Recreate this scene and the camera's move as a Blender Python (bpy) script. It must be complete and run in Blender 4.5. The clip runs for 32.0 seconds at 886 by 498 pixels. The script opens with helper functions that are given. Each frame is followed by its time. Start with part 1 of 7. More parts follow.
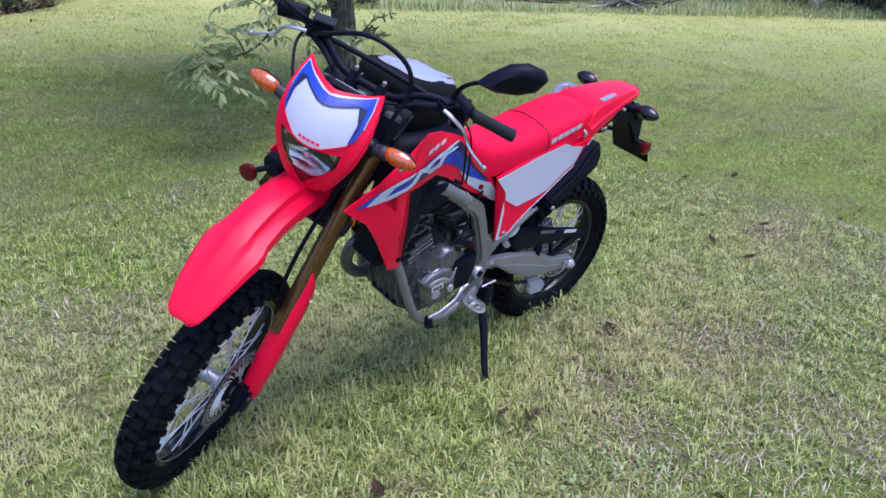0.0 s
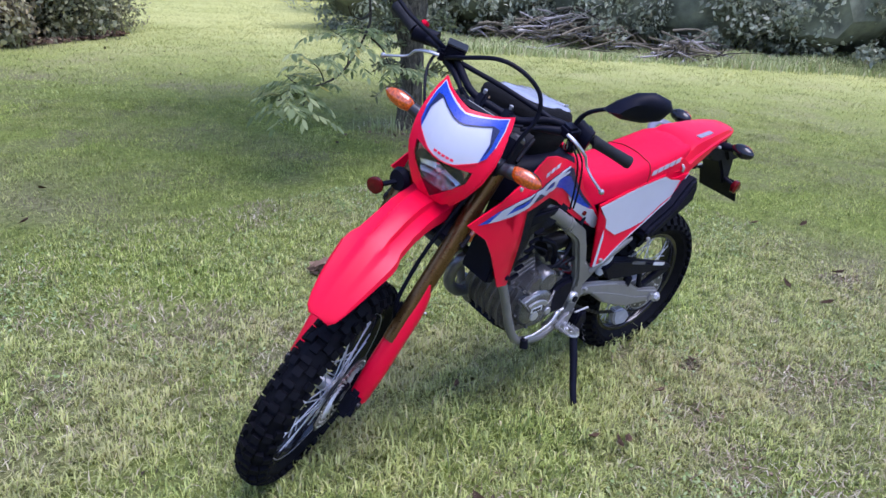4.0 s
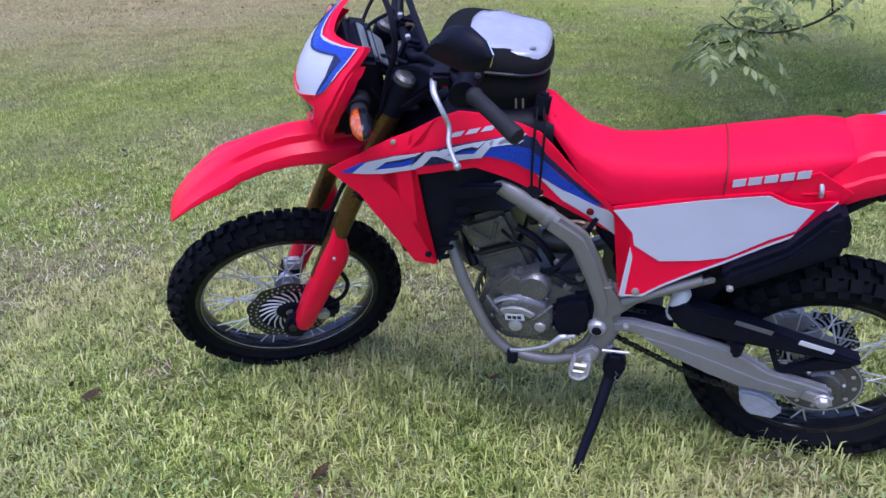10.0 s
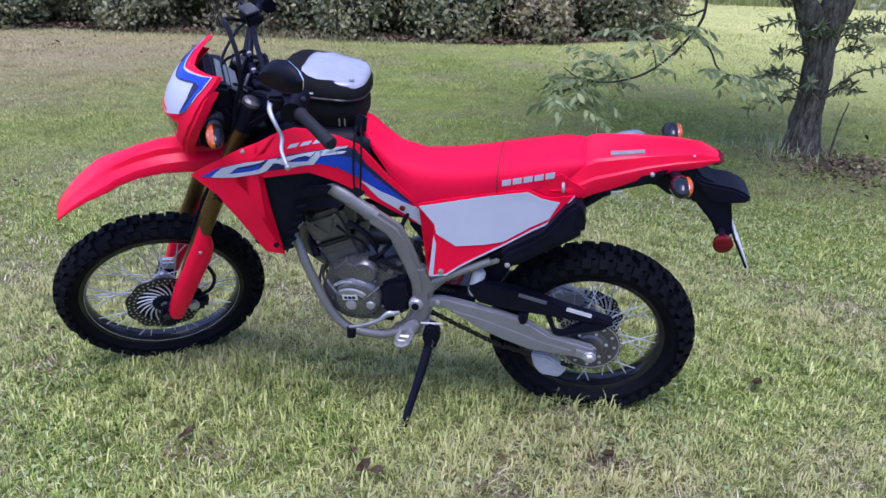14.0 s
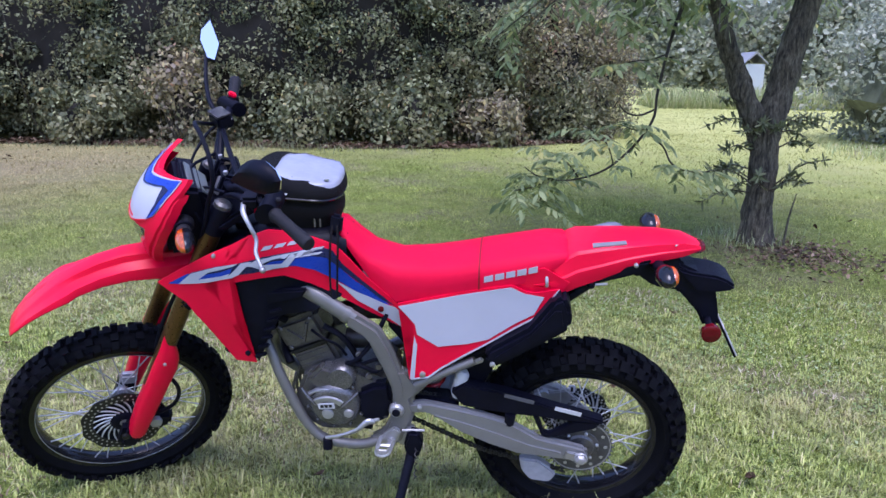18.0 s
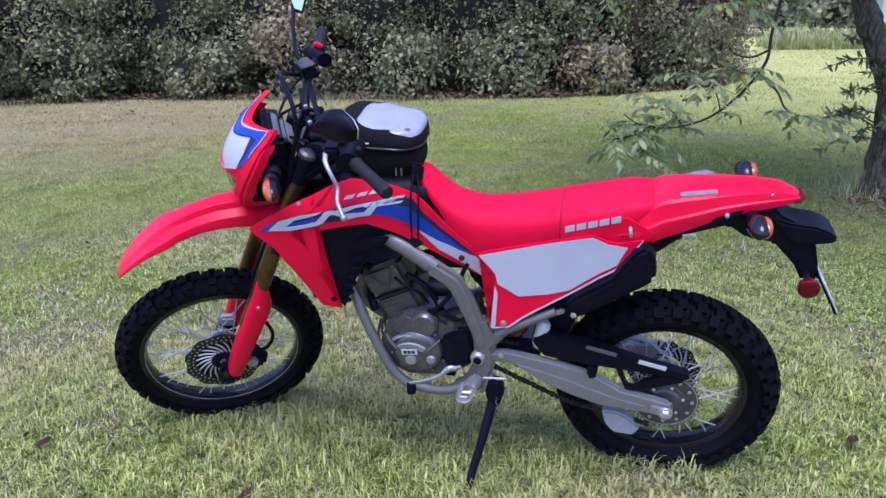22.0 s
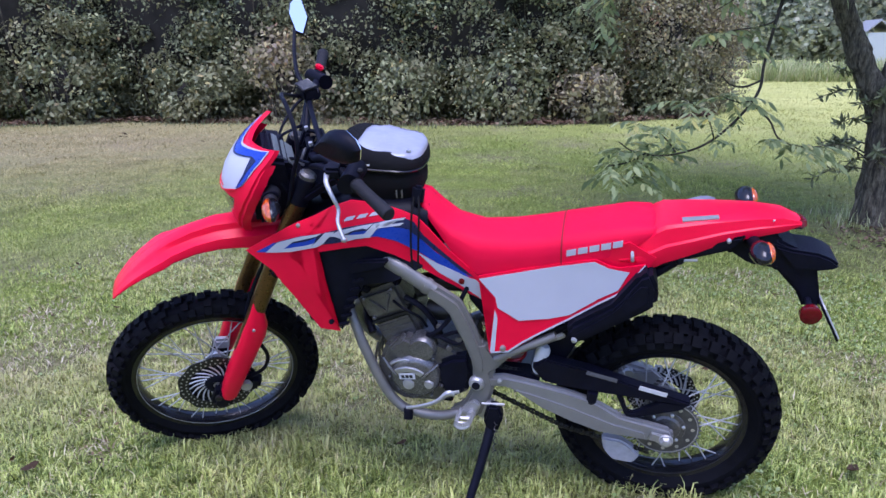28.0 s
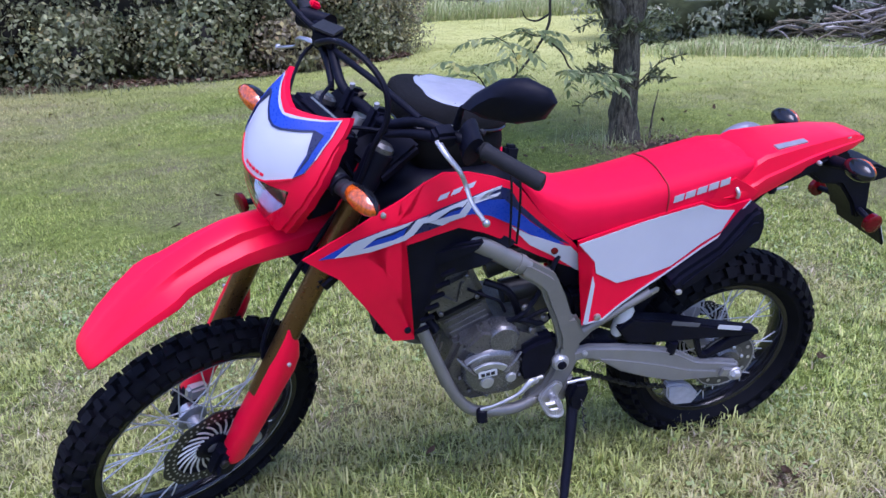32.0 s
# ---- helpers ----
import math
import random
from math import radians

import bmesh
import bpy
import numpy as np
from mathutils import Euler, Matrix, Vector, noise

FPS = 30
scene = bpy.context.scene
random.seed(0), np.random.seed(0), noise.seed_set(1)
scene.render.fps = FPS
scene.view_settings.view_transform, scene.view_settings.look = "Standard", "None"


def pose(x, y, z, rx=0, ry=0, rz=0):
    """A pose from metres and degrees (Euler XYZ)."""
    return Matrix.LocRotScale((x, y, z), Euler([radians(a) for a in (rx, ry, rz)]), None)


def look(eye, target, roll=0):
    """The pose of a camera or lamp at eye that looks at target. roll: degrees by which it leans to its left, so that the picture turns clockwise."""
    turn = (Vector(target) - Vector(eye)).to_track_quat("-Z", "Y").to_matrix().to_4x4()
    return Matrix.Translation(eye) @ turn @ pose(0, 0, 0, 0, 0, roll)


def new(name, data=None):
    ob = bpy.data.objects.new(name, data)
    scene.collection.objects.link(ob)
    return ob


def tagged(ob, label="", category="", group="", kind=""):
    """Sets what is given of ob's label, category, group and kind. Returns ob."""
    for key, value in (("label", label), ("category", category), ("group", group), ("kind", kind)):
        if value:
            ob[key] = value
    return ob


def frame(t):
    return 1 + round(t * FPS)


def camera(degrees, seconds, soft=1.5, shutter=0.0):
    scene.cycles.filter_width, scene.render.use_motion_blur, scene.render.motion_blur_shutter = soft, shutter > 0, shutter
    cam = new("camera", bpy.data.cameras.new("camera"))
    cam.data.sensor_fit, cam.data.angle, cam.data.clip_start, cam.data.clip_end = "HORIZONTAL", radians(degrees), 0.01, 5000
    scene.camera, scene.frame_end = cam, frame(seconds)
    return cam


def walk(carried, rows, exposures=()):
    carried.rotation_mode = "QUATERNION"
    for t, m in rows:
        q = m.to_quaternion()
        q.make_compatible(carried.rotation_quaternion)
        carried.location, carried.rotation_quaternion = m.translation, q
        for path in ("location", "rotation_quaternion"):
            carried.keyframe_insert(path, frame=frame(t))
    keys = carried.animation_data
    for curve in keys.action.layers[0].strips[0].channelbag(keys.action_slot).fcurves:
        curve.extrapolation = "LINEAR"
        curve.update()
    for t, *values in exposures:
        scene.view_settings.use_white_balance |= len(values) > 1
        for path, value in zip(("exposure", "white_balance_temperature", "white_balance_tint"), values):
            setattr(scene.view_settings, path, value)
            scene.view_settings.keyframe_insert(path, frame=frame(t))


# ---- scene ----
cam = camera(62.2, 32.0)
PATH = [
    (0, (-2.185, -1.771, 1.502), (-0.943, -0.43, 0.691), 1.5),
    (0.5, (-2.371, -1.834, 1.5), (-1.108, -0.519, 0.678), 0.7),
    (1, (-2.5, -1.783, 1.5), (-1.221, -0.493, 0.662), -0.7),
    (1.5, (-2.581, -1.635, 1.469), (-1.272, -0.366, 0.647), -1.5),
    (2, (-2.645, -1.571, 1.457), (-1.303, -0.316, 0.668), -1.5),
    (2.5, (-2.639, -1.566, 1.471), (-1.291, -0.306, 0.698), -0.9),
    (4.5, (-2.292, -1.719, 1.448), (-1.132, -0.251, 0.743), 3.4),
    (5, (-2.133, -1.723, 1.436), (-1.023, -0.219, 0.725), 0.8),
    (5.5, (-1.988, -1.81, 1.414), (-1.066, -0.18, 0.711), -1.7),
    (6, (-1.828, -1.885, 1.426), (-1.067, -0.198, 0.666), -1.6),
    (6.5, (-1.644, -1.851, 1.388), (-0.951, -0.14, 0.619), -0.7),
    (7, (-1.427, -1.786, 1.39), (-0.794, -0.055, 0.614), 0.0),
    (7.5, (-1.251, -1.81, 1.381), (-0.832, -0.023, 0.586), -1.2),
    (8, (-1.05, -1.892, 1.399), (-0.786, -0.086, 0.583), -1.3),
    (8.5, (-0.858, -1.834, 1.354), (-0.661, -0.027, 0.52), -1.1),
    (9, (-0.712, -1.733, 1.38), (-0.683, 0.082, 0.542), -1.6),
    (9.5, (-0.576, -1.726, 1.389), (-0.802, 0.073, 0.545), -1.1),
    (10, (-0.47, -1.799, 1.39), (-0.951, -0.063, 0.521), -0.8),
    (10.5, (-0.408, -1.851, 1.423), (-0.943, -0.119, 0.577), -1.9),
    (11, (-0.429, -1.943, 1.425), (-0.918, -0.181, 0.614), -2.5),
    (11.5, (-0.41, -2.061, 1.413), (-0.809, -0.276, 0.602), -3.4),
    (12, (-0.332, -2.091, 1.429), (-0.561, -0.276, 0.622), -0.2),
    (12.5, (-0.17, -2.11, 1.431), (-0.436, -0.278, 0.676), 0.3),
    (13, (-0.096, -2.147, 1.427), (-0.411, -0.327, 0.661), 0.1),
    (13.5, (-0.148, -2.224, 1.444), (-0.442, -0.391, 0.7), 0.5),
    (15.5, (-0.135, -2.167, 1.35), (-0.313, -0.326, 0.588), 4.7),
    (16, (-0.069, -2.109, 1.375), (-0.428, -0.273, 0.667), 3.0),
    (16.5, (-0.033, -2.09, 1.398), (-0.56, -0.251, 0.816), 0.7),
    (17, (-0.069, -2.098, 1.392), (-0.55, -0.241, 0.828), 0.1),
    (17.5, (-0.155, -2.138, 1.39), (-0.404, -0.224, 0.866), -0.9),
    (18, (-0.222, -2.169, 1.397), (-0.379, -0.234, 0.915), 0.6),
    (18.5, (-0.189, -2.126, 1.398), (-0.484, -0.208, 0.913), 2.1),
    (19, (-0.132, -2.11, 1.392), (-0.506, -0.223, 0.845), 0.8),
    (19.5, (-0.15, -2.142, 1.384), (-0.546, -0.275, 0.786), -0.5),
    (20, (-0.152, -2.148, 1.384), (-0.568, -0.292, 0.766), -0.9),
    (20.5, (-0.159, -2.143, 1.377), (-0.587, -0.294, 0.748), -1.0),
    (21, (-0.168, -2.137, 1.377), (-0.602, -0.29, 0.743), -1.1),
    (21.5, (-0.163, -2.138, 1.377), (-0.595, -0.287, 0.754), -1.3),
    (22, (-0.158, -2.153, 1.388), (-0.589, -0.297, 0.781), -1.3),
    (22.5, (-0.158, -2.139, 1.382), (-0.582, -0.277, 0.786), -1.3),
    (23, (-0.171, -2.129, 1.385), (-0.588, -0.266, 0.79), -1.1),
    (23.5, (-0.171, -2.126, 1.384), (-0.578, -0.259, 0.794), -0.8),
    (24, (-0.178, -2.134, 1.376), (-0.58, -0.265, 0.791), -0.5),
    (24.5, (-0.183, -2.154, 1.388), (-0.589, -0.28, 0.819), -0.1),
    (25, (-0.184, -2.15, 1.385), (-0.594, -0.274, 0.826), 0.4),
    (25.5, (-0.183, -2.153, 1.383), (-0.6, -0.275, 0.834), 0.8),
    (26, (-0.184, -2.156, 1.381), (-0.608, -0.279, 0.835), 1.0),
    (26.5, (-0.187, -2.154, 1.385), (-0.623, -0.281, 0.836), 0.8),
    (28.5, (-0.188, -2.138, 1.368), (-0.596, -0.255, 0.831), -0.9),
    (29, (-0.102, -2.038, 1.357), (-0.621, -0.186, 0.81), -0.1),
    (29.5, (-0.141, -1.981, 1.344), (-0.689, -0.149, 0.758), -2.1),
    (30, (-0.326, -1.967, 1.357), (-0.735, -0.1, 0.77), -4.4),
    (30.5, (-0.536, -1.924, 1.346), (-0.751, -0.026, 0.754), -4.4),
    (31, (-0.781, -1.748, 1.336), (-0.781, 0.153, 0.715), -4.7),
    (31.5, (-0.963, -1.722, 1.332), (-0.708, 0.148, 0.671), -3.3),
    (32, (-1.232, -1.753, 1.346), (-0.774, 0.07, 0.664), -2.0),
]
EXPOSURES = [(0, 0.99, 5550, 27), (3, 1.0, 5500, 28), (7, 0.98, 5600, 27), (14, 1.01, 5480, 32), (24, 1.03, 5480, 31), (32, 1.02, 5400, 32)]
walk(cam, [(t, look(eye, target, roll)) for t, eye, target, roll in PATH], exposures=EXPOSURES)

# ---- world and light: a hazy, overcast late-summer day ----
world = bpy.data.worlds.new("overcast_sky")
scene.world = world
world.use_nodes = True
wn, wl = world.node_tree.nodes, world.node_tree.links
sky = wn.new("ShaderNodeTexSky")
sky.sky_type, sky.sun_disc = "NISHITA", False
sky.sun_elevation, sky.sun_rotation = radians(67), radians(203)
sky.air_density, sky.dust_density, sky.ozone_density = 1.0, 1.5, 2.0
wn["Background"].inputs["Strength"].default_value = 0.15
wl.new(sky.outputs["Color"], wn["Background"].inputs["Color"])

sun_lamp = new("sun", bpy.data.lights.new("sun", "SUN"))
sun_lamp.data.energy, sun_lamp.data.angle, sun_lamp.data.color = 1.5, radians(35), (1.0, 0.97, 0.93)
sun_lamp.matrix_world = look((0, 0, 0), (-0.16, 0.38, -1.0))


# ---- materials ----
def nodes_of(name):
    m = bpy.data.materials.new(name)
    m.use_nodes = True
    return m, m.node_tree.nodes, m.node_tree.links, m.node_tree.nodes["Principled BSDF"]


def noise_node(n, l, scale, detail=4.0, rough=0.6, coord="Object"):
    tc = n.new("ShaderNodeTexCoord")
    t = n.new("ShaderNodeTexNoise")
    t.inputs["Scale"].default_value, t.inputs["Detail"].default_value, t.inputs["Roughness"].default_value = scale, detail, rough
    l.new(tc.outputs[coord], t.inputs["Vector"])
    return t


def ramp_node(n, l, source, stops):
    r = n.new("ShaderNodeValToRGB")
    els = r.color_ramp.elements
    while len(els) < len(stops):
        els.new(0.5)
    for e, (p, c) in zip(els, stops):
        e.position, e.color = p, (*c, 1.0)
    l.new(source, r.inputs["Fac"])
    return r


def mixed(n, l, fac, a, b, mode="MIX"):
    x = n.new("ShaderNodeMix")
    x.data_type, x.blend_type = "RGBA", mode
    for sock, v in ((x.inputs["Factor"], fac), (x.inputs["A"], a), (x.inputs["B"], b)):
        if isinstance(v, (int, float)):
            sock.default_value = v
        elif isinstance(v, tuple):
            sock.default_value = (*v, 1.0)
        else:
            l.new(v, sock)
    return x.outputs["Result"]


def mat(name, col, rough=0.5, metal=0.0, var=0.15, scale=18.0, bump=0.0, bscale=300.0, coat=0.0, dust=0.0, rvar=0.12, spec=0.5):
    """A surface with slow stains, fine grain, uneven gloss and, where asked, a film of dust."""
    m, n, l, b = nodes_of(name)
    big, fine = noise_node(n, l, scale, 5.0), noise_node(n, l, scale * 12, 3.0)
    lo, hi = tuple(c * (1 - var) for c in col), tuple(min(c * (1 + var), 1.0) for c in col)
    a = ramp_node(n, l, big.outputs["Fac"], [(0.3, lo), (0.7, hi)]).outputs["Color"]
    if dust:
        f = ramp_node(n, l, noise_node(n, l, scale * 2.3, 8.0, 0.75).outputs["Fac"], [(0.48, (0, 0, 0)), (0.8, (dust, dust, dust))])
        a = mixed(n, l, f.outputs["Color"], a, (0.30, 0.27, 0.22))
    l.new(a, b.inputs["Base Color"])
    rr = n.new("ShaderNodeMapRange")
    rr.inputs["To Min"].default_value, rr.inputs["To Max"].default_value = max(rough - rvar, 0.02), min(rough + rvar, 1.0)
    l.new(fine.outputs["Fac"], rr.inputs["Value"])
    l.new(rr.outputs["Result"], b.inputs["Roughness"])
    b.inputs["Metallic"].default_value = metal
    b.inputs["Specular IOR Level"].default_value = spec
    b.inputs["Coat Weight"].default_value = coat
    if bump:
        bn = n.new("ShaderNodeBump")
        bn.inputs["Strength"].default_value, bn.inputs["Distance"].default_value = bump, 0.002
        l.new(noise_node(n, l, bscale, 2.0).outputs["Fac"], bn.inputs["Height"])
        l.new(bn.outputs["Normal"], b.inputs["Normal"])
    return m


RED = mat("red_plastic", (0.80, 0.0028, 0.036), 0.33, var=0.06, scale=6, bump=0.03, bscale=90, rvar=0.08, spec=0.24)
RED_SEAT = mat("red_vinyl", (0.76, 0.0045, 0.042), 0.6, var=0.07, scale=8, bump=0.35, bscale=700, spec=0.12)
WHITE = mat("white_plastic", (0.47, 0.48, 0.54), 0.34, var=0.03, scale=9)
BLUE = mat("blue_decal", (0.010, 0.045, 0.36), 0.3, var=0.08)
NAVY = mat("dark_blue_decal", (0.008, 0.012, 0.06), 0.3, var=0.1)
BLACK = mat("black_plastic", (0.0038, 0.0042, 0.011), 0.5, var=0.3, bump=0.15, bscale=900, dust=0.010, spec=0.14)
SATIN = mat("satin_black_rubber", (0.022, 0.022, 0.027), 0.36, var=0.25, bump=0.1, bscale=500, spec=0.5)
BLACK_GLOSS = mat("black_gloss", (0.009, 0.009, 0.012), 0.14, var=0.2, spec=0.5, rvar=0.05)
RUBBER = mat("tyre_rubber", (0.0036, 0.0038, 0.0062), 0.72, var=0.3, scale=25, bump=0.3, bscale=400, dust=0.006, spec=0.12)
GRIPM = mat("grip_rubber", (0.014, 0.014, 0.018), 0.7, var=0.2, bump=0.5, bscale=500, spec=0.3)
FRAME = mat("silver_frame_paint", (0.195, 0.19, 0.18), 0.40, 0.30, var=0.08, scale=14, dust=0.10)
ALU = mat("cast_aluminium", (0.42, 0.42, 0.43), 0.36, 0.7, var=0.14, scale=30, bump=0.2, bscale=500)
ENGINE = mat("engine_grey", (0.13, 0.125, 0.122), 0.30, 0.5, var=0.30, scale=22, bump=0.3, bscale=400, dust=0.04)
ENGINE_DK = mat("dark_engine_casting", (0.018, 0.018, 0.020), 0.42, 0.3, var=0.3, scale=20, bump=0.2, dust=0.03)
GOLD = mat("gold_anodised_tube", (0.145, 0.080, 0.030), 0.3, 0.75, var=0.1, scale=10)
CHROME = mat("chrome", (0.60, 0.60, 0.61), 0.32, 0.8, var=0.05)
SPOKE = mat("bright_spoke_wire", (0.62, 0.62, 0.64), 0.5, 0.35, var=0.1)
STEEL = mat("brushed_steel", (0.44, 0.44, 0.45), 0.46, 0.6, var=0.12, scale=40)
ORANGE = mat("orange_lens", (0.50, 0.085, 0.004), 0.10, var=0.6, scale=150, coat=1.0)
CLEARLENS = mat("pale_lens", (0.62, 0.55, 0.48), 0.12, var=0.1, coat=0.5)
REDLENS = mat("red_lens", (0.11, 0.002, 0.006), 0.2, var=0.25, scale=80, coat=0.15, spec=0.3)
FABRIC = mat("black_nylon", (0.005, 0.005, 0.006), 0.85, var=0.25, scale=20, bump=0.7, bscale=900, spec=0.2)
MAPFILM = mat("clear_map_pocket", (0.33, 0.34, 0.40), 0.22, var=0.12, scale=14, bump=0.5, bscale=25, coat=0.3)
PAPER = mat("white_label", (0.6, 0.6, 0.62), 0.6, var=0.05)
SCREEN = mat("grey_display", (0.16, 0.18, 0.18), 0.15, var=0.05)
SPRING = mat("red_spring", (0.5, 0.01, 0.015), 0.35, var=0.1)

GLASS, _n, _l, _b = nodes_of("clear_glass")
_b.inputs["Transmission Weight"].default_value = 1.0
_b.inputs["Roughness"].default_value = 0.02
_b.inputs["Base Color"].default_value = (0.93, 0.94, 0.95, 1)
_b.inputs["IOR"].default_value = 1.35
MIRROR, _n, _l, _b = nodes_of("mirror_glass")
_b.inputs["Metallic"].default_value, _b.inputs["Roughness"].default_value = 1.0, 0.02
_b.inputs["Base Color"].default_value = (0.88, 0.89, 0.9, 1)


def leaf_mat(name, stops, rough=0.5, glow=0.3, patch=None, patch_scale=0.5, dry=None, mottle=0.0, pale=None, spec=0.3):
    """Leaves and blades: every island has a tint of its own, light passes through a little."""
    m, n, l, b = nodes_of(name)
    geo = n.new("ShaderNodeNewGeometry")
    col = ramp_node(n, l, geo.outputs["Random Per Island"], stops).outputs["Color"]
    if patch:
        t = noise_node(n, l, patch_scale, 6.0, 0.62)
        f = ramp_node(n, l, t.outputs["Fac"], [(0.40, (0, 0, 0)), (0.64, (0.8, 0.8, 0.8))])
        col = mixed(n, l, f.outputs["Color"], col, mixed(n, l, geo.outputs["Random Per Island"], patch[0], patch[1]))
    if dry:
        tc, vm, mr = n.new("ShaderNodeTexCoord"), n.new("ShaderNodeVectorMath"), n.new("ShaderNodeMapRange")
        vm.operation = "DISTANCE"
        vm.inputs[1].default_value = (dry[0], dry[1], 0)
        l.new(tc.outputs["Object"], vm.inputs[0])
        mr.inputs["From Min"].default_value, mr.inputs["From Max"].default_value = dry[2], dry[2] * 0.35
        mr.inputs["To Min"].default_value, mr.inputs["To Max"].default_value = 0.0, 0.78
        l.new(vm.outputs["Value"], mr.inputs["Value"])
        col = mixed(n, l, mr.outputs["Result"], col, mixed(n, l, geo.outputs["Random Per Island"], (0.36, 0.28, 0.14), (0.58, 0.47, 0.27)))
    # Blends towards the brighter tint that stands for open sunlight.
    if pale:
        tc, sx, mr = n.new("ShaderNodeTexCoord"), n.new("ShaderNodeVectorMath"), n.new("ShaderNodeMapRange")
        sx.operation = "DOT_PRODUCT"
        sx.inputs[1].default_value = (0.76, 0.65, 0)
        l.new(tc.outputs["Object"], sx.inputs[0])
        l.new(sx.outputs["Value"], mr.inputs["Value"])
        mr.inputs["From Min"].default_value, mr.inputs["From Max"].default_value = 4.2, 13.5
        mr.inputs["To Min"].default_value, mr.inputs["To Max"].default_value = 0.0, 0.75
        col = mixed(n, l, mr.outputs["Result"], col, mixed(n, l, geo.outputs["Random Per Island"], pale[0], pale[1]))
    if mottle:
        t = noise_node(n, l, mottle, 5.0, 0.7)
        f = ramp_node(n, l, t.outputs["Fac"], [(0.34, (0.52, 0.55, 0.50)), (0.5, (1.0, 1.0, 1.0)), (0.68, (1.22, 1.18, 1.25))])
        col = mixed(n, l, 1.0, col, f.outputs["Color"], "MULTIPLY")
    l.new(col, b.inputs["Base Color"])
    b.inputs["Roughness"].default_value = rough
    b.inputs["Specular IOR Level"].default_value = spec
    tr, mx = n.new("ShaderNodeBsdfTranslucent"), n.new("ShaderNodeMixShader")
    l.new(col, tr.inputs["Color"])
    mx.inputs["Fac"].default_value = glow
    l.new(b.outputs[0], mx.inputs[1])
    l.new(tr.outputs[0], mx.inputs[2])
    l.new(mx.outputs[0], n["Material Output"].inputs["Surface"])
    return m


# Paler tint for the open lawn, with its fuller sunlight put into the colour.
SUNLIT_FIELD = ((0.50, 0.51, 0.175), (0.64, 0.62, 0.25))
GRASS = leaf_mat("lawn_grass", [(0.0, (0.055, 0.085, 0.018)), (0.22, (0.19, 0.265, 0.055)), (0.52, (0.38, 0.47, 0.108)), (0.80, (0.54, 0.615, 0.165)), (0.93, (0.68, 0.70, 0.26)), (1.0, (0.78, 0.69, 0.37))],
                 0.42, 0.25, ((0.64, 0.55, 0.31), (0.37, 0.39, 0.118)), 0.9, dry=(-8.0, 8.0, 6.5), mottle=7.0, pale=SUNLIT_FIELD)
FIELD_GRASS = leaf_mat("far_lawn_grass", [(0.0, (0.195, 0.255, 0.058)), (0.5, (0.305, 0.375, 0.090)), (1.0, (0.43, 0.49, 0.145))],
                       0.5, 0.25, ((0.50, 0.47, 0.24), (0.36, 0.42, 0.14)), 0.55, dry=(-8.0, 8.0, 6.5), mottle=1.7, pale=SUNLIT_FIELD, spec=0.08)
MID_GRASS = leaf_mat("middle_lawn_grass", [(0.0, (0.10, 0.14, 0.028)), (0.3, (0.26, 0.33, 0.068)), (0.7, (0.40, 0.475, 0.115)), (0.92, (0.55, 0.60, 0.165)), (1.0, (0.64, 0.60, 0.26))],
                     0.45, 0.25, ((0.46, 0.42, 0.22), (0.30, 0.33, 0.11)), 0.7, dry=(-8.0, 8.0, 6.5), mottle=3.0, pale=SUNLIT_FIELD, spec=0.08)
CLOVER = leaf_mat("broad_lawn_weeds", [(0.0, (0.14, 0.21, 0.05)), (0.6, (0.27, 0.36, 0.12)), (1.0, (0.42, 0.49, 0.24))], 0.5, 0.2)
THATCH = leaf_mat("dead_thatch", [(0.0, (0.12, 0.085, 0.055)), (0.4, (0.31, 0.25, 0.15)), (0.8, (0.52, 0.45, 0.29)), (1.0, (0.68, 0.62, 0.45))], 0.7, 0.1)
WEEDS = leaf_mat("tall_weeds", [(0.0, (0.24, 0.30, 0.11)), (0.5, (0.42, 0.49, 0.20)), (0.85, (0.58, 0.59, 0.31)), (1.0, (0.62, 0.52, 0.37))], 0.6, 0.3)
HEDGE_LEAF = leaf_mat("hedge_leaves", [(0.0, (0.045, 0.060, 0.040)), (0.35, (0.12, 0.15, 0.085)), (0.7, (0.25, 0.285, 0.14)), (0.93, (0.48, 0.50, 0.25)), (0.985, (0.58, 0.50, 0.19)), (1.0, (0.40, 0.20, 0.11))],
                      0.55, 0.22, ((0.42, 0.385, 0.18), (0.15, 0.15, 0.095)), 0.6)
TAN_LEAF = leaf_mat("fading_hedge_leaves", [(0.0, (0.17, 0.125, 0.105)), (0.4, (0.35, 0.29, 0.20)), (0.75, (0.56, 0.50, 0.30)), (0.95, (0.74, 0.63, 0.29)), (1.0, (0.52, 0.26, 0.20))],
                    0.55, 0.38, ((0.13, 0.165, 0.075), (0.24, 0.26, 0.13)), 0.5)
# Pale greyish greens: distance haze is put into the leaf colour.
HAZED_LEAF = leaf_mat("hazy_far_leaves", [(0.0, (0.23, 0.26, 0.19)), (0.5, (0.38, 0.42, 0.30)), (0.9, (0.55, 0.57, 0.42)), (1.0, (0.68, 0.65, 0.50))], 0.6, 0.4)
TREE_LEAF = leaf_mat("tree_leaves", [(0.0, (0.18, 0.235, 0.105)), (0.5, (0.33, 0.395, 0.18)), (0.9, (0.52, 0.57, 0.28)), (0.97, (0.68, 0.68, 0.32)), (1.0, (0.70, 0.60, 0.16))], 0.45, 0.5)
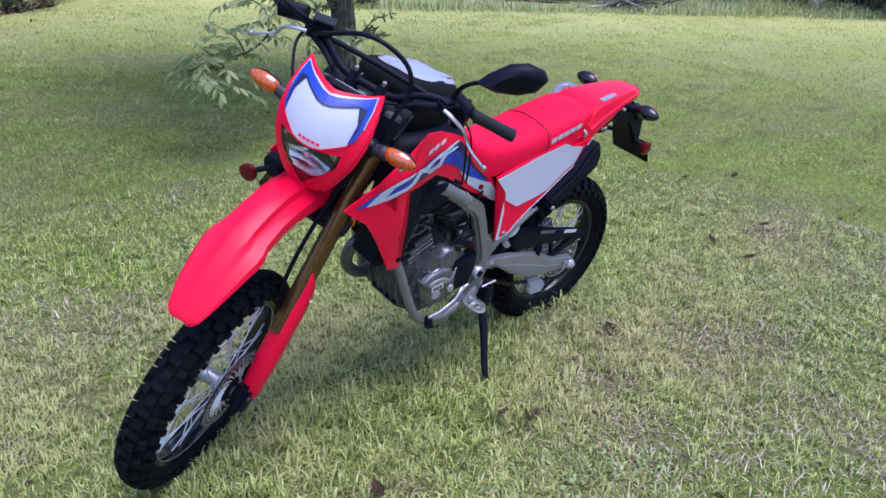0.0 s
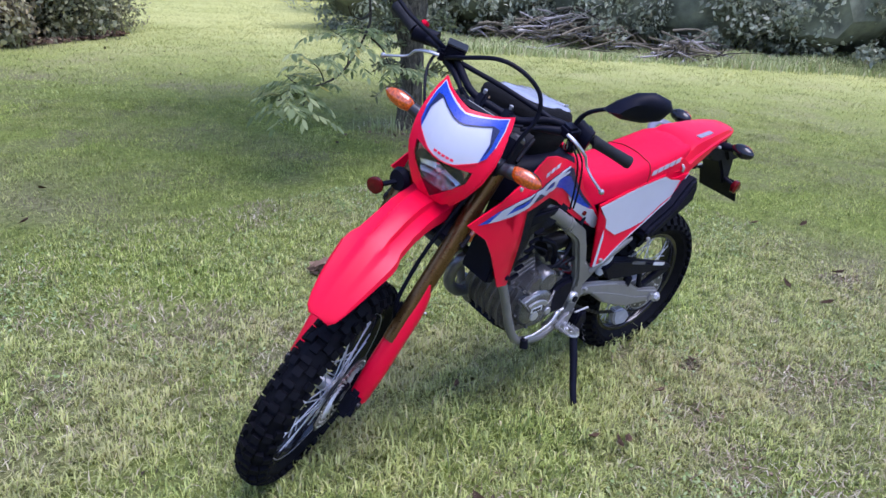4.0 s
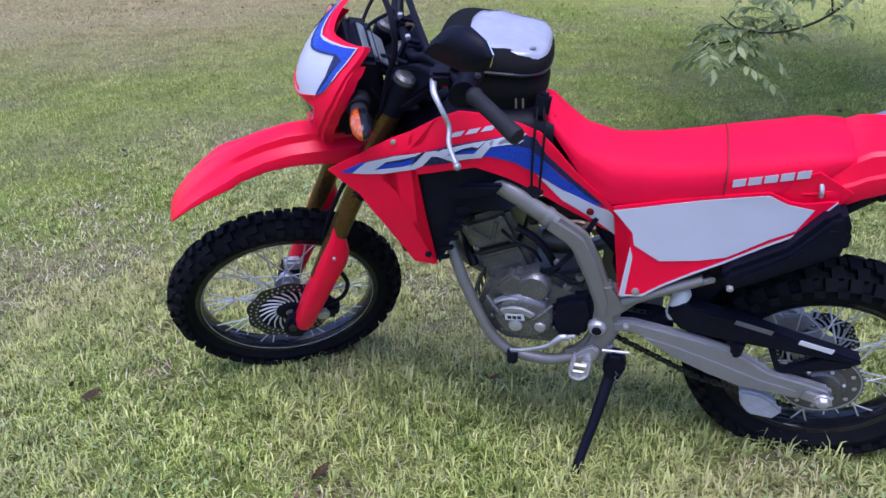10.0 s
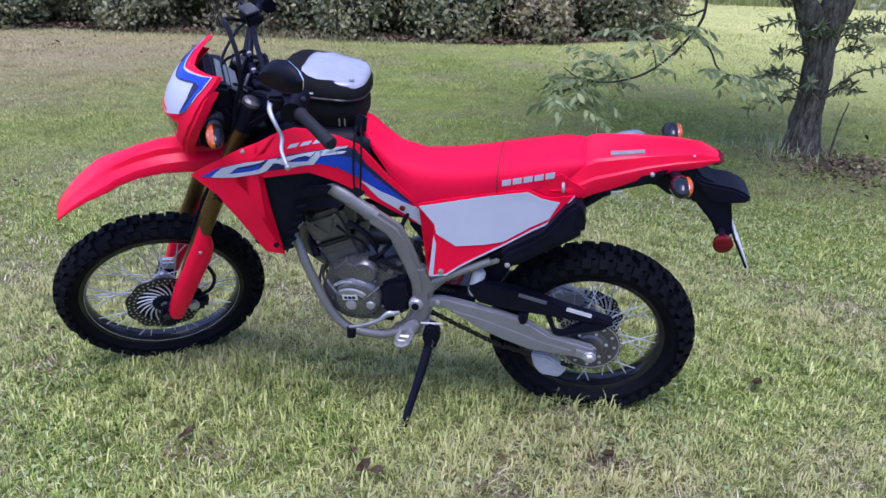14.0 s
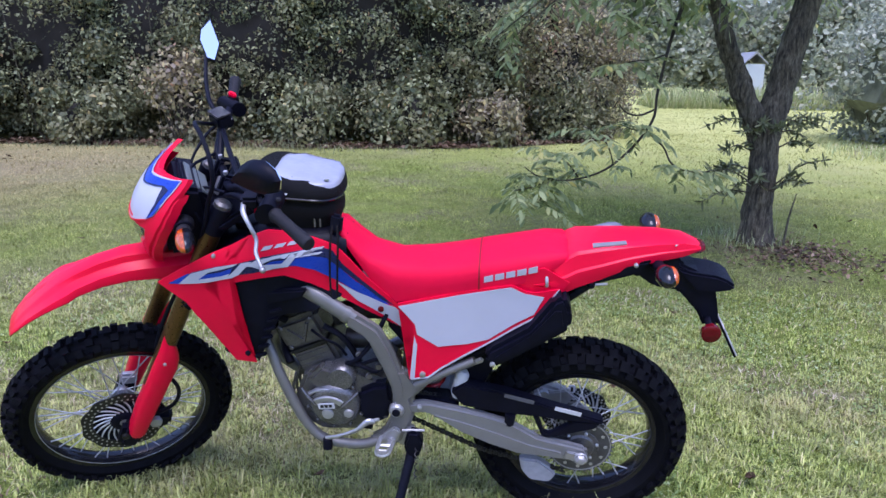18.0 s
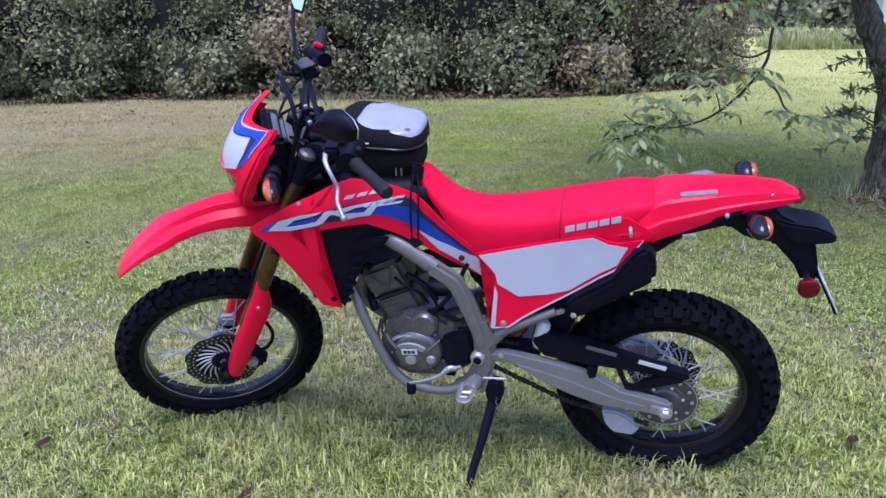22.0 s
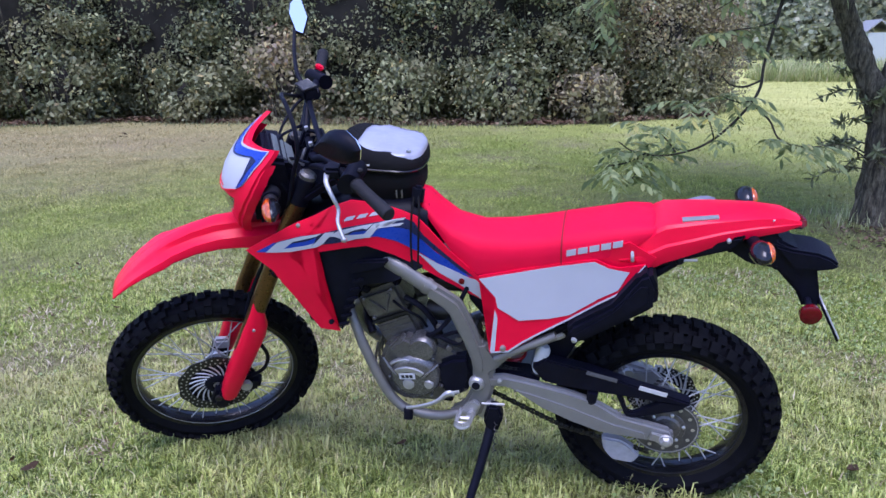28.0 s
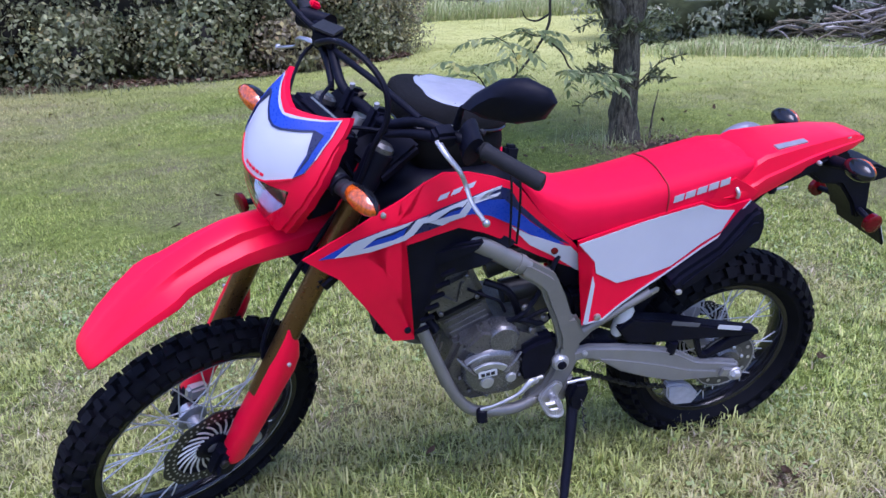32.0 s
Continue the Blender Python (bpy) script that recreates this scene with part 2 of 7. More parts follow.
SPROUT_LEAF = leaf_mat("narrow_shrub_leaves", [(0.0, (0.10, 0.115, 0.055)), (0.6, (0.19, 0.215, 0.10)), (1.0, (0.34, 0.35, 0.18))], 0.4, 0.25)
DEAD_LEAF = leaf_mat("dead_leaves", [(0.0, (0.042, 0.028, 0.018)), (0.5, (0.12, 0.073, 0.042)), (0.85, (0.21, 0.13, 0.08)), (1.0, (0.40, 0.29, 0.19))], 0.7, 0.1)

BARK, _n, _l, _b = nodes_of("rough_bark")
_tc, _mp = _n.new("ShaderNodeTexCoord"), _n.new("ShaderNodeMapping")
_mp.inputs["Scale"].default_value = (1.0, 1.0, 0.22)
_l.new(_tc.outputs["Object"], _mp.inputs["Vector"])
_v = _n.new("ShaderNodeTexNoise")
_v.inputs["Scale"].default_value, _v.inputs["Detail"].default_value, _v.inputs["Roughness"].default_value = 42.0, 6.0, 0.7
_l.new(_mp.outputs["Vector"], _v.inputs["Vector"])
_c1 = ramp_node(_n, _l, _v.outputs["Fac"], [(0.38, (0.0229, 0.019, 0.0128)), (0.52, (0.0988, 0.085, 0.056)), (0.70, (0.229, 0.205, 0.14))]).outputs["Color"]
_f = ramp_node(_n, _l, noise_node(_n, _l, 6.0, 5.0, 0.7).outputs["Fac"], [(0.52, (0, 0, 0)), (0.75, (0.52, 0.5, 0.4))]).outputs["Color"]
_l.new(mixed(_n, _l, _f, _c1, (0.166, 0.165, 0.116)), _b.inputs["Base Color"])
_b.inputs["Roughness"].default_value = 0.92
_bn = _n.new("ShaderNodeBump")
_bn.inputs["Strength"].default_value, _bn.inputs["Distance"].default_value = 1.0, 0.02
_l.new(_v.outputs["Fac"], _bn.inputs["Height"])
_l.new(_bn.outputs["Normal"], _b.inputs["Normal"])
DARK_TWIG = mat("dark_brown_twig", (0.0312, 0.026, 0.0168), 0.8, var=0.4, scale=14, bump=0.5, bscale=80)
TWIG = mat("grey_twig", (0.177, 0.15, 0.1), 0.85, var=0.3, scale=12, bump=0.5, bscale=80)
# Near-black colour that paints the shade deep inside the hedge.
HEDGE_CORE = mat("hedge_inner_shade", (0.0208, 0.018, 0.0136), 0.9, var=0.5, scale=3)
SHED = mat("pale_siding", (0.437, 0.48, 0.48), 0.6, var=0.05)

# soil and turf under the blades
SOIL, _n, _l, _b = nodes_of("turf_soil")
_t1, _t2, _t3 = noise_node(_n, _l, 0.8, 7.0, 0.62), noise_node(_n, _l, 26.0, 7.0, 0.75), noise_node(_n, _l, 0.25, 5.0, 0.6)
_c1 = ramp_node(_n, _l, _t2.outputs["Fac"], [(0.3, (0.060, 0.080, 0.017)), (0.52, (0.165, 0.205, 0.042)), (0.75, (0.31, 0.345, 0.092))]).outputs["Color"]
_c2 = ramp_node(_n, _l, _t2.outputs["Fac"], [(0.3, (0.075, 0.055, 0.040)), (0.55, (0.20, 0.165, 0.11)), (0.75, (0.37, 0.32, 0.21))]).outputs["Color"]
_f = ramp_node(_n, _l, _t1.outputs["Fac"], [(0.45, (0, 0, 0)), (0.68, (0.8, 0.8, 0.8))]).outputs["Color"]
_near = mixed(_n, _l, _f, _c1, _c2)
# a dry, straw-coloured stretch in front of the hedge
_tc, _vm, _md = _n.new("ShaderNodeTexCoord"), _n.new("ShaderNodeVectorMath"), _n.new("ShaderNodeMapRange")
_vm.operation = "DISTANCE"
_vm.inputs[1].default_value = (-8.0, 8.4, 0)
_l.new(_tc.outputs["Object"], _vm.inputs[0])
_md.inputs["From Min"].default_value, _md.inputs["From Max"].default_value = 6.0, 1.8
_md.inputs["To Min"].default_value, _md.inputs["To Max"].default_value = 0.0, 0.75
_l.new(_vm.outputs["Value"], _md.inputs["Value"])
_c4 = ramp_node(_n, _l, _t2.outputs["Fac"], [(0.3, (0.15, 0.115, 0.065)), (0.55, (0.33, 0.27, 0.15)), (0.75, (0.50, 0.42, 0.25))]).outputs["Color"]
_near = mixed(_n, _l, _md.outputs["Result"], _near, _c4)
# the field past the hedge is paler: its stronger daylight is in the colour
_tc, _sx, _mr = _n.new("ShaderNodeTexCoord"), _n.new("ShaderNodeSeparateXYZ"), _n.new("ShaderNodeMapRange")
_l.new(_tc.outputs["Object"], _sx.inputs["Vector"])
_l.new(_sx.outputs["Y"], _mr.inputs["Value"])
_mr.inputs["From Min"].default_value, _mr.inputs["From Max"].default_value = 8.0, 22.0
_c3 = ramp_node(_n, _l, _t3.outputs["Fac"], [(0.35, (0.43, 0.45, 0.14)), (0.65, (0.57, 0.57, 0.215))]).outputs["Color"]
# The same daylight tint also grows across the lawn, away from the trees.
_dp, _mp2 = _n.new("ShaderNodeVectorMath"), _n.new("ShaderNodeMapRange")
_dp.operation = "DOT_PRODUCT"
_dp.inputs[1].default_value = (0.76, 0.65, 0)
_l.new(_tc.outputs["Object"], _dp.inputs[0])
_l.new(_dp.outputs["Value"], _mp2.inputs["Value"])
_mp2.inputs["From Min"].default_value, _mp2.inputs["From Max"].default_value = 4.2, 14.0
_near = mixed(_n, _l, _mp2.outputs["Result"], _near, _c3)
_l.new(mixed(_n, _l, _mr.outputs["Result"], _near, _c3), _b.inputs["Base Color"])
_b.inputs["Roughness"].default_value = 0.9
_b.inputs["Specular IOR Level"].default_value = 0.1
_bn = _n.new("ShaderNodeBump")
_bn.inputs["Strength"].default_value, _bn.inputs["Distance"].default_value = 0.8, 0.02
_l.new(_t2.outputs["Fac"], _bn.inputs["Height"])
_l.new(_bn.outputs["Normal"], _b.inputs["Normal"])


# ---- shape helpers ----
def finish(name, bm, material, parent=None, label="", m=None, sharp=38):
    """Links a bmesh as one mesh object."""
    bmesh.ops.recalc_face_normals(bm, faces=bm.faces)
    me = bpy.data.meshes.new(name)
    bm.to_mesh(me)
    bm.free()
    me.materials.append(material)
    if sharp:
        me.polygons.foreach_set("use_smooth", [True] * len(me.polygons))
        me.set_sharp_from_angle(angle=radians(sharp))
    ob = new(name, me)
    if parent is not None:
        ob.parent = parent
    if m is not None:
        ob.matrix_local = m
    if label:
        ob["label"] = label
    return ob


def part(name, bm, material, parent, label="", m=None, sharp=38):
    return finish(name, bm, material, parent, label, m, sharp)


def bevelled(bm, width, seg=2, angle=25):
    if width > 0:
        edges = [e for e in bm.edges if len(e.link_faces) == 2 and e.calc_face_angle(0) > radians(angle)]
        bmesh.ops.bevel(bm, geom=edges, offset=width, segments=seg, affect="EDGES", clamp_overlap=True)
    return bm


def prism(poly, l0, l1, bevel=0.004, seg=2):
    """A side outline of (x, h) drawn across from lateral l0 to l1."""
    bm = bmesh.new()
    a = [bm.verts.new((x, l0, h)) for x, h in poly]
    b = [bm.verts.new((x, l1, h)) for x, h in poly]
    n = len(poly)
    bm.faces.new(a)
    bm.faces.new(b[::-1])
    for i in range(n):
        bm.faces.new((a[i], b[i], b[(i + 1) % n], a[(i + 1) % n]))
    bmesh.ops.recalc_face_normals(bm, faces=bm.faces)
    return bevelled(bm, bevel, seg)


def box(cx, cy, cz, sx, sy, sz, bevel=0.004, turn=(0, 0, 0)):
    bm = bmesh.new()
    bmesh.ops.create_cube(bm, size=1.0)
    bmesh.ops.scale(bm, vec=(sx, sy, sz), verts=bm.verts)
    bevelled(bm, bevel)
    bm.transform(pose(cx, cy, cz, *turn))
    return bm


def panel(poly, depth, side=-1, thick=0.004, step=0.035, lift=0.0):
    """A moulded sheet: the side outline of (x, h), pushed out to depth(x, h) on its side of the bike."""
    bm = bmesh.new()
    bm.faces.new([bm.verts.new((x, 0, h)) for x, h in poly])
    bmesh.ops.triangulate(bm, faces=bm.faces[:])
    xs, hs = [p[0] for p in poly], [p[1] for p in poly]
    for axis, lo, hi in ((0, min(xs), max(xs)), (2, min(hs), max(hs))):
        k = lo + step
        while k < hi - 0.004:
            co, no = [0, 0, 0], [0, 0, 0]
            co[axis], no[axis] = k, 1
            bmesh.ops.bisect_plane(bm, geom=bm.verts[:] + bm.edges[:] + bm.faces[:], plane_co=co, plane_no=no, dist=1e-5)
            k += step
    outer = bm.verts[:]
    low = {}
    for v in outer:
        d = depth(v.co.x, v.co.z) + lift
        low[v] = bm.verts.new((v.co.x, side * (d - thick), v.co.z))
        v.co.y = side * d
    faces = bm.faces[:]
    rim = [e for e in bm.edges if len(e.link_faces) == 1]
    for f in faces:
        bm.faces.new([low[v] for v in reversed(f.verts)])
    for e in rim:
        a, b = e.verts
        bm.faces.new((a, b, low[b], low[a]))
    bmesh.ops.recalc_face_normals(bm, faces=bm.faces)
    return bm


def smooth_path(pts, n=6):
    """Points along a soft curve through pts."""
    p = [Vector(q) for q in pts]
    p = [p[0] * 2 - p[1]] + p + [p[-1] * 2 - p[-2]]
    out = []
    for i in range(1, len(p) - 2):
        for k in range(n):
            t = k / n
            out.append(0.5 * (2 * p[i] + (p[i + 1] - p[i - 1]) * t + (2 * p[i - 1] - 5 * p[i] + 4 * p[i + 1] - p[i + 2]) * t * t
                              + (3 * p[i] - p[i - 1] - 3 * p[i + 1] + p[i + 2]) * t ** 3))
    return out + [p[-2]]


def tube(pts, r, seg=10, n=6, flat=1.0, bm=None, ends=True):
    """A round bar along a soft curve; r is one radius or one for each given point."""
    bm = bm or bmesh.new()
    path = smooth_path(pts, n) if n > 1 else [Vector(q) for q in pts]
    rs = [r] * len(path) if isinstance(r, (int, float)) else [float(v) for v in np.interp(np.linspace(0, len(pts) - 1, len(path)), range(len(pts)), r)]
    side, rings = None, []
    for i, q in enumerate(path):
        d = (path[min(i + 1, len(path) - 1)] - path[max(i - 1, 0)]).normalized()
        if side is None:
            side = d.cross(Vector((0, 1, 0) if abs(d.y) < 0.8 else (0, 0, 1))).normalized()
        side = (side - d * side.dot(d)).normalized()
        up = d.cross(side)
        rings.append([bm.verts.new(q + rs[i] * (math.cos(a) * side + flat * math.sin(a) * up)) for a in (2 * math.pi * k / seg for k in range(seg))])
    for a, b in zip(rings, rings[1:]):
        for k in range(seg):
            bm.faces.new((a[k], a[(k + 1) % seg], b[(k + 1) % seg], b[k]))
    if ends:
        bm.faces.new(rings[0][::-1])
        bm.faces.new(rings[-1])
    return bm


def lathe(profile, seg=32, close=False, m=None):
    """A profile of (radius, lateral) turned round the y axis."""
    bm = bmesh.new()
    rings = []
    for r, y in profile:
        rings.append([bm.verts.new((r * math.cos(a), y, r * math.sin(a))) for a in (2 * math.pi * k / seg for k in range(seg))])
    loops = list(zip(rings, rings[1:])) + ([(rings[-1], rings[0])] if close else [])
    for a, b in loops:
        for k in range(seg):
            bm.faces.new((a[k], a[(k + 1) % seg], b[(k + 1) % seg], b[k]))
    if not close:
        bm.faces.new(rings[0][::-1])
        bm.faces.new(rings[-1])
    if m is not None:
        bm.transform(m)
    return bm


def loft(sections, caps=True):
    """Rings of equally many points, joined one to the next."""
    bm = bmesh.new()
    rings = [[bm.verts.new(p) for p in s] for s in sections]
    n = len(rings[0])
    for a, b in zip(rings, rings[1:]):
        for k in range(n):
            bm.faces.new((a[k], a[(k + 1) % n], b[(k + 1) % n], b[k]))
    if caps:
        bm.faces.new(rings[0][::-1])
        bm.faces.new(rings[-1])
    return bm


def blob(centre, size, m=None, u=16, v=10, power=1.0):
    """A rounded body; power below 1 makes it squarer."""
    bm = bmesh.new()
    bmesh.ops.create_uvsphere(bm, u_segments=u, v_segments=v, radius=1.0)
    for w in bm.verts:
        w.co = Vector([math.copysign(abs(c) ** power, c) * s for c, s in zip(w.co, size)])
    if m is not None:
        bm.transform(m)
    bm.transform(pose(*centre))
    return bm


def bolt(p, r=0.007, depth=0.006, axis="y"):
    bm = lathe([(r * 0.5, -depth * 1.15), (r, -depth * 0.7), (r, 0.004)], 10)
    bm.transform(pose(*p))
    return bm


def interp(table):
    xs, ys = zip(*table)
    return lambda x: float(np.interp(x, xs, ys))


def mesh_from(name, verts, faces, material, smooth=False):
    """One joined mesh out of arrays of places and of equally sized faces."""
    me = bpy.data.meshes.new(name)
    k = faces.shape[1]
    me.vertices.add(len(verts))
    me.vertices.foreach_set("co", np.ascontiguousarray(verts, dtype=np.float32).ravel())
    me.loops.add(faces.size)
    me.loops.foreach_set("vertex_index", np.ascontiguousarray(faces, dtype=np.int32).ravel())
    me.polygons.add(len(faces))
    me.polygons.foreach_set("loop_start", np.arange(0, faces.size, k, dtype=np.int32))
    me.polygons.foreach_set("loop_total", np.full(len(faces), k, dtype=np.int32))
    me.update(calc_edges=True)
    me.materials.append(material)
    return me


# ---- ground ----
rng = np.random.default_rng(7)
LATTICE = rng.random((64, 64))


def value_noise(x, y, scale):
    """Soft noise from 0 to 1 for arrays of places."""
    u, v = np.asarray(x) * scale, np.asarray(y) * scale
    i, j = np.floor(u).astype(int), np.floor(v).astype(int)
    fu, fv = u - i, v - j
    fu, fv = fu * fu * (3 - 2 * fu), fv * fv * (3 - 2 * fv)
    g = lambda a, b: LATTICE[a % 64, b % 64]
    return (g(i, j) * (1 - fu) + g(i + 1, j) * fu) * (1 - fv) + (g(i, j + 1) * (1 - fu) + g(i + 1, j + 1) * fu) * fv


def ground_height(x, y):
    near = np.exp(-(np.asarray(x) ** 2 + np.asarray(y) ** 2) / 300.0)
    return -0.025 + near * 0.022 * (value_noise(x, y, 1.1) - 0.5) + near * 0.010 * (value_noise(x, y, 4.0) - 0.5)


_s = np.sinh(np.linspace(-1, 1, 161) * 7.2) / np.sinh(7.2)
gx, gy = np.meshgrid(_s * 500.0 - 0.5, _s * 500.0 + 1.0)
gv = np.stack([gx.ravel(), gy.ravel(), ground_height(gx, gy).ravel()], 1)
_i = np.arange(160)
_a = (_i[:, None] * 161 + _i[None, :]).ravel()
ground = new("ground", mesh_from("ground", gv, np.stack([_a, _a + 1, _a + 162, _a + 161], 1), SOIL))
ground.data.polygons.foreach_set("use_smooth", [True] * len(ground.data.polygons))
tagged(ground, "mown green lawn with dry and bare patches", "lawn", kind="structure")


# ---- grass ----
def bare(x, y):
    """How thin the turf is, 0 to 1."""
    return np.clip((value_noise(x, y, 1.7) * 0.55 + value_noise(x + 9.3, y - 4.1, 5.5) * 0.45 - 0.50) * 4.5, 0, 1)


BARE_SPOTS = [(-0.17, -0.54, 0.10), (-2.10, 0.11, 0.10), (-1.13, -0.48, 0.08), (-3.11, 1.05, 0.12), (2.35, 3.6, 0.40), (2.0, 3.05, 0.25), (2.0, 3.9, 0.22), (4.6, 0.75, 0.25), (7.4, 2.4, 0.4), (8.0, 1.7, 0.4), (0.55, -0.75, 0.14), (-0.9, -0.95, 0.10), (1.7, -0.2, 0.08), (-1.9, -0.1, 0.10),
              (0.12, -0.30, 0.07), (0.35, -0.55, 0.12), (-0.35, -0.85, 0.16)]


def spots(x, y):
    return np.clip(sum(np.exp(-((np.asarray(x) - a) ** 2 + (np.asarray(y) - c) ** 2) / r ** 2) for a, c, r in BARE_SPOTS), 0, 1)


def blades(name, label, x, y, tall, wide, joints, material, flat=0.05, way=None, droop=0.0):
    """Grass blades at the given places: joints 2 are bent, joints 1 are straight."""
    n = len(x)
    z = ground_height(x, y)
    a, lean = rng.random(n) * 2 * np.pi if way is None else way, flat + (1.08 - flat) * rng.random(n)
    h = tall * (0.45 + 0.75 * rng.random(n))
    w = wide * (0.6 + 0.8 * rng.random(n))
    b = a + 1.2 + rng.random(n)
    dx, dy, sx, sy = np.cos(a) * lean * h, np.sin(a) * lean * h, np.cos(b) * w, np.sin(b) * w
    up = h * np.sqrt(np.clip(1.2 - lean ** 2, 0.02, 1))
    base = np.stack([x, y, z], 1)
    side = np.stack([sx, sy, 0 * sx], 1)
    tip = base + np.stack([dx, dy, up * (1 - droop * rng.random(n))], 1)
    if joints == 1:
        v = np.stack([base - side, base + side, tip], 1).reshape(-1, 3)
        f = np.arange(3 * n).reshape(-1, 3)
    else:
        mid = base + np.stack([dx * 0.35, dy * 0.35, up * (0.62 + 0.25 * droop)], 1)
        v = np.stack([base - side, base + side, mid - side * 0.75, mid + side * 0.75, tip], 1).reshape(-1, 3)
        k = 5 * np.arange(n)[:, None]
        f = np.concatenate([k + [0, 1, 3], k + [0, 3, 2], k + [2, 3, 4]], 0)
    return tagged(new(name, mesh_from(name, v, f, material)), label, "grass", kind="stuff")


def scatter(x0, x1, y0, y1, per_m2, keep=1.0):
    n = int((x1 - x0) * (y1 - y0) * per_m2)
    x, y = x0 + rng.random(n) * (x1 - x0), y0 + rng.random(n) * (y1 - y0)
    ok = rng.random(n) > np.maximum(keep * bare(x, y) * 0.75, spots(x, y) * 0.95)
    return x[ok], y[ok]


def fade(x, y):
    """Thins the near turf out towards the edge of its stretch."""
    rim = np.minimum(np.minimum(x + 3.6, 2.2 - x), np.minimum(y + 1.6, 2.6 - y)) + 0.5 * value_noise(x, y, 3.0) - 0.25
    return rng.random(len(x)) < np.clip(rim / 1.1, 0, 1)


def lush(x, y):
    """Longer grass left standing under the motorcycle and before it."""
    return np.exp(-((y + 0.10) / 0.36) ** 2) * np.clip((x + 1.7) / 0.3, 0, 1) * np.clip((0.45 - x) / 0.3, 0, 1) * (0.35 + 0.65 * value_noise(x, y, 9.0))


# filler between the tufts
near_zones = [scatter(-3.6, 2.2, -1.6, 1.4, 8000), scatter(-3.6, 2.2, 1.4, 2.6, 5200)]
gxs, gys = (np.concatenate(c) for c in zip(*near_zones))
ok = fade(gxs, gys)
gxs, gys = gxs[ok], gys[ok]
tall = 0.016 + 0.020 * value_noise(gxs, gys, 2.3) + 0.016 * value_noise(gxs, gys, 11.0) + 0.02 * lush(gxs, gys)
blades("near_grass", "short mown green grass with straw-coloured blades", gxs, gys, tall, 0.0017, 2, GRASS, 0.50, droop=0.6)
# tufts: blades that spread out of one crown
cx, cy = (np.concatenate(c) for c in zip(scatter(-3.6, 2.2, -1.6, 1.4, 760), scatter(-3.6, 2.2, 1.4, 2.6, 420)))
ok = fade(cx, cy)
cx, cy = cx[ok], cy[ok]
size = 0.021 + 0.034 * rng.random(len(cx)) ** 2 + 0.014 * value_noise(cx, cy, 2.3) + 0.040 * lush(cx, cy)
k = np.repeat(np.arange(len(cx)), 13)
turn = rng.random(len(k)) * 2 * np.pi
off = rng.random(len(k)) * 0.016
gxs, gys = cx[k] + np.cos(turn) * off, cy[k] + np.sin(turn) * off
blades("grass_tufts", "tufts of longer green grass in the lawn", gxs, gys, size[k], 0.0024, 2, GRASS, 0.52, turn + rng.normal(size=len(k)) * 0.5, 0.75)
# dead thatch lying between the blades, thickest where the turf is worn
n = 110000
gxs, gys = -3.6 + rng.random(n) * 5.8, -1.6 + rng.random(n) * 4.2
ok = rng.random(n) < 0.12 + 0.30 * np.clip((-0.15 - gys) / 0.6, 0, 1) + 0.5 * np.clip((0.1 - gys) / 0.9, 0, 1) * bare(gxs, gys) + 0.55 * bare(gxs, gys) ** 2 + 0.9 * spots(gxs, gys)
gxs, gys = gxs[ok], gys[ok]
blades("thatch", "dead straw lying in the worn parts of the lawn", gxs, gys, 0.030 + 0.02 * rng.random(len(gxs)), 0.0022, 2, THATCH, 0.85)


def rosettes(name, label, x, y, low, high, size, material):
    """Small oval leaves lying nearly flat among the blades."""
    n = len(x)
    z = ground_height(x, y) + low + (high - low) * rng.random(n)
    a, s = rng.random(n) * 2 * np.pi, size * (0.6 + 0.8 * rng.random(n))
    tx, ty = rng.normal(size=n) * 0.35, rng.normal(size=n) * 0.35
    rows = []
    for u, w in ((-1, 0), (-0.35, 0.5), (0.5, 0.55), (1, 0), (0.5, -0.55), (-0.35, -0.5)):
        dx, dy = s * (u * np.cos(a) - w * np.sin(a)), s * (u * np.sin(a) + w * np.cos(a))
        rows.append(np.stack([x + dx, y + dy, z + dx * tx + dy * ty], 1))
    v = np.stack(rows, 1).reshape(-1, 3)
    return tagged(new(name, mesh_from(name, v, np.arange(6 * n).reshape(-1, 6), material)), label, "weeds", kind="stuff")


n = 60000
gxs, gys = -3.6 + rng.random(n) * 5.8, -1.6 + rng.random(n) * 4.2
ok = value_noise(gxs + 3.7, gys, 1.3) * 0.6 + value_noise(gxs, gys + 8.8, 6.0) * 0.4 > 0.50 + 0.25 * rng.random(n)
rosettes("lawn_weeds", "small pale green weeds flat in the lawn", gxs[ok], gys[ok], 0.008, 0.030, 0.0075, CLOVER)
zones = [scatter(-7, -2.6, -2.6, 6.5, 4200), scatter(-2.6, 6.5, 1.6, 6.5, 4200), scatter(1.2, 6.5, -2.6, 1.6, 4200), scatter(-2.6, 1.2, -2.6, -0.6, 3400)]
gxs, gys = (np.concatenate(c) for c in zip(*zones))
blades("middle_grass", "short mown green lawn grass", gxs, gys, 0.019 + 0.015 * value_noise(gxs, gys, 2.0) + 0.012 * value_noise(gxs, gys, 9.0), 0.0027, 1, MID_GRASS, 0.45)
zones = [scatter(-13, 9, 6.5, 15, 800, 0.7), scatter(1.5, 17, 15, 26, 420, 0.5), scatter(6.5, 14, -3.0, 8, 650, 0.7), scatter(-14, -7, -9, 6.5, 650), scatter(-7, 14, -9, -2.6, 650), scatter(6.5, 14, -2.6, -1.0, 300)]
gxs, gys = (np.concatenate(c) for c in zip(*zones))
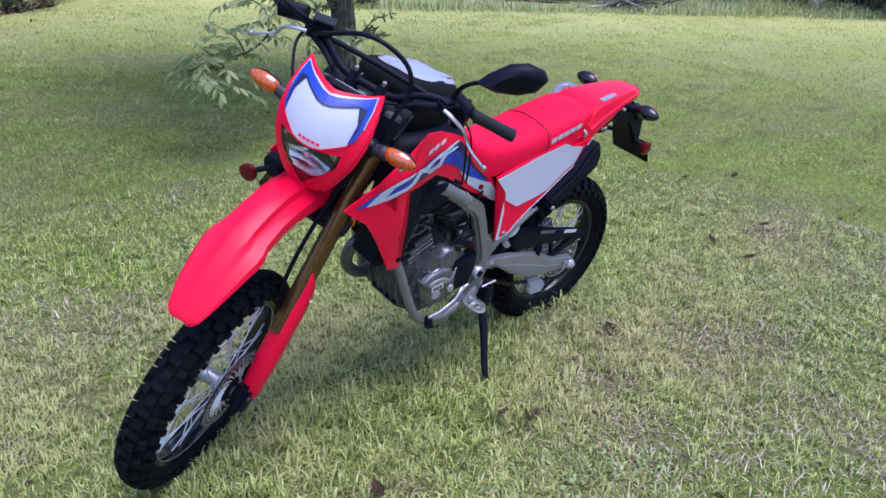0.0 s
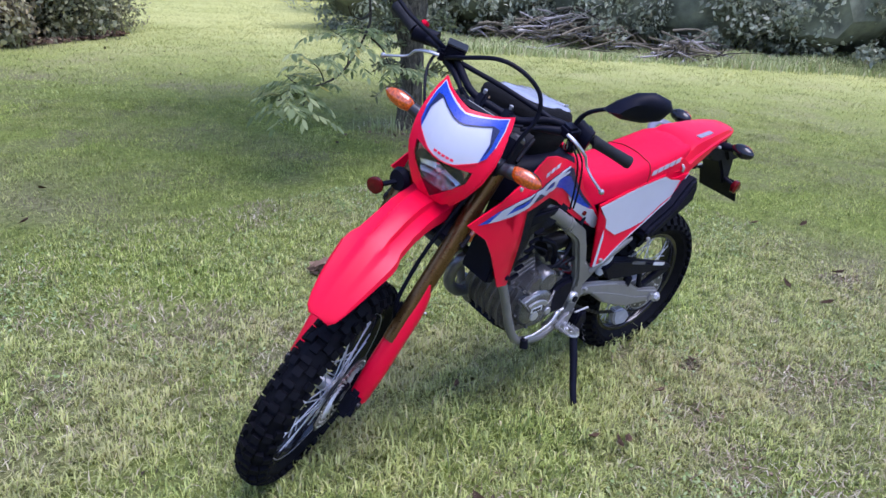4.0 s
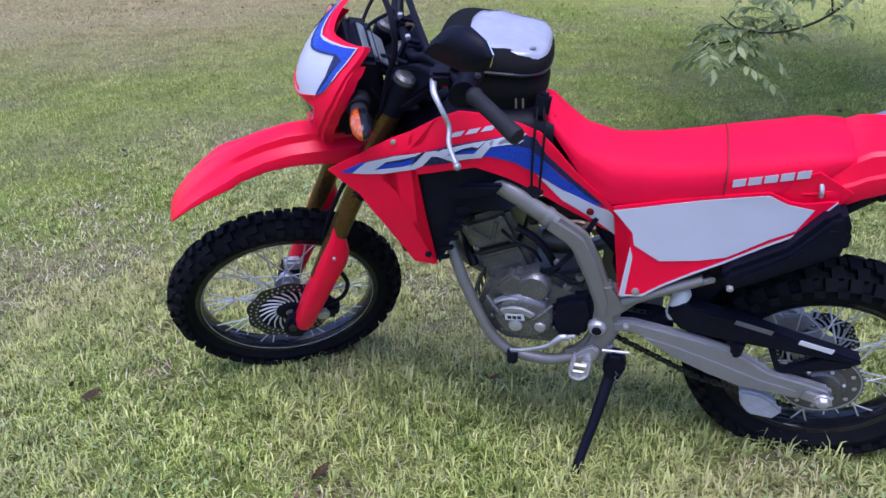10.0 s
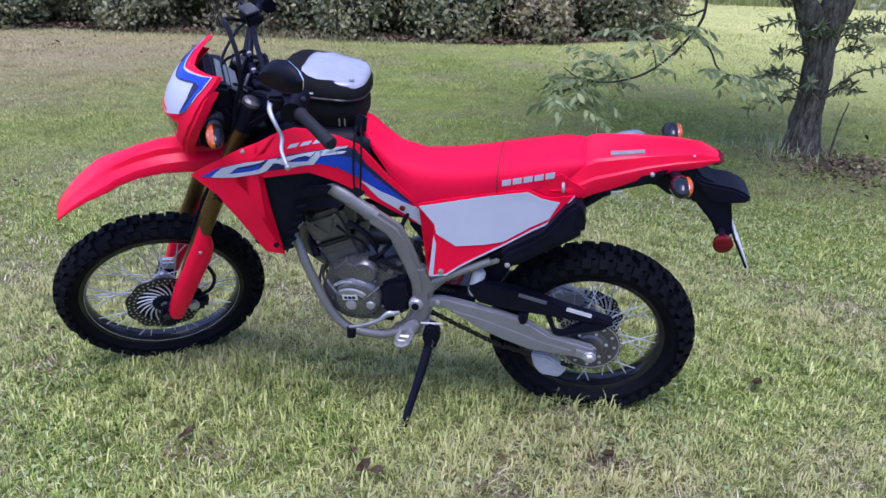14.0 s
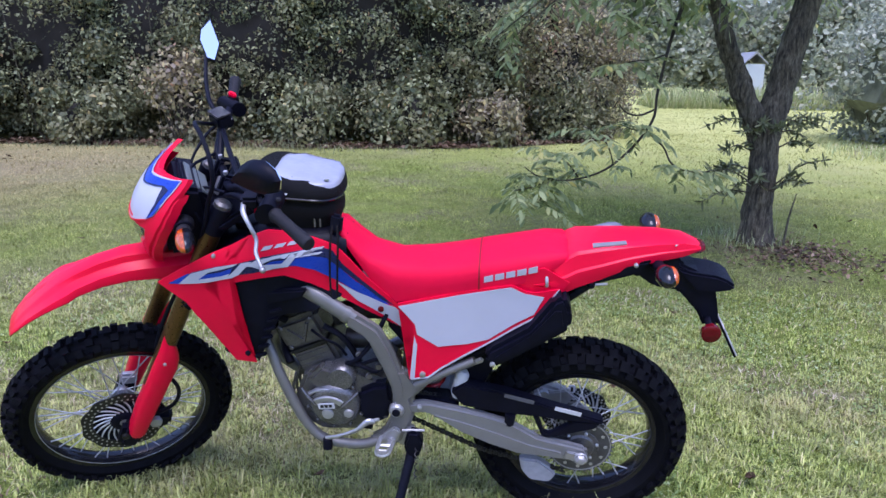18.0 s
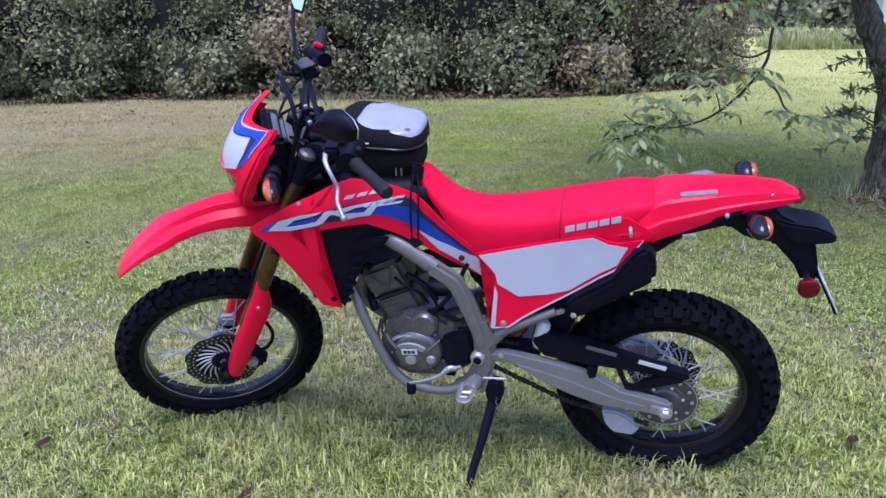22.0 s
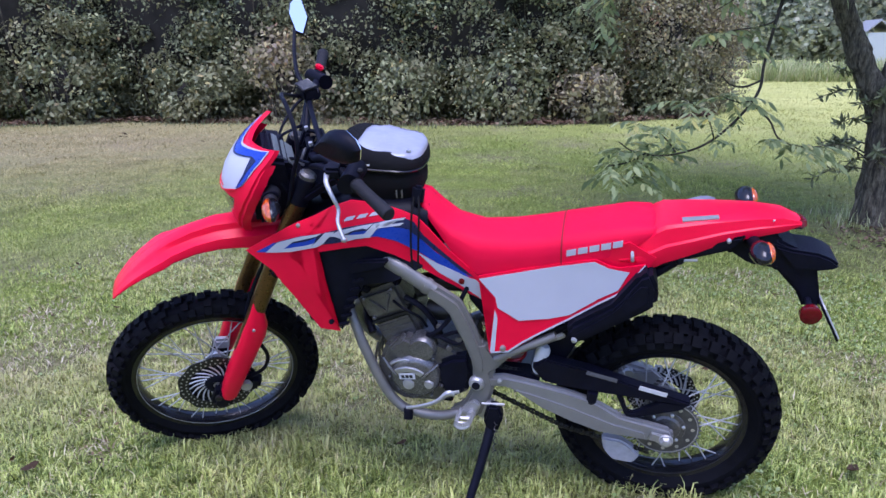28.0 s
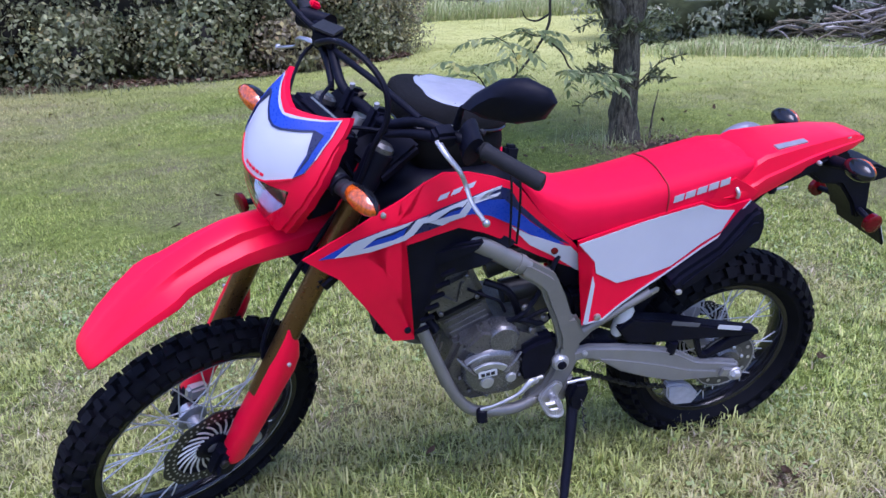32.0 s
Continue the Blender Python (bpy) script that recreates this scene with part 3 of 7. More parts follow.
blades("far_grass", "lawn grass reaching to the hedge", gxs, gys, 0.030 + 0.022 * value_noise(gxs, gys, 1.0), 0.0055, 1, FIELD_GRASS, 0.6)


# ---- leaves, shrubs and woods ----
def leaf_cloud(points, size, spread=0.35, droop=0.0):
    """A small pointed leaf at each place, turned every way: four corners a leaf."""
    n = len(points)
    d = rng.normal(size=(n, 3))
    d[:, 2] = d[:, 2] * 0.6 - droop
    d /= np.linalg.norm(d, axis=1)[:, None]
    o = np.cross(d, rng.normal(size=(n, 3)))
    o /= np.linalg.norm(o, axis=1)[:, None]
    s = (size * (0.6 + 0.8 * rng.random(n)))[:, None]
    v = np.stack([points, points + d * s * 0.5 + o * s * spread, points + d * s, points + d * s * 0.5 - o * s * spread], 1)
    return v.reshape(-1, 3), np.arange(4 * n).reshape(-1, 4)


def crown_points(n, centre, size, power=0.75, lumps=9, depth=0.35, seed=0):
    """Places in the outer shell of a lumpy crown, thinned into clumps and gaps."""
    r = np.random.default_rng(seed)
    d = r.normal(size=(n, 3))
    d /= np.linalg.norm(d, axis=1)[:, None]
    q = np.sign(d) * np.abs(d) ** power
    k = r.normal(size=(lumps, 3))
    k /= np.linalg.norm(k, axis=1)[:, None]
    bulge = 1 + 0.24 * np.max(np.exp(-((d[:, None] - k) ** 2).sum(2) / 0.10), 1) - 0.10
    fine = value_noise(d[:, 0] * 6 + d[:, 2] * 3 + seed, d[:, 1] * 6 - d[:, 2] * 5, 1.0)
    rad = bulge * (1 - depth * r.random(n) ** 1.6) * (0.86 + 0.22 * fine)
    p = np.asarray(centre) + q * rad[:, None] * np.asarray(size)
    keep = (fine + 0.35 * r.random(n) > 0.34) & (p[:, 2] > 0.03)
    return p[keep]


def lump(centre, size, seed):
    """A solid lump that stands in for the shaded inside of a thicket."""
    bm = bmesh.new()
    bmesh.ops.create_icosphere(bm, subdivisions=3, radius=1.0)
    for v in bm.verts:
        q = v.co.normalized()
        f = 1 + 0.22 * noise.noise(q * 2.3 + Vector((seed, 0, 0)))
        v.co = Vector([math.copysign(abs(c) ** 0.75, c) * s * f for c, s in zip(q, size)]) + Vector(centre)
        v.co.z = max(v.co.z, -0.05)
    return bm


def clump_leaves(size, h, clumps, per, leaf, seed):
    """Broad leaves shingled over many small clumps, with dark gaps between them."""
    r = np.random.default_rng(seed)
    d = r.normal(size=(clumps, 3))
    d /= np.linalg.norm(d, axis=1)[:, None]
    c = np.sign(d) * np.abs(d) ** 0.8 * np.asarray(size) * (0.64 + 0.46 * r.random(clumps))[:, None] + [0, 0, h]
    rad = 0.18 + 0.42 * r.random(clumps) ** 1.5
    k = np.repeat(np.arange(clumps), per)
    q = r.normal(size=(len(k), 3)) + [0, 0, 0.35]
    q /= np.linalg.norm(q, axis=1)[:, None]
    p = c[k] + q * (rad[k] * (1.0 - 0.45 * r.random(len(k)) ** 2))[:, None] * [1.15, 1.0, 0.85]
    keep = p[:, 2] > 0.04
    p, q = p[keep], q[keep]
    n = len(p)
    face = q + r.normal(size=(n, 3)) * 0.75 + [0, 0, 0.1]
    face /= np.linalg.norm(face, axis=1)[:, None]
    way = np.cross(face, r.normal(size=(n, 3)))
    way[:, 2] -= 0.5
    way -= face * (way * face).sum(1)[:, None]
    way /= np.linalg.norm(way, axis=1)[:, None]
    side = np.cross(face, way)
    s = (leaf * (0.55 + 0.8 * r.random(n)))[:, None]
    rows = [p, p + way * s * 0.45 + side * s * 0.30 + face * s * 0.10, p + way * s * 1.05, p + way * s * 0.45 - side * s * 0.30 + face * s * 0.10]
    return np.stack(rows, 1).reshape(-1, 3), np.arange(4 * n).reshape(-1, 4)


def shrub(name, label, x, y, size, n, leaf, material, seed, group, core=0.70, category="shrub", clumps=150, inside=None):
    """A leafy shrub: stems, a lump coloured as inner shade, and a foliage of single leaves."""
    h = size[2]
    root = tagged(new(name), label, category, group)
    root.location = (x, y, 0)
    r = random.Random(seed)
    for k in range(12):
        a = r.random() * 6.28
        e = (math.cos(a) * size[0] * (0.6 + 0.45 * r.random()), math.sin(a) * size[1] * (0.6 + 0.45 * r.random()), h * (0.7 + 1.0 * r.random()))
        part("stem", tube([(e[0] * 0.55, e[1] * 0.55, -0.05), (e[0] * 0.75, e[1] * 0.75, h * 0.35), e], [0.022, 0.016, 0.005], 5, 3), BARK, root)
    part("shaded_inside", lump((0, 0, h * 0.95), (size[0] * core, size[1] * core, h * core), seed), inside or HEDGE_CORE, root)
    v, f = clump_leaves(size, h * 0.95, clumps, n // clumps, leaf, seed)
    foliage = new("foliage", mesh_from("foliage", v, f, material))
    foliage.parent = root
    return root


HEDGE = [(-13.6, 10.4, 1.8, 2.1, 2.4), (-11.2, 11.4, 1.8, 1.8, 2.7), (-8.8, 12.1, 1.7, 1.6, 2.3), (-6.9, 12.3, 1.5, 1.5, 2.7), (-4.9, 12.4, 1.7, 1.6, 2.2),
         (-2.9, 12.4, 1.5, 1.5, 2.6), (-1.2, 12.8, 1.4, 1.5, 2.2), (0.3, 13.5, 1.15, 1.4, 1.65), (1.2, 14.7, 1.1, 1.4, 1.2)]
for k, (x, y, sx, sy, sz) in enumerate(HEDGE):
    late = x > -0.5
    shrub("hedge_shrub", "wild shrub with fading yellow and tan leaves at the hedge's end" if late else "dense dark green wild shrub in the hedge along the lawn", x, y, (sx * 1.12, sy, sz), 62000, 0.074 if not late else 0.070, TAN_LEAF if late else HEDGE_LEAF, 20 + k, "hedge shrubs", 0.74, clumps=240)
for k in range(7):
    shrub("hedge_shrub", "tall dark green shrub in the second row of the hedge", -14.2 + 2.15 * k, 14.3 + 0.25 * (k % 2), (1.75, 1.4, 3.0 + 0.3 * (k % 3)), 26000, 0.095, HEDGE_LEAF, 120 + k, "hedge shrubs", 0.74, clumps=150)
# small saplings and vines in front of the hedge
for k, (x, y, s, h) in enumerate([(-12.4, 8.7, 0.7, 0.55), (-10.0, 10.1, 0.55, 0.7), (-7.8, 10.75, 0.6, 0.5), (-5.9, 10.9, 0.5, 0.75), (-3.8, 10.9, 0.45, 0.45), (-2.0, 11.2, 0.55, 0.6), (-0.4, 11.5, 0.4, 0.4), (0.9, 12.7, 0.5, 0.55)]):
    shrub("seedling_shrub", "low leafy seedling at the foot of the hedge", x, y, (s, s * 0.7, h), 2600, 0.10, HEDGE_LEAF if k % 3 else TAN_LEAF, 40 + k, "seedling shrubs", 0.5, clumps=30)
# fallen leaves lying under the hedge
n = 9000
gxs = -13.5 + rng.random(n) * 15.5
gys = np.interp(gxs, [-13.5, -9, -4, -1, 1.0, 2.0], [8.5, 10.5, 10.7, 11.0, 12.3, 13.2]) + np.abs(rng.normal(size=n)) * 0.45 - 0.15
rosettes("leaf_litter", "reddish-brown dead leaves under the hedge", gxs, gys, 0.0, 0.05, 0.045, DEAD_LEAF)
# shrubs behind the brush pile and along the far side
# Colour of the lump added inside each shrub: shaded greenery that hides the sky.
SHRUB_CORE = mat("shrub_core_fill", (0.15, 0.165, 0.115), 0.9, var=0.5, scale=3)
for k, (x, y, s, h) in enumerate([(8.2, 13.4, 1.9, 1.3), (10.2, 11.9, 2.0, 1.6), (12.0, 10.3, 2.1, 1.5), (13.6, 8.4, 2.0, 1.8), (15.0, 6.4, 2.0, 1.5), (16.2, 4.2, 2.0, 1.9), (17.0, 1.9, 2.0, 1.6), (17.6, -0.4, 2.0, 1.8),
                                  (12.0, 14.6, 2.6, 2.7), (14.9, 12.2, 2.6, 3.0), (17.4, 9.2, 2.6, 2.8), (19.2, 5.8, 2.6, 3.1), (20.4, 2.2, 2.6, 2.8), (12.0, 18.5, 2.4, 2.4), (15.0, 19.5, 2.6, 2.6)]):
    shrub("wild_shrub", "pale grey-green wild shrub behind the weeds", x, y, (s, s, h), 17000, 0.115, HAZED_LEAF, 60 + k, "wild shrubs", 0.80, clumps=150, inside=SHRUB_CORE)


def woods(name, label, spots, leaf, seed, material=None):
    """A far belt of trees: trunks and crowns of loose leaves, past counting."""
    r = np.random.default_rng(seed)
    pts, bm = [], bmesh.new()
    for x, y, w, h in spots:
        seen = y > 6 and (x > -4 or y < 25)
        pts.append(crown_points(6500 if seen else 900, (x, y, h * (0.48 if seen else 0.60)), (w, w, h * (0.50 if seen else 0.42)), 0.8, 9, 0.6, int(r.integers(1e6))))
        tube([(x, y, -0.1), (x + r.normal() * 0.3, y, h * 0.35), (x + r.normal() * 0.6, y, h * 0.8)], [0.22, 0.16, 0.05], 6, 3, bm=bm)
    ob = finish(name, bm, BARK)
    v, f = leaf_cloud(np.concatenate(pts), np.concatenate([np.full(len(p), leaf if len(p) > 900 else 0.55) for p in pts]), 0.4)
    crown = new("crowns", mesh_from("crowns", v, f, material or HAZED_LEAF))
    crown.parent = ob
    tagged(ob, label, "woods", kind="stuff")
    return ob


ring = []
for k in range(46):
    a = 2 * math.pi * k / 46
    rr = 52 + 9 * random.random()
    ring.append((rr * math.cos(a), rr * math.sin(a) + 4, 3.4 + 1.5 * random.random(), 8 + 5 * random.random()))
for k in range(12):
    ring.append((4 + 2.2 * k, 40 + 5 * random.random(), 2.4 + random.random(), 5 + 4 * random.random()))
woods("woodland", "green woodland round the clearing, with haze put into its leaf colour", ring, 0.27, 5)
# Out-of-view trees, added to cut the skylight from behind the hedge.
behind = [(-17 + 2.6 * k + random.uniform(-0.5, 0.5), 17.2 + random.uniform(-0.8, 0.8), 2.2 + 0.6 * random.random(), 9 + 3 * random.random()) for k in range(7)]
woods("skylight_screen_trees", "tall dark trees added out of view behind the hedge to block skylight", behind, 0.20, 6, HEDGE_LEAF)

# tall weeds: a far strip, and the rough edge of the lawn
gxs, gys = 5.2 + rng.random(26000) * 17, 26.0 + rng.random(26000) * 3.5
blades("tall_grass_strip", "tall pale grass along the far field", gxs, gys, 0.40 + 0.65 * value_noise(gxs, gys, 0.6), 0.010, 2, WEEDS, 0.25, droop=0.4)
tt = rng.random(52000)
gxs, gys = 6.6 + tt * 10.0 + rng.normal(size=52000) * 0.5, 10.4 - tt * 8.2 + rng.random(52000) ** 1.4 * 2.6
blades("rough_weeds", "tall unmown weeds beside the brush pile", gxs, gys, (0.10 + 0.42 * value_noise(gxs, gys, 0.9) ** 1.6) * (0.55 + 0.6 * value_noise(gxs, gys, 0.3)), 0.007, 2, WEEDS, 0.35, droop=0.5)
# unmown fringe under the hedge
tt = rng.random(7000)
gxs = -13.5 + tt * 14.5
gys = np.interp(gxs, [-13.5, -9, -4, -1, 1.0], [8.4, 10.4, 10.7, 11.0, 12.6]) + rng.normal(size=7000) * 0.40 + 0.15
blades("hedge_fringe", "long grass and seedlings under the hedge", gxs, gys, 0.05 + 0.20 * value_noise(gxs, gys, 0.9) ** 2, 0.006, 2, HEDGE_LEAF)

# brush pile
def brush_heap(label, x, y, count, long_way, wide, high, seed):
    """A tangle of dead branches."""
    heap = tagged(new("brush_pile"), label, "brush pile", "brush piles")
    heap.location = (x, y, 0)
    r = random.Random(seed)
    for k in range(count):
        t, w = r.gauss(0, 0.5), r.gauss(0, 0.5)
        top = high * max(0.08, 1 - 0.55 * abs(t) - 0.5 * abs(w))
        c = Vector((t * long_way * 0.72 + w * wide * 0.62, -t * long_way * 0.66 + w * wide * 0.7, 0.04 + top * r.random() ** 0.7))
        ln = 0.35 + 0.9 * r.random()
        a = r.gauss(-0.7, 0.7)
        d = Vector((math.cos(a), math.sin(a), r.gauss(0.05, 0.30))).normalized() * ln * 0.5
        bend = Vector((r.gauss(0, 0.06), r.gauss(0, 0.06), r.gauss(0.04, 0.05)))
        part("branch", tube([c - d, c + bend, c + d], [0.014 + 0.022 * r.random(), 0.015, 0.006], 5, 2), (TWIG, TWIG, PALE_TWIG, DARK_TWIG)[k % 4], heap)


PALE_TWIG = mat("bleached_twig", (0.34, 0.31, 0.29), 0.85, var=0.3, scale=12, bump=0.5, bscale=80)
brush_heap("long heap of grey dead branches at the lawn's edge", 10.0, 9.4, 170, 1.9, 0.8, 0.85, 3)
brush_heap("low dark clump of dead sticks at the lawn's edge", 11.2, 7.1, 60, 0.75, 0.5, 0.55, 8)

# pale shed far off
shed = tagged(new("shed"), "pale blue-white shed far across the field", "shed")
shed.location = (10.95, 33.0, 0)
shed.scale = (0.5, 0.6, 0.72)
for sx, sy, w, d in ((0, 0, 1.7, 0.12), (0, 3.0, 1.7, 0.12), (-0.8, 1.5, 0.12, 2.9), (0.8, 1.5, 0.12, 2.9)):
    part("wall", box(sx, sy, 1.15, w, d, 2.3, 0.01), SHED, shed)
part("roof", prism([(-1.05, 2.3), (0, 2.95), (1.05, 2.3), (1.05, 2.38), (0, 3.05), (-1.05, 2.38)], -0.2, 3.3, 0.0), mat("grey_roof", (0.3, 0.31, 0.33), 0.6), shed)


# ---- the tree with its hanging branch ----
def pinnate(base, way, length, leaflets, r, out, stalks, size=0.075):
    """A compound leaf: a drooping stalk with paired leaflets; adds leaf corners to out."""
    way = way.normalized()
    side = way.cross(Vector((0, 0, 1)))
    side = side.normalized() if side.length > 1e-3 else Vector((1, 0, 0))
    pts = []
    for k in range(leaflets + 1):
        t = k / leaflets
        pts.append(base + way * length * t + Vector((0, 0, -0.32 * length * t * t)))
    stalks.append((pts[0], pts[len(pts) // 2], pts[-1]))
    for k in range(2, leaflets + 1):
        here, ahead = pts[k], (pts[k] - pts[k - 1]).normalized()
        for sgn in ((-1, 1) if k < leaflets else (0,)):
            d = (ahead * 0.55 + side * sgn * 0.85 + Vector((r.gauss(0, 0.12), r.gauss(0, 0.12), -0.28 + r.gauss(0, 0.15)))).normalized()
            o = (d.cross(side * 0.3 + Vector((0, 0, 1)) + Vector((r.gauss(0, 0.25), r.gauss(0, 0.25), 0)))).normalized()
            s = size * (0.75 + 0.5 * r.random()) * (1 - 0.25 * abs(k / leaflets - 0.6))
            w = s * 0.185
            fold = Vector((0, 0, -0.06 * s))
            out.extend([here, here + d * s * 0.35 + o * w, here + d * s * 0.72 + o * w * 0.75 + fold, here + d * s + fold * 2,
                        here + d * s * 0.72 - o * w * 0.75 + fold, here + d * s * 0.35 - o * w])


def leaves_on(name, corner_list, parent, material=None):
    v = np.array([tuple(c) for c in corner_list])
    ob = new(name, mesh_from(name, v, np.arange(len(v)).reshape(-1, 6), material or TREE_LEAF))
    ob.parent = parent
    return ob


def bark_tube(pts, rs, seg=26, n=16):
    """A limb with knotty, furrowed bark."""
    bm = tube(pts, rs, seg, n)
    bm.normal_update()
    for v in bm.verts:
        q = Vector((v.co.x * 34, v.co.y * 34, v.co.z * 7))
        v.co += v.normal * (0.020 * noise.noise(v.co * 6) + 0.014 * noise.noise(q) + 0.007 * noise.noise(q * 2.3))
    return bm


tree = tagged(new("tree"), "leaning grey-barked tree with feathery green leaves on the lawn", "tree")
TB = Vector((1.93, 4.12, -0.03))
part("trunk", bark_tube([(TB.x + 0.01, TB.y, -0.08), (TB.x, TB.y, 0.06), (TB.x - 0.01, TB.y, 0.3), (TB.x + 0.0, TB.y, 0.6), (TB.x - 0.03, TB.y + 0.02, 0.92)], [0.18, 0.138, 0.110, 0.106, 0.122]), BARK, tree, "rough grey bark")
BIG_LIMB = [[(1.90, 4.13, 0.85), (1.72, 4.1, 1.15), (1.61, 4.08, 1.42), (1.42, 4.0, 1.85), (1.30, 3.95, 2.3), (1.1, 3.7, 3.0), (0.8, 3.3, 3.7)],
         [(1.92, 4.15, 0.85), (2.00, 4.18, 1.15), (2.09, 4.2, 1.6), (2.2, 4.25, 2.1), (2.35, 4.4, 2.9), (2.4, 4.6, 3.9)]]
part("limb", bark_tube(BIG_LIMB[0], [0.10, 0.085, 0.075, 0.07, 0.06, 0.045, 0.02]), BARK, tree)
part("limb", bark_tube(BIG_LIMB[1], [0.12, 0.11, 0.10, 0.09, 0.07, 0.03]), BARK, tree)
HANG = [(1.30, 3.9, 2.25), (1.08, 3.55, 1.95), (0.93, 3.3, 1.62), (0.85, 3.24, 1.25), (0.82, 3.2, 1.04), (0.66, 3.14, 0.83), (0.46, 3.05, 0.69), (0.22, 2.95, 0.64), (0.03, 2.88, 0.67), (-0.08, 2.85, 0.74)]
TWIG1 = [(0.80, 3.19, 0.96), (0.90, 3.14, 0.86), (0.96, 3.12, 0.75), (1.08, 3.1, 0.70), (1.22, 3.1, 0.70)]
TWIG2 = [(0.12, 2.92, 0.65), (-0.02, 2.86, 0.60), (-0.16, 2.8, 0.58)]
part("hanging_branch", tube(HANG, [0.020, 0.015, 0.012, 0.010, 0.010, 0.009, 0.008, 0.006, 0.005, 0.003], 7, 6), DARK_TWIG, tree, "thin dark drooping branch")
part("twig", tube(TWIG1, [0.009, 0.007, 0.006, 0.005, 0.003], 6, 5), DARK_TWIG, tree)
part("twig", tube(TWIG2, [0.009, 0.006, 0.003], 6, 5), DARK_TWIG, tree)
part("twig", tube([(0.84, 3.22, 1.12), (0.72, 3.15, 1.08), (0.62, 3.1, 1.1), (0.55, 3.0, 1.16)], [0.008, 0.007, 0.005, 0.003], 6, 4), DARK_TWIG, tree)
rt = random.Random(11)
corners, stalks = [], []
# twigs that carry the compound leaves along the low branch
SIDE_TWIGS = [[(0.55, 3.08, 0.74), (0.50, 2.98, 0.86), (0.42, 2.92, 0.96), (0.30, 2.88, 1.02)], [(0.30, 2.99, 0.66), (0.22, 2.92, 0.76), (0.10, 2.88, 0.84)], [(0.80, 3.18, 1.00), (0.70, 3.10, 0.98), (0.58, 3.04, 1.02)],
              [(0.90, 3.28, 1.50), (0.78, 3.20, 1.46), (0.62, 3.12, 1.44), (0.50, 3.05, 1.38)], [(0.98, 3.42, 1.74), (0.84, 3.30, 1.72), (0.66, 3.16, 1.66), (0.48, 3.06, 1.56)], [(0.10, 2.91, 0.66), (0.06, 2.84, 0.56), (0.0, 2.80, 0.48)]]
for path in SIDE_TWIGS:
    part("twig", tube(path, [0.006] + [0.0045] * (len(path) - 2) + [0.002], 6, 4), DARK_TWIG, tree)
for path, t0, count, ln in ((HANG, 0.62, 15, 0.24), (TWIG1, 0.45, 13, 0.24), (TWIG2, 0.2, 9, 0.25)) + tuple((q, 0.25, 8, 0.24) for q in SIDE_TWIGS):
    sp = smooth_path(path, 8)
    for k in range(count):
        q = sp[int((t0 + (1 - t0) * rt.random()) * (len(sp) - 1))]
        a = rt.random() * 6.28
        pinnate(q, Vector((math.cos(a), math.sin(a), rt.gauss(0.08, 0.25))), ln * (0.7 + 0.5 * rt.random()), 7, rt, corners, stalks, 0.085)
leaves_on("hanging_leaves", corners, tree)
bm = bmesh.new()
for a, b, c in stalks:
    tube([a, b, c], [0.0022, 0.0016, 0.001], 4, 1, bm=bm)
tagged(part("stalk_tangle", bm, TREE_LEAF, tree), kind="stuff")
corners, stalks = [], []
crown_shade_boughs = bmesh.new()
# Crown mostly out of view, thickened to deepen the shade on the lawn.
for k in range(64):
    base = Vector((1.1 + 1.1 * rt.random(), 3.6 + 1.0 * rt.random(), 2.4 + 1.5 * rt.random()))
    a = rt.random() * 6.28
    reach = 0.7 + 1.9 * rt.random()
    end = base + Vector((math.cos(a) * reach, math.sin(a) * reach, rt.gauss(-0.05, 0.35)))
    mid = (base + end) / 2 + Vector((0, 0, 0.22))
    tube([base, mid, end], [0.022, 0.014, 0.004], 5, 4, bm=crown_shade_boughs)
    sp = smooth_path([base, mid, end], 8)
    for j in range(20):
        q = sp[int((0.3 + 0.7 * rt.random()) * (len(sp) - 1))]
        b = rt.random() * 6.28
        pinnate(q, Vector((math.cos(b), math.sin(b), rt.gauss(-0.1, 0.3))), 0.30 * (0.7 + 0.5 * rt.random()), 6, rt, corners, stalks, 0.095)
for k in range(9):
    base = Vector((1.35, 3.9, 2.35))
    end = Vector((rt.uniform(-0.4, 1.2), rt.uniform(2.9, 3.6), rt.uniform(1.45, 2.1)))
    mid = (base + end) / 2 + Vector((0, 0, 0.25))
    tube([base, mid, end], [0.02, 0.012, 0.003], 5, 4, bm=crown_shade_boughs)
    sp = smooth_path([base, mid, end], 8)
    for j in range(22):
        q = sp[int((0.35 + 0.65 * rt.random()) * (len(sp) - 1))]
        b = rt.random() * 6.28
        pinnate(q, Vector((math.cos(b), math.sin(b), rt.gauss(-0.2, 0.3))), 0.30 * (0.7 + 0.5 * rt.random()), 6, rt, corners, stalks, 0.09)
# Unseen overhead growth added to shade the lawn between tree and motorcycle.
for k in range(28):
    base = Vector((rt.uniform(0.8, 2.2), rt.uniform(3.2, 4.4), rt.uniform(3.0, 3.9)))
    end = Vector((rt.uniform(-1.8, 2.6), rt.uniform(0.9, 3.4), rt.uniform(2.9, 4.3)))
    mid = (base + end) / 2 + Vector((0, 0, 0.3))
    tube([base, mid, end], [0.026, 0.016, 0.004], 5, 4, bm=crown_shade_boughs)
    sp = smooth_path([base, mid, end], 8)
    for j in range(26):
        q = sp[int((0.25 + 0.75 * rt.random()) * (len(sp) - 1))]
        b = rt.random() * 6.28
        pinnate(q, Vector((math.cos(b), math.sin(b), rt.gauss(-0.1, 0.3))), 0.32 * (0.7 + 0.5 * rt.random()), 6, rt, corners, stalks, 0.105)
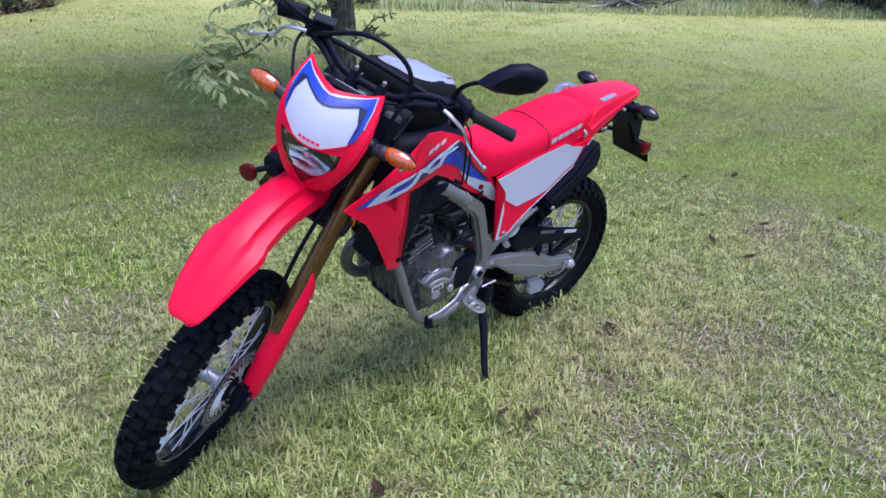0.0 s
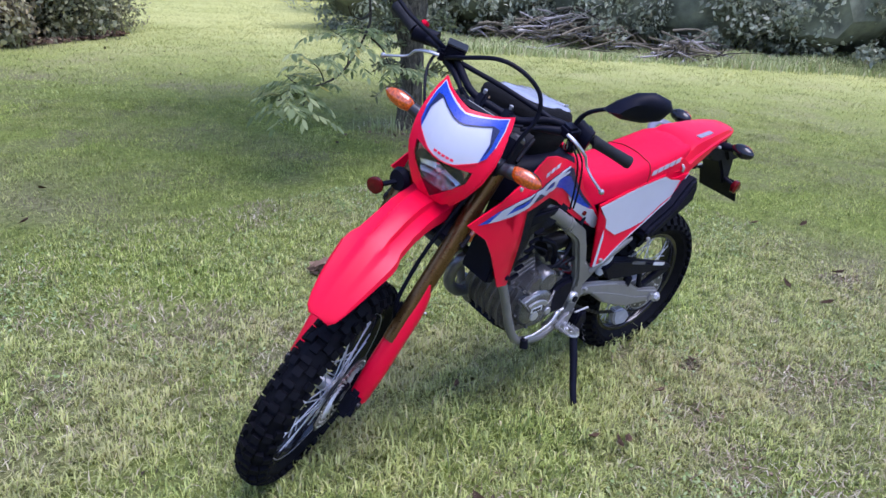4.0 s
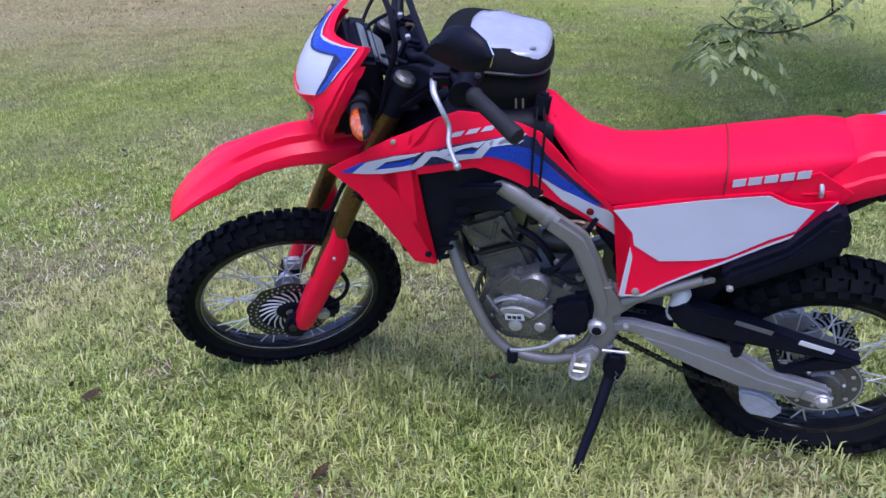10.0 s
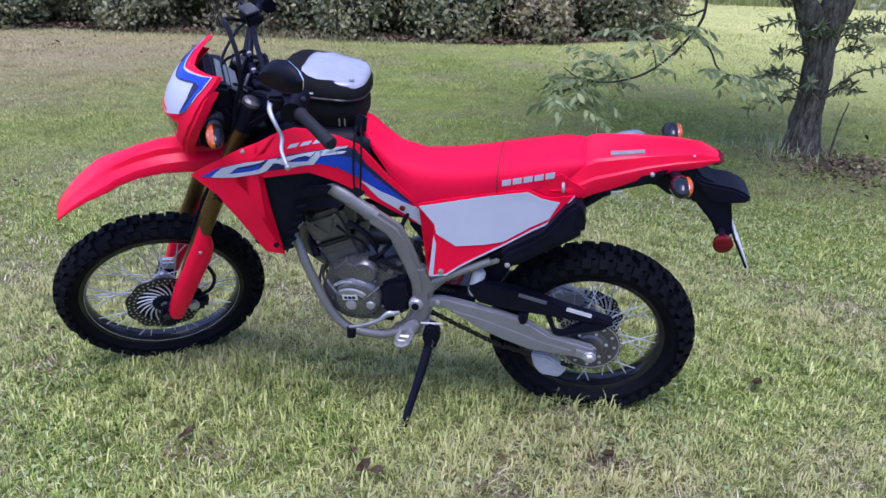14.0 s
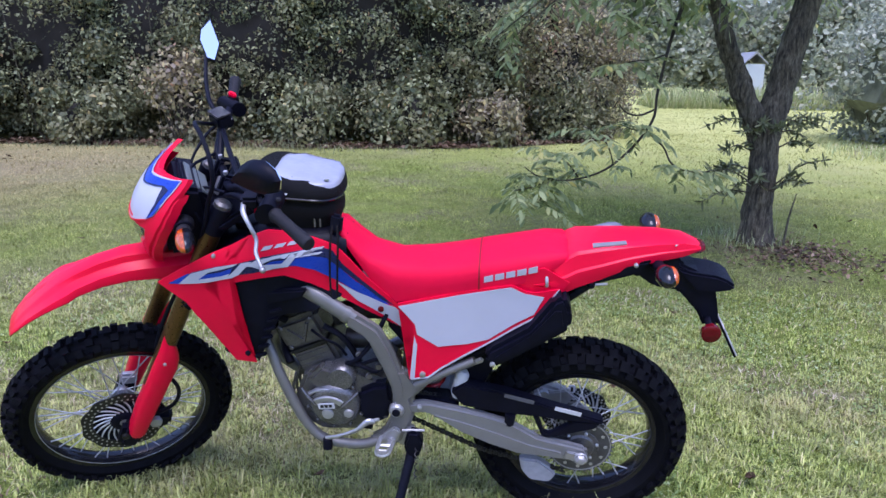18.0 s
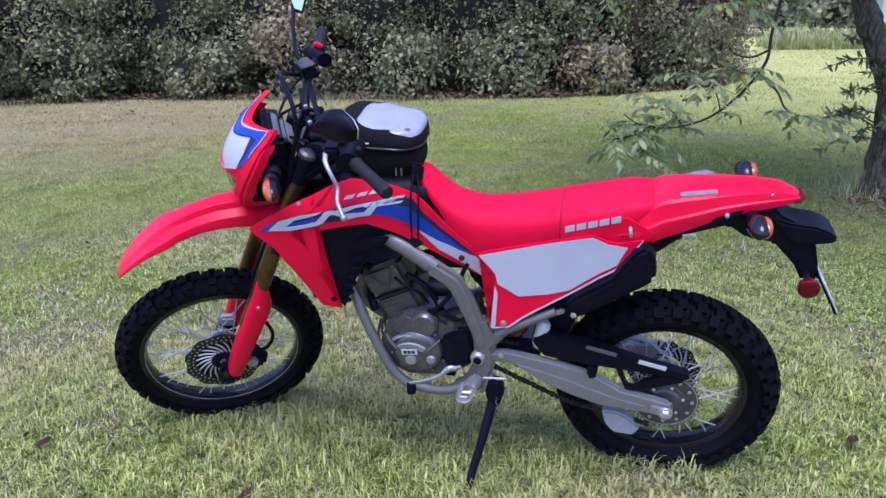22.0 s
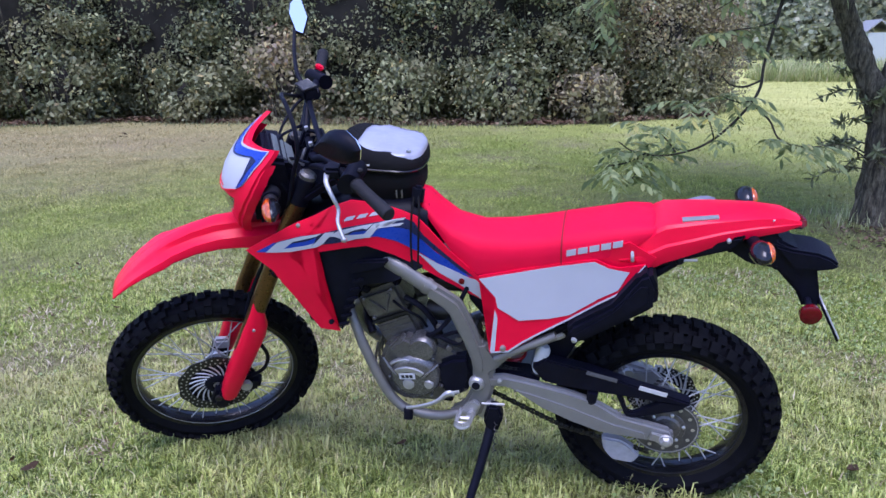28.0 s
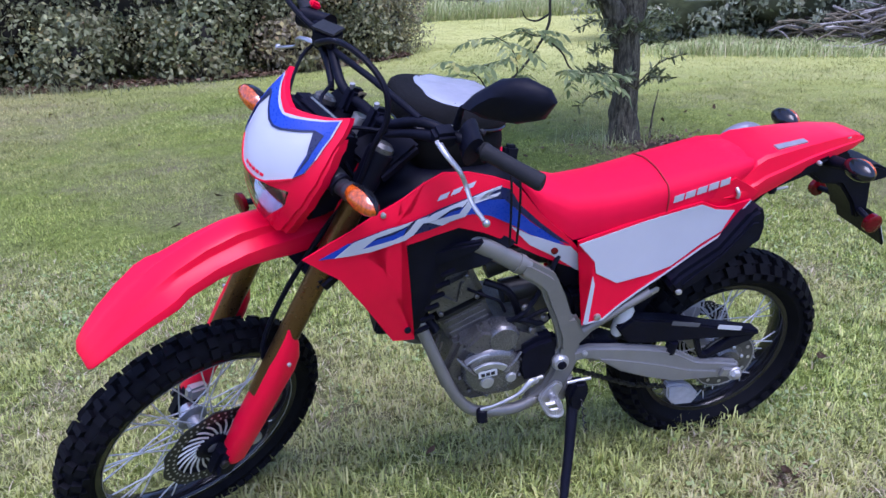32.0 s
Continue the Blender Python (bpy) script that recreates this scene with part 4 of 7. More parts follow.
part("crown_shade_boughs", crown_shade_boughs, BARK, tree)
leaves_on("crown", corners, tree)
# narrow-leaved sprouts round the trunk
for k in range(20):
    a = rt.choice((0.0, 3.14, 3.5, -0.4, 2.8, 5.2, 4.4)) + rt.gauss(0, 0.45)
    h0 = 0.42 + 0.60 * rt.random()
    reach = 0.25 + 0.32 * rt.random()
    b = TB + Vector((math.cos(a) * 0.1, math.sin(a) * 0.1, h0))
    e = b + Vector((math.cos(a) * reach, math.sin(a) * reach * 0.6, 0.16 * rt.gauss(0.4, 0.7)))
    m = (b + e) / 2 + Vector((0, 0, 0.06))
    sprout = part("sprout", tube([b, m, e], [0.007, 0.005, 0.002], 5, 4), BARK, tree)
    corners, stalks = [], []
    sp = smooth_path([b, m, e], 8)
    for j in range(42):
        q = sp[int((0.25 + 0.75 * rt.random()) * (len(sp) - 1))]
        d = ((e - b).normalized() * 0.15 + Vector((rt.gauss(0, 0.7), rt.gauss(0, 0.7), rt.gauss(-0.1, 0.6)))).normalized()
        o = d.cross(Vector((rt.gauss(0, 1), rt.gauss(0, 1), 1))).normalized()
        s = 0.050 + 0.035 * rt.random()
        corners.extend([q, q + d * s * 0.3 + o * s * 0.13, q + d * s * 0.7 + o * s * 0.11, q + d * s, q + d * s * 0.7 - o * s * 0.11, q + d * s * 0.3 - o * s * 0.13])
    leaves_on("sprout_leaves", corners, sprout, SPROUT_LEAF)
# two thin stems beside the trunk
for x, y, h in ((2.12, 4.0, 0.42), (1.74, 4.0, 0.25)):
    part("sucker", tube([(x, y, -0.04), (x + 0.02, y, h * 0.5), (x + 0.05, y - 0.02, h)], [0.012, 0.009, 0.004], 6, 4), BARK, tree)
n = 1300
gxs, gys = 2.15 + rng.normal(size=n) * 0.32, 3.65 + rng.normal(size=n) * 0.32
rosettes("bark_litter", "dark bits of bark and dead leaf round the tree", gxs, gys, 0.0, 0.025, 0.016, DEAD_LEAF)
gxs, gys = TB.x - 0.12 + rng.normal(size=260) * 0.22, TB.y - 0.02 + rng.normal(size=260) * 0.16
blades("trunk_grass", "long uncut grass round the foot of the tree", gxs, gys, 0.08 + 0.16 * rng.random(260) ** 2, 0.003, 2, WEEDS)

# crumbs of bare earth in the worn spots
near_spots = [q for q in BARE_SPOTS if q[1] < 2 and q[0] < 2]
gxs = np.concatenate([x + rng.normal(size=75) * r * 0.9 for x, y, r in near_spots])
gys = np.concatenate([y + rng.normal(size=75) * r * 0.75 for x, y, r in near_spots])
rosettes("earth_crumbs", "brown crumbs of earth in the worn turf", gxs, gys, 0.006, 0.022, 0.0065, DEAD_LEAF)

# ---- fallen leaves and clods on the lawn ----
fallen = [(-0.66, -0.43), (-0.61, -0.50), (-1.19, -0.45), (0.67, 0.21), (0.11, -0.31), (-2.02, -0.30), (1.69, -0.19), (2.12, -0.43), (1.28, -0.11), (1.78, 0.27), (1.21, -0.35), (3.47, -0.08), (-0.57, -0.51), (-0.90, -0.82), (-0.66, -1.28)]
rf = random.Random(4)
fallen += [(rf.uniform(-4, 4), rf.uniform(-1, 6)) for k in range(26)] + [(rf.uniform(-8, 2), rf.uniform(7.5, 11)) for k in range(40)]
for x, y in fallen:
    s = 0.018 + 0.026 * rf.random()
    bm = bmesh.new()
    a = [bm.verts.new(p) for p in ((-s, 0, 0.006), (-s * 0.3, s * 0.42, 0.0), (s * 0.5, s * 0.34, 0.008), (s, 0, 0.012), (s * 0.45, -s * 0.36, 0.004), (-s * 0.35, -s * 0.4, 0.010))]
    c = bm.verts.new((0.1 * s, 0, -0.004))
    for i in range(6):
        bm.faces.new((a[i], a[(i + 1) % 6], c))
    bmesh.ops.solidify(bm, geom=bm.faces[:], thickness=0.0012)
    ob = finish("fallen_leaf", bm, DEAD_LEAF, m=pose(x, y, 0.008 + rf.random() * 0.01, rf.gauss(0, 14), rf.gauss(0, 14), rf.random() * 360))
    tagged(ob, "curled brown dead leaf lying on the grass", "leaf", "fallen leaves")
clod = bmesh.new()
bmesh.ops.create_icosphere(clod, subdivisions=3, radius=1.0)
for v in clod.verts:
    v.co = Vector((v.co.x * 0.085, v.co.y * 0.05, v.co.z * 0.04)) * (1 + 0.5 * noise.noise(v.co * 3.1))
ob = finish("clod", clod, DEAD_LEAF, m=pose(-0.66, 1.34, 0.010, 0, 0, 10))
tagged(ob, "dark clump of dead leaves on the lawn", "clump")


# ---- the motorcycle: x to its rear, y to its right, z up, from the foot of the rear tyre ----
bike = tagged(new("motorcycle"), "red, white and blue dual-sport motorcycle leaning on its side stand", "motorcycle")
bike.matrix_world = pose(0.03, 0.062, -0.03) @ pose(0, 0, 0, 0, 0, -0.7) @ pose(0, 0, 0, 12.0)
RAKE = Vector((math.sin(radians(27.5)), 0, math.cos(radians(27.5))))
HEAD = Vector((-1.115, 0, 0.95))
STEER = Matrix.Translation(HEAD) @ Matrix.Rotation(radians(31), 4, RAKE) @ Matrix.Translation(-HEAD)


def b(name, bm, material, label="", parent=None, sharp=38):
    return part(name, bm, material, parent or bike, label, None, sharp)


def f(name, bm, material, label="", parent=None, sharp=38):
    """A part that turns with the handlebar."""
    return part(name, bm, material, parent or bike, label, STEER if parent is None else None, sharp)


def along(h, off=0.0, side=0.0):
    """A place on the fork line at height h."""
    return Vector((-1.478 + (h - 0.32) * math.tan(radians(27.5)) + off, side, h))


def tyre_mesh(radius, width, rim, knob, seg=72):
    """The carcass of a tyre, turned round the axle."""
    bm = bmesh.new()
    prof = []
    depth = radius - knob - rim
    for k in range(15):
        a = math.pi * (k / 14) * 1.12 - math.pi * 0.06
        prof.append((rim + depth * 0.40 + depth * 0.60 * math.sin(a), -math.cos(a) * width * 0.5))
    prof = [(rim, -width * 0.30)] + prof + [(rim, width * 0.30)]
    rings = [[bm.verts.new((r * math.cos(t), y, r * math.sin(t))) for t in (2 * math.pi * k / seg for k in range(seg))] for r, y in prof]
    for p, q in zip(rings, rings[1:] + rings[:1]):
        for k in range(seg):
            bm.faces.new((p[k], p[(k + 1) % seg], q[(k + 1) % seg], q[k]))
    return bm


def tread_blocks(wheel, radius, width, rim, knob, rows, count):
    """The rubber blocks of the tread: one mesh a row, laid round the tyre."""
    depth = radius - knob - rim
    base = rim + depth * 0.40
    for tilt, wy, wl, shift, every in rows:
        n = int(count / every)
        for sgn in ((-1, 1) if tilt else (1,)):
            bm, vs = bmesh.new(), []
            for top in (0, 1):
                for sy in (-1, 1):
                    for sl in (-1, 1):
                        a2 = tilt * sgn + sy * wy * (0.90 if top else 1.0) / 0.05
                        rr = base + depth * 0.60 * math.cos(a2) + (knob if top else -0.004) * math.cos(a2)
                        yy = (width * 0.5 + (knob if top else -0.003)) * math.sin(a2)
                        tt = sl * wl * (0.88 if top else 1.0) / radius * 0.5
                        vs.append(bm.verts.new((rr * math.cos(tt), yy, rr * math.sin(tt))))
            for q in ((0, 1, 3, 2), (4, 6, 7, 5), (0, 4, 5, 1), (2, 3, 7, 6), (0, 2, 6, 4), (1, 5, 7, 3)):
                bm.faces.new([vs[i] for i in q])
            first = part("tread_block", bm, RUBBER, wheel, sharp=0)
            for k in range(n):
                ob = first if k == 0 else new("tread_block", first.data)
                ob.parent = wheel
                ob.matrix_local = Matrix.Rotation(2 * math.pi * (k + shift) / n, 4, "Y")


def brake_disc(wheel, r0, r1, y, side):
    """A wavy brake disc: a dark drilled ring round bright curved vanes."""
    seg, mid = 96, r0 + (r1 - r0) * 0.58
    bm = bmesh.new()
    rings = []
    for yy in (y - 0.002, y + 0.002):
        for j in range(2):
            row = []
            for k in range(seg):
                a = 2 * math.pi * k / seg
                r = mid if j == 0 else r1 + 0.0035 * math.sin(10 * a)
                row.append(bm.verts.new((r * math.cos(a), yy, r * math.sin(a))))
            rings.append(row)
    for p, q in ((0, 1), (1, 3), (3, 2), (2, 0)):
        for k in range(seg):
            bm.faces.new((rings[p][k], rings[p][(k + 1) % seg], rings[q][(k + 1) % seg], rings[q][k]))
    ring = part("brake_disc", bm, DISC_STEEL, wheel, "drilled wavy steel brake disc")
    part("disc_back", lathe([(r0 * 0.85, y - side * 0.004), (mid + 0.004, y - side * 0.004), (mid + 0.004, y - side * 0.0055), (r0 * 0.85, y - side * 0.0055)], 48, True), BLACK, ring)
    face = y + side * 0.0022
    # Chrome dots in place of drilled holes, for the sky glint on their edges.
    for n, rr in ((40, mid + (r1 - mid) * 0.26), (40, mid + (r1 - mid) * 0.72)):
        for k in range(n):
            a = 2 * math.pi * (k + (0.5 if rr > mid + (r1 - mid) * 0.5 else 0)) / n
            part("hole_glint", lathe([(0.0008, -0.0007), (0.0032, -0.0005), (0.0033, 0.0005)], 8, m=pose(rr * math.cos(a), face, rr * math.sin(a))), CHROME, ring)
    for k in range(22):
        a = 2 * math.pi * k / 22
        pts = [(r * math.cos(a + w), y, r * math.sin(a + w)) for r, w in ((r0 * 0.95, 0.0), ((r0 + mid) / 2, 0.30), (mid + 0.001, 0.52))]
        part("vane", tube(pts, [0.0030, 0.0030, 0.0024], 6, 3), SPOKE, ring)


def spokes(wheel, rim_r, flange, ys, count):
    """Crossed wire spokes, each one a part of its wheel."""
    for y, lean in ((-ys, 1), (-ys, -1), (ys, 1), (ys, -1)):
        a = 0.95 * lean
        e0 = Vector((flange * math.cos(a), y, flange * math.sin(a)))
        e1 = Vector((rim_r, y * 0.22, 0))
        me = None
        for k in range(count // 4):
            turn = Matrix.Rotation(2 * math.pi * (k + (0.5 if y > 0 else 0) + 0.12 * lean) / (count // 4), 4, "Y")
            if me is None:
                ob = part("spoke", tube([e0, (e0 + e1) / 2, e1], 0.0021, 6, 1), SPOKE, wheel, m=turn)
                me = ob.data
            else:
                ob = new("spoke", me)
                ob.parent, ob.matrix_local = wheel, turn


def rim_mesh(r, w):
    return lathe([(r - 0.020, -w * 0.25), (r - 0.012, -w * 0.5), (r + 0.010, -w * 0.56), (r + 0.013, -w * 0.48), (r + 0.002, -w * 0.40), (r + 0.002, w * 0.40),
                  (r + 0.013, w * 0.48), (r + 0.010, w * 0.56), (r - 0.012, w * 0.5), (r - 0.020, w * 0.25)], 64, True)


DISC_STEEL = mat("dark_disc_steel", (0.035, 0.035, 0.038), 0.35, 0.6, var=0.2, scale=50)
# front wheel
wheel = part("front_wheel", lathe([(0.012, -0.075), (0.022, -0.072), (0.024, -0.05), (0.040, -0.042), (0.040, -0.034), (0.022, -0.028), (0.022, 0.028), (0.040, 0.034), (0.040, 0.042), (0.024, 0.05), (0.022, 0.07), (0.012, 0.075)], 28),
             ALU, bike, "spoked wheel with a silver hub", STEER @ Matrix.Translation((-1.495, 0, 0.337)))
part("tyre", tyre_mesh(0.353, 0.088, 0.272, 0.014), RUBBER, wheel, "black knobbly tyre", sharp=30)
tread_blocks(wheel, 0.353, 0.088, 0.272, 0.014, [(0.0, 0.012, 0.026, 0.0, 2), (0.0, 0.014, 0.018, 0.5, 2), (0.52, 0.011, 0.026, 0.25, 2), (1.02, 0.012, 0.026, 0.0, 1.5), (1.34, 0.007, 0.024, 0.5, 1.5)], 60)
rim_ob = part("rim", rim_mesh(0.270, 0.052), BLACK_GLOSS, wheel, "glossy black rim")
# Thin steel ring that stands for the highlight on the rim lip.
part("rim_glint_ring", lathe([(0.2565, -0.0275), (0.2585, -0.0285), (0.2585, -0.0265)], 64, True), STEEL, rim_ob)
spokes(wheel, 0.256, 0.038, 0.036, 36)
brake_disc(wheel, 0.046, 0.128, -0.066, -1)
part("disc_carrier", lathe([(0.020, -0.074), (0.036, -0.072), (0.042, -0.066), (0.042, -0.060), (0.024, -0.056)], 32), BLACK, wheel, "black disc carrier")

# fork
for s in (-1, 1):
    side = "fork_leg"
    leg = f(side, tube([along(0.52, 0, 0.105 * s), along(0.75, 0, 0.105 * s), along(1.06, 0, 0.105 * s)], 0.0265, 16, 1), GOLD, "gold-brown anodised fork tube")
    f("inner_tube", tube([along(0.30, 0, 0.105 * s), along(0.56, 0, 0.105 * s)], 0.0205, 14, 1), CHROME, "chrome lower tube", leg)
    f("fork_collar", tube([along(1.05, 0, 0.105 * s), along(1.125, 0, 0.105 * s)], 0.029, 16, 1), BLACK, "", leg)
    f("fork_cap", tube([along(1.12, 0, 0.105 * s), along(1.134, 0, 0.105 * s), along(1.140, 0, 0.105 * s)], [0.0255, 0.0245, 0.016], 14, 1), ENGINE, "", leg)
    f("axle_clamp", bevelled(box(-1.482, 0.104 * s, 0.318, 0.068, 0.05, 0.095, 0.014, (0, 27, 0)), 0), BLACK, "black axle clamp", leg)
    f("axle_nut", bolt((-1.495, 0.131 * s, 0.337), 0.012, 0.006), ENGINE_DK, "", leg)
    # the red guard wraps the front of the lower leg
    secs = []
    for t, w, d, fwd in ((0.0, 0.020, 0.020, 0.0), (0.05, 0.029, 0.029, -0.002), (0.3, 0.033, 0.034, -0.002), (0.55, 0.032, 0.036, 0.002), (0.70, 0.032, 0.038, 0.004), (0.80, 0.030, 0.034, 0.001), (0.90, 0.024, 0.024, -0.010), (1.0, 0.012, 0.010, -0.027)):
        c = along(0.315 + 0.395 * t, 0.012 + fwd, 0.112 * s)
        ring = []
        for k in range(18):
            a = 2 * math.pi * k / 18
            ca, sa = math.cos(a), math.sin(a)
            q = Vector((math.copysign(abs(ca) ** 0.75, ca) * d, math.copysign(abs(sa) ** 0.75, sa) * w, 0))
            ring.append(c + Vector((q.x * RAKE.z, q.y, -q.x * RAKE.x)))
        secs.append(ring)
    f("fork_guard", loft(secs), RED, "red plastic fork guard", leg, 50)
    f("guard_bolt", bolt(tuple(along(0.63, 0.0, 0.146 * s - (0.004 if s < 0 else -0.004))), 0.005, 0.003 * 1.0), STEEL, "", leg)
f("lower_triple_clamp", bevelled(prism([(-1.235, 0.835), (-1.12, 0.895), (-1.10, 0.86), (-1.215, 0.80)], -0.14, 0.14, 0.010), 0), BLACK, "black lower fork clamp")
f("upper_triple_clamp", bevelled(prism([(-1.09, 1.085), (-0.985, 1.135), (-0.972, 1.108), (-1.075, 1.058)], -0.14, 0.14, 0.008), 0), BLACK, "black upper fork clamp")
f("steering_stem", tube([HEAD - RAKE * 0.14, HEAD + RAKE * 0.2], 0.028, 14, 1), BLACK)
f("caliper", bevelled(box(-1.40, -0.085, 0.34, 0.10, 0.045, 0.062, 0.012, (0, 20, 0)), 0), BLACK, "black front brake caliper")
f("caliper_piston", lathe([(0.018, -0.006), (0.02, 0.0), (0.02, 0.01)], 16, m=pose(-1.40, -0.112, 0.342)), STEEL)
f("brake_hose", tube([(-1.385, -0.10, 0.37), (-1.33, -0.105, 0.40), (-1.305, -0.105, 0.46), (-1.325, -0.085, 0.53), (-1.335, -0.062, 0.62), (-1.27, -0.055, 0.76), (-1.17, -0.07, 0.93), (-1.125, -0.11, 1.05), (-1.095, -0.118, 1.15), (-1.072, -0.128, 1.22), (-1.066, -0.104, 1.280), (-1.072, -0.04, 1.311), (-1.079, 0.036, 1.309), (-1.062, 0.13, 1.255), (-1.015, 0.195, 1.205)], 0.0064, 8, 8), BLACK, "black brake hose arching over the headlight")
f("hose_clip", box(-1.325, -0.072, 0.60, 0.02, 0.012, 0.035, 0.003, (0, 20, 0)), BLACK)
f("axle_bracket", bevelled(box(-1.462, 0.068, 0.392, 0.055, 0.03, 0.045, 0.008, (0, 15, 0)), 0), ALU)

# front mudguard: a blunt beak, shoulders, then a narrower body with a raised spine
secs = []
for x, top, w, drop, step in ((-1.700, 0.772, 0.030, 0.003, 0.0), (-1.692, 0.785, 0.043, 0.004, 0.0), (-1.672, 0.806, 0.052, 0.007, 0.001), (-1.635, 0.840, 0.063, 0.013, 0.002), (-1.585, 0.876, 0.073, 0.021, 0.004), (-1.540, 0.904, 0.080, 0.030, 0.006),
                              (-1.515, 0.917, 0.079, 0.037, 0.009), (-1.488, 0.928, 0.070, 0.040, 0.012), (-1.42, 0.950, 0.067, 0.050, 0.016), (-1.35, 0.961, 0.068, 0.060, 0.018), (-1.30, 0.957, 0.069, 0.064, 0.016), (-1.24, 0.945, 0.070, 0.066, 0.012), (-1.18, 0.938, 0.071, 0.066, 0.010), (-1.12, 0.934, 0.067, 0.066, 0.008)):
    a = float(np.interp(x, [-1.70, -1.54, -1.30, -1.12], [0.34, 0.30, 0.40, 0.50]))
    up = [(-1.0, -drop), (-0.985, -drop * 0.80), (-0.90, -step - (drop - step) * 0.30), (-a - 0.24, -step * 1.35 - 0.002), (-a - 0.10, -step * 1.15), (-a, -step * 0.12), (-a * 0.55, 0.001), (0.0, 0.0)]
    prof = up + [(-u, z) for u, z in reversed(up[:-1])]
    ring = [Vector((x, 0.012 + u * w, top + z)) for u, z in prof] + [Vector((x, 0.012 + u * w * 0.96, top + z - 0.004)) for u, z in reversed(prof)]
    secs.append(ring)
f("front_mudguard", loft(secs), RED, "long red plastic mudguard with a raised spine", sharp=26)

# headlight mask
LAMP_CHROME = mat("lamp_reflector", (0.52, 0.53, 0.56), 0.24, 1.0, var=0.25, scale=60)
front_x = interp([(0.92, -1.250), (0.94, -1.270), (0.96, -1.281), (1.0, -1.290), (1.05, -1.297), (1.086, -1.296), (1.12, -1.281), (1.16, -1.252), (1.19, -1.214), (1.204, -1.192), (1.24, -1.155)])
bow = interp([(0.94, 2.0), (1.02, 2.6), (1.09, 3.8), (1.20, 4.2)])


def mask(poly, lift=0.0, thick=0.004, step=0.02):
    """A front sheet: the outline of (lateral, h), swept back towards its sides and leaning a little."""
    bm = panel([(u, v) for u, v in poly], lambda u, v: 0.0, 1, thick, step)
    for v in bm.verts:
        u, h, inner = v.co.x, v.co.z, v.co.y < -1e-6
        d = lift - (thick if inner else 0.0)
        v.co = Vector((front_x(h) + bow(h) * u * u - d * 0.85, u * (1 + d) + 0.011 + 0.10 * (h - 1.09), h + d * 0.4))
    return bm


def both_sides(half):
    return half + [(-u, v) for u, v in reversed(half) if abs(u) > 1e-6]


MASK_EDGE = [(0.0, 1.201), (0.020, 1.203), (0.085, 1.211), (0.109, 1.217), (0.119, 1.19), (0.124, 1.15), (0.124, 1.11), (0.112, 1.06), (0.086, 1.01), (0.056, 0.968), (0.038, 0.951), (0.0, 0.948)]
LENS_EDGE = [(0.0, 1.080), (0.020, 1.081), (0.041, 1.085), (0.084, 1.102), (0.089, 1.084), (0.083, 1.050), (0.064, 1.012), (0.044, 0.984), (0.034, 0.964), (0.0, 0.961)]
shell = f("headlight_mask", mask(MASK_EDGE + LENS_EDGE[::-1], 0.0, 0.014), RED, "red headlight mask")
f("mask_half", mask([(-u, v) for u, v in MASK_EDGE + LENS_EDGE[::-1]], 0.0, 0.014), RED, "", shell)
PLATE_TOP = [(0.0, 1.191), (0.02, 1.193), (0.080, 1.2035), (0.100, 1.209)]
PLATE_SIDE = [(0.1065, 1.185), (0.108, 1.15), (0.103, 1.125), (0.088, 1.111)]
f("number_plate", mask(both_sides(PLATE_TOP + PLATE_SIDE + [(0.040, 1.089), (0.020, 1.085), (0.0, 1.084)]), 0.0035, 0.003), WHITE, "white plate above the headlight", shell)
f("plate_outline", mask(both_sides([(0.0, 1.084), (0.020, 1.085), (0.040, 1.089), (0.088, 1.111), (0.090, 1.108), (0.041, 1.085), (0.020, 1.081), (0.0, 1.080)]), 0.006, 0.004), RED, "", shell)
for s in (-1, 1):
    f("blue_stripe", mask([(s * u, v) for u, v in PLATE_TOP + PLATE_SIDE[:3] + [(0.0905, 1.1135), (0.0985, 1.150), (0.0950, 1.1855), (0.078, 1.1895), (0.018, 1.1750), (0.0, 1.1730)]], 0.0055, 0.002), BLUE, "blue chevron", shell)
    f("stripe_edge", mask([(s * u, v) for u, v in [(0.0, 1.1745), (0.018, 1.1765), (0.078, 1.1910), (0.0963, 1.1868), (0.1000, 1.150), (0.0935, 1.118), (0.0975, 1.150), (0.0940, 1.1842), (0.078, 1.1880), (0.018, 1.1735), (0.0, 1.1715)]], 0.0066, 0.001), NAVY, "", shell)
    f("white_outline", mask([(s * u, v) for u, v in [(0.0, 1.1935), (0.02, 1.1955), (0.080, 1.206), (0.102, 1.2115), (0.1085, 1.186), (0.110, 1.15), (0.108, 1.15), (0.1065, 1.185), (0.100, 1.209), (0.080, 1.2035), (0.02, 1.193), (0.0, 1.191)]], 0.0045, 0.001), WHITE, "", shell)
    # the cheek folds back behind the edge
    f("side_wing", mask([(s * u, v) for u, v in [(0.116, 1.185), (0.124, 1.170), (0.129, 1.140), (0.129, 1.105), (0.118, 1.055), (0.092, 1.004), (0.062, 0.960), (0.050, 0.966), (0.080, 1.01), (0.105, 1.06), (0.117, 1.11), (0.117, 1.15)]], -0.008, 0.026), RED, "", shell)
for k in range(5):
    u = -0.030 + 0.0125 * k
    f("brand_bar", mask([(u - 0.0045, 1.099), (u + 0.0045, 1.099), (u + 0.0045, 1.0935), (u - 0.0045, 1.0935)], 0.0050, 0.001, 0.01), RED, "", shell)
lens_out = both_sides(LENS_EDGE)
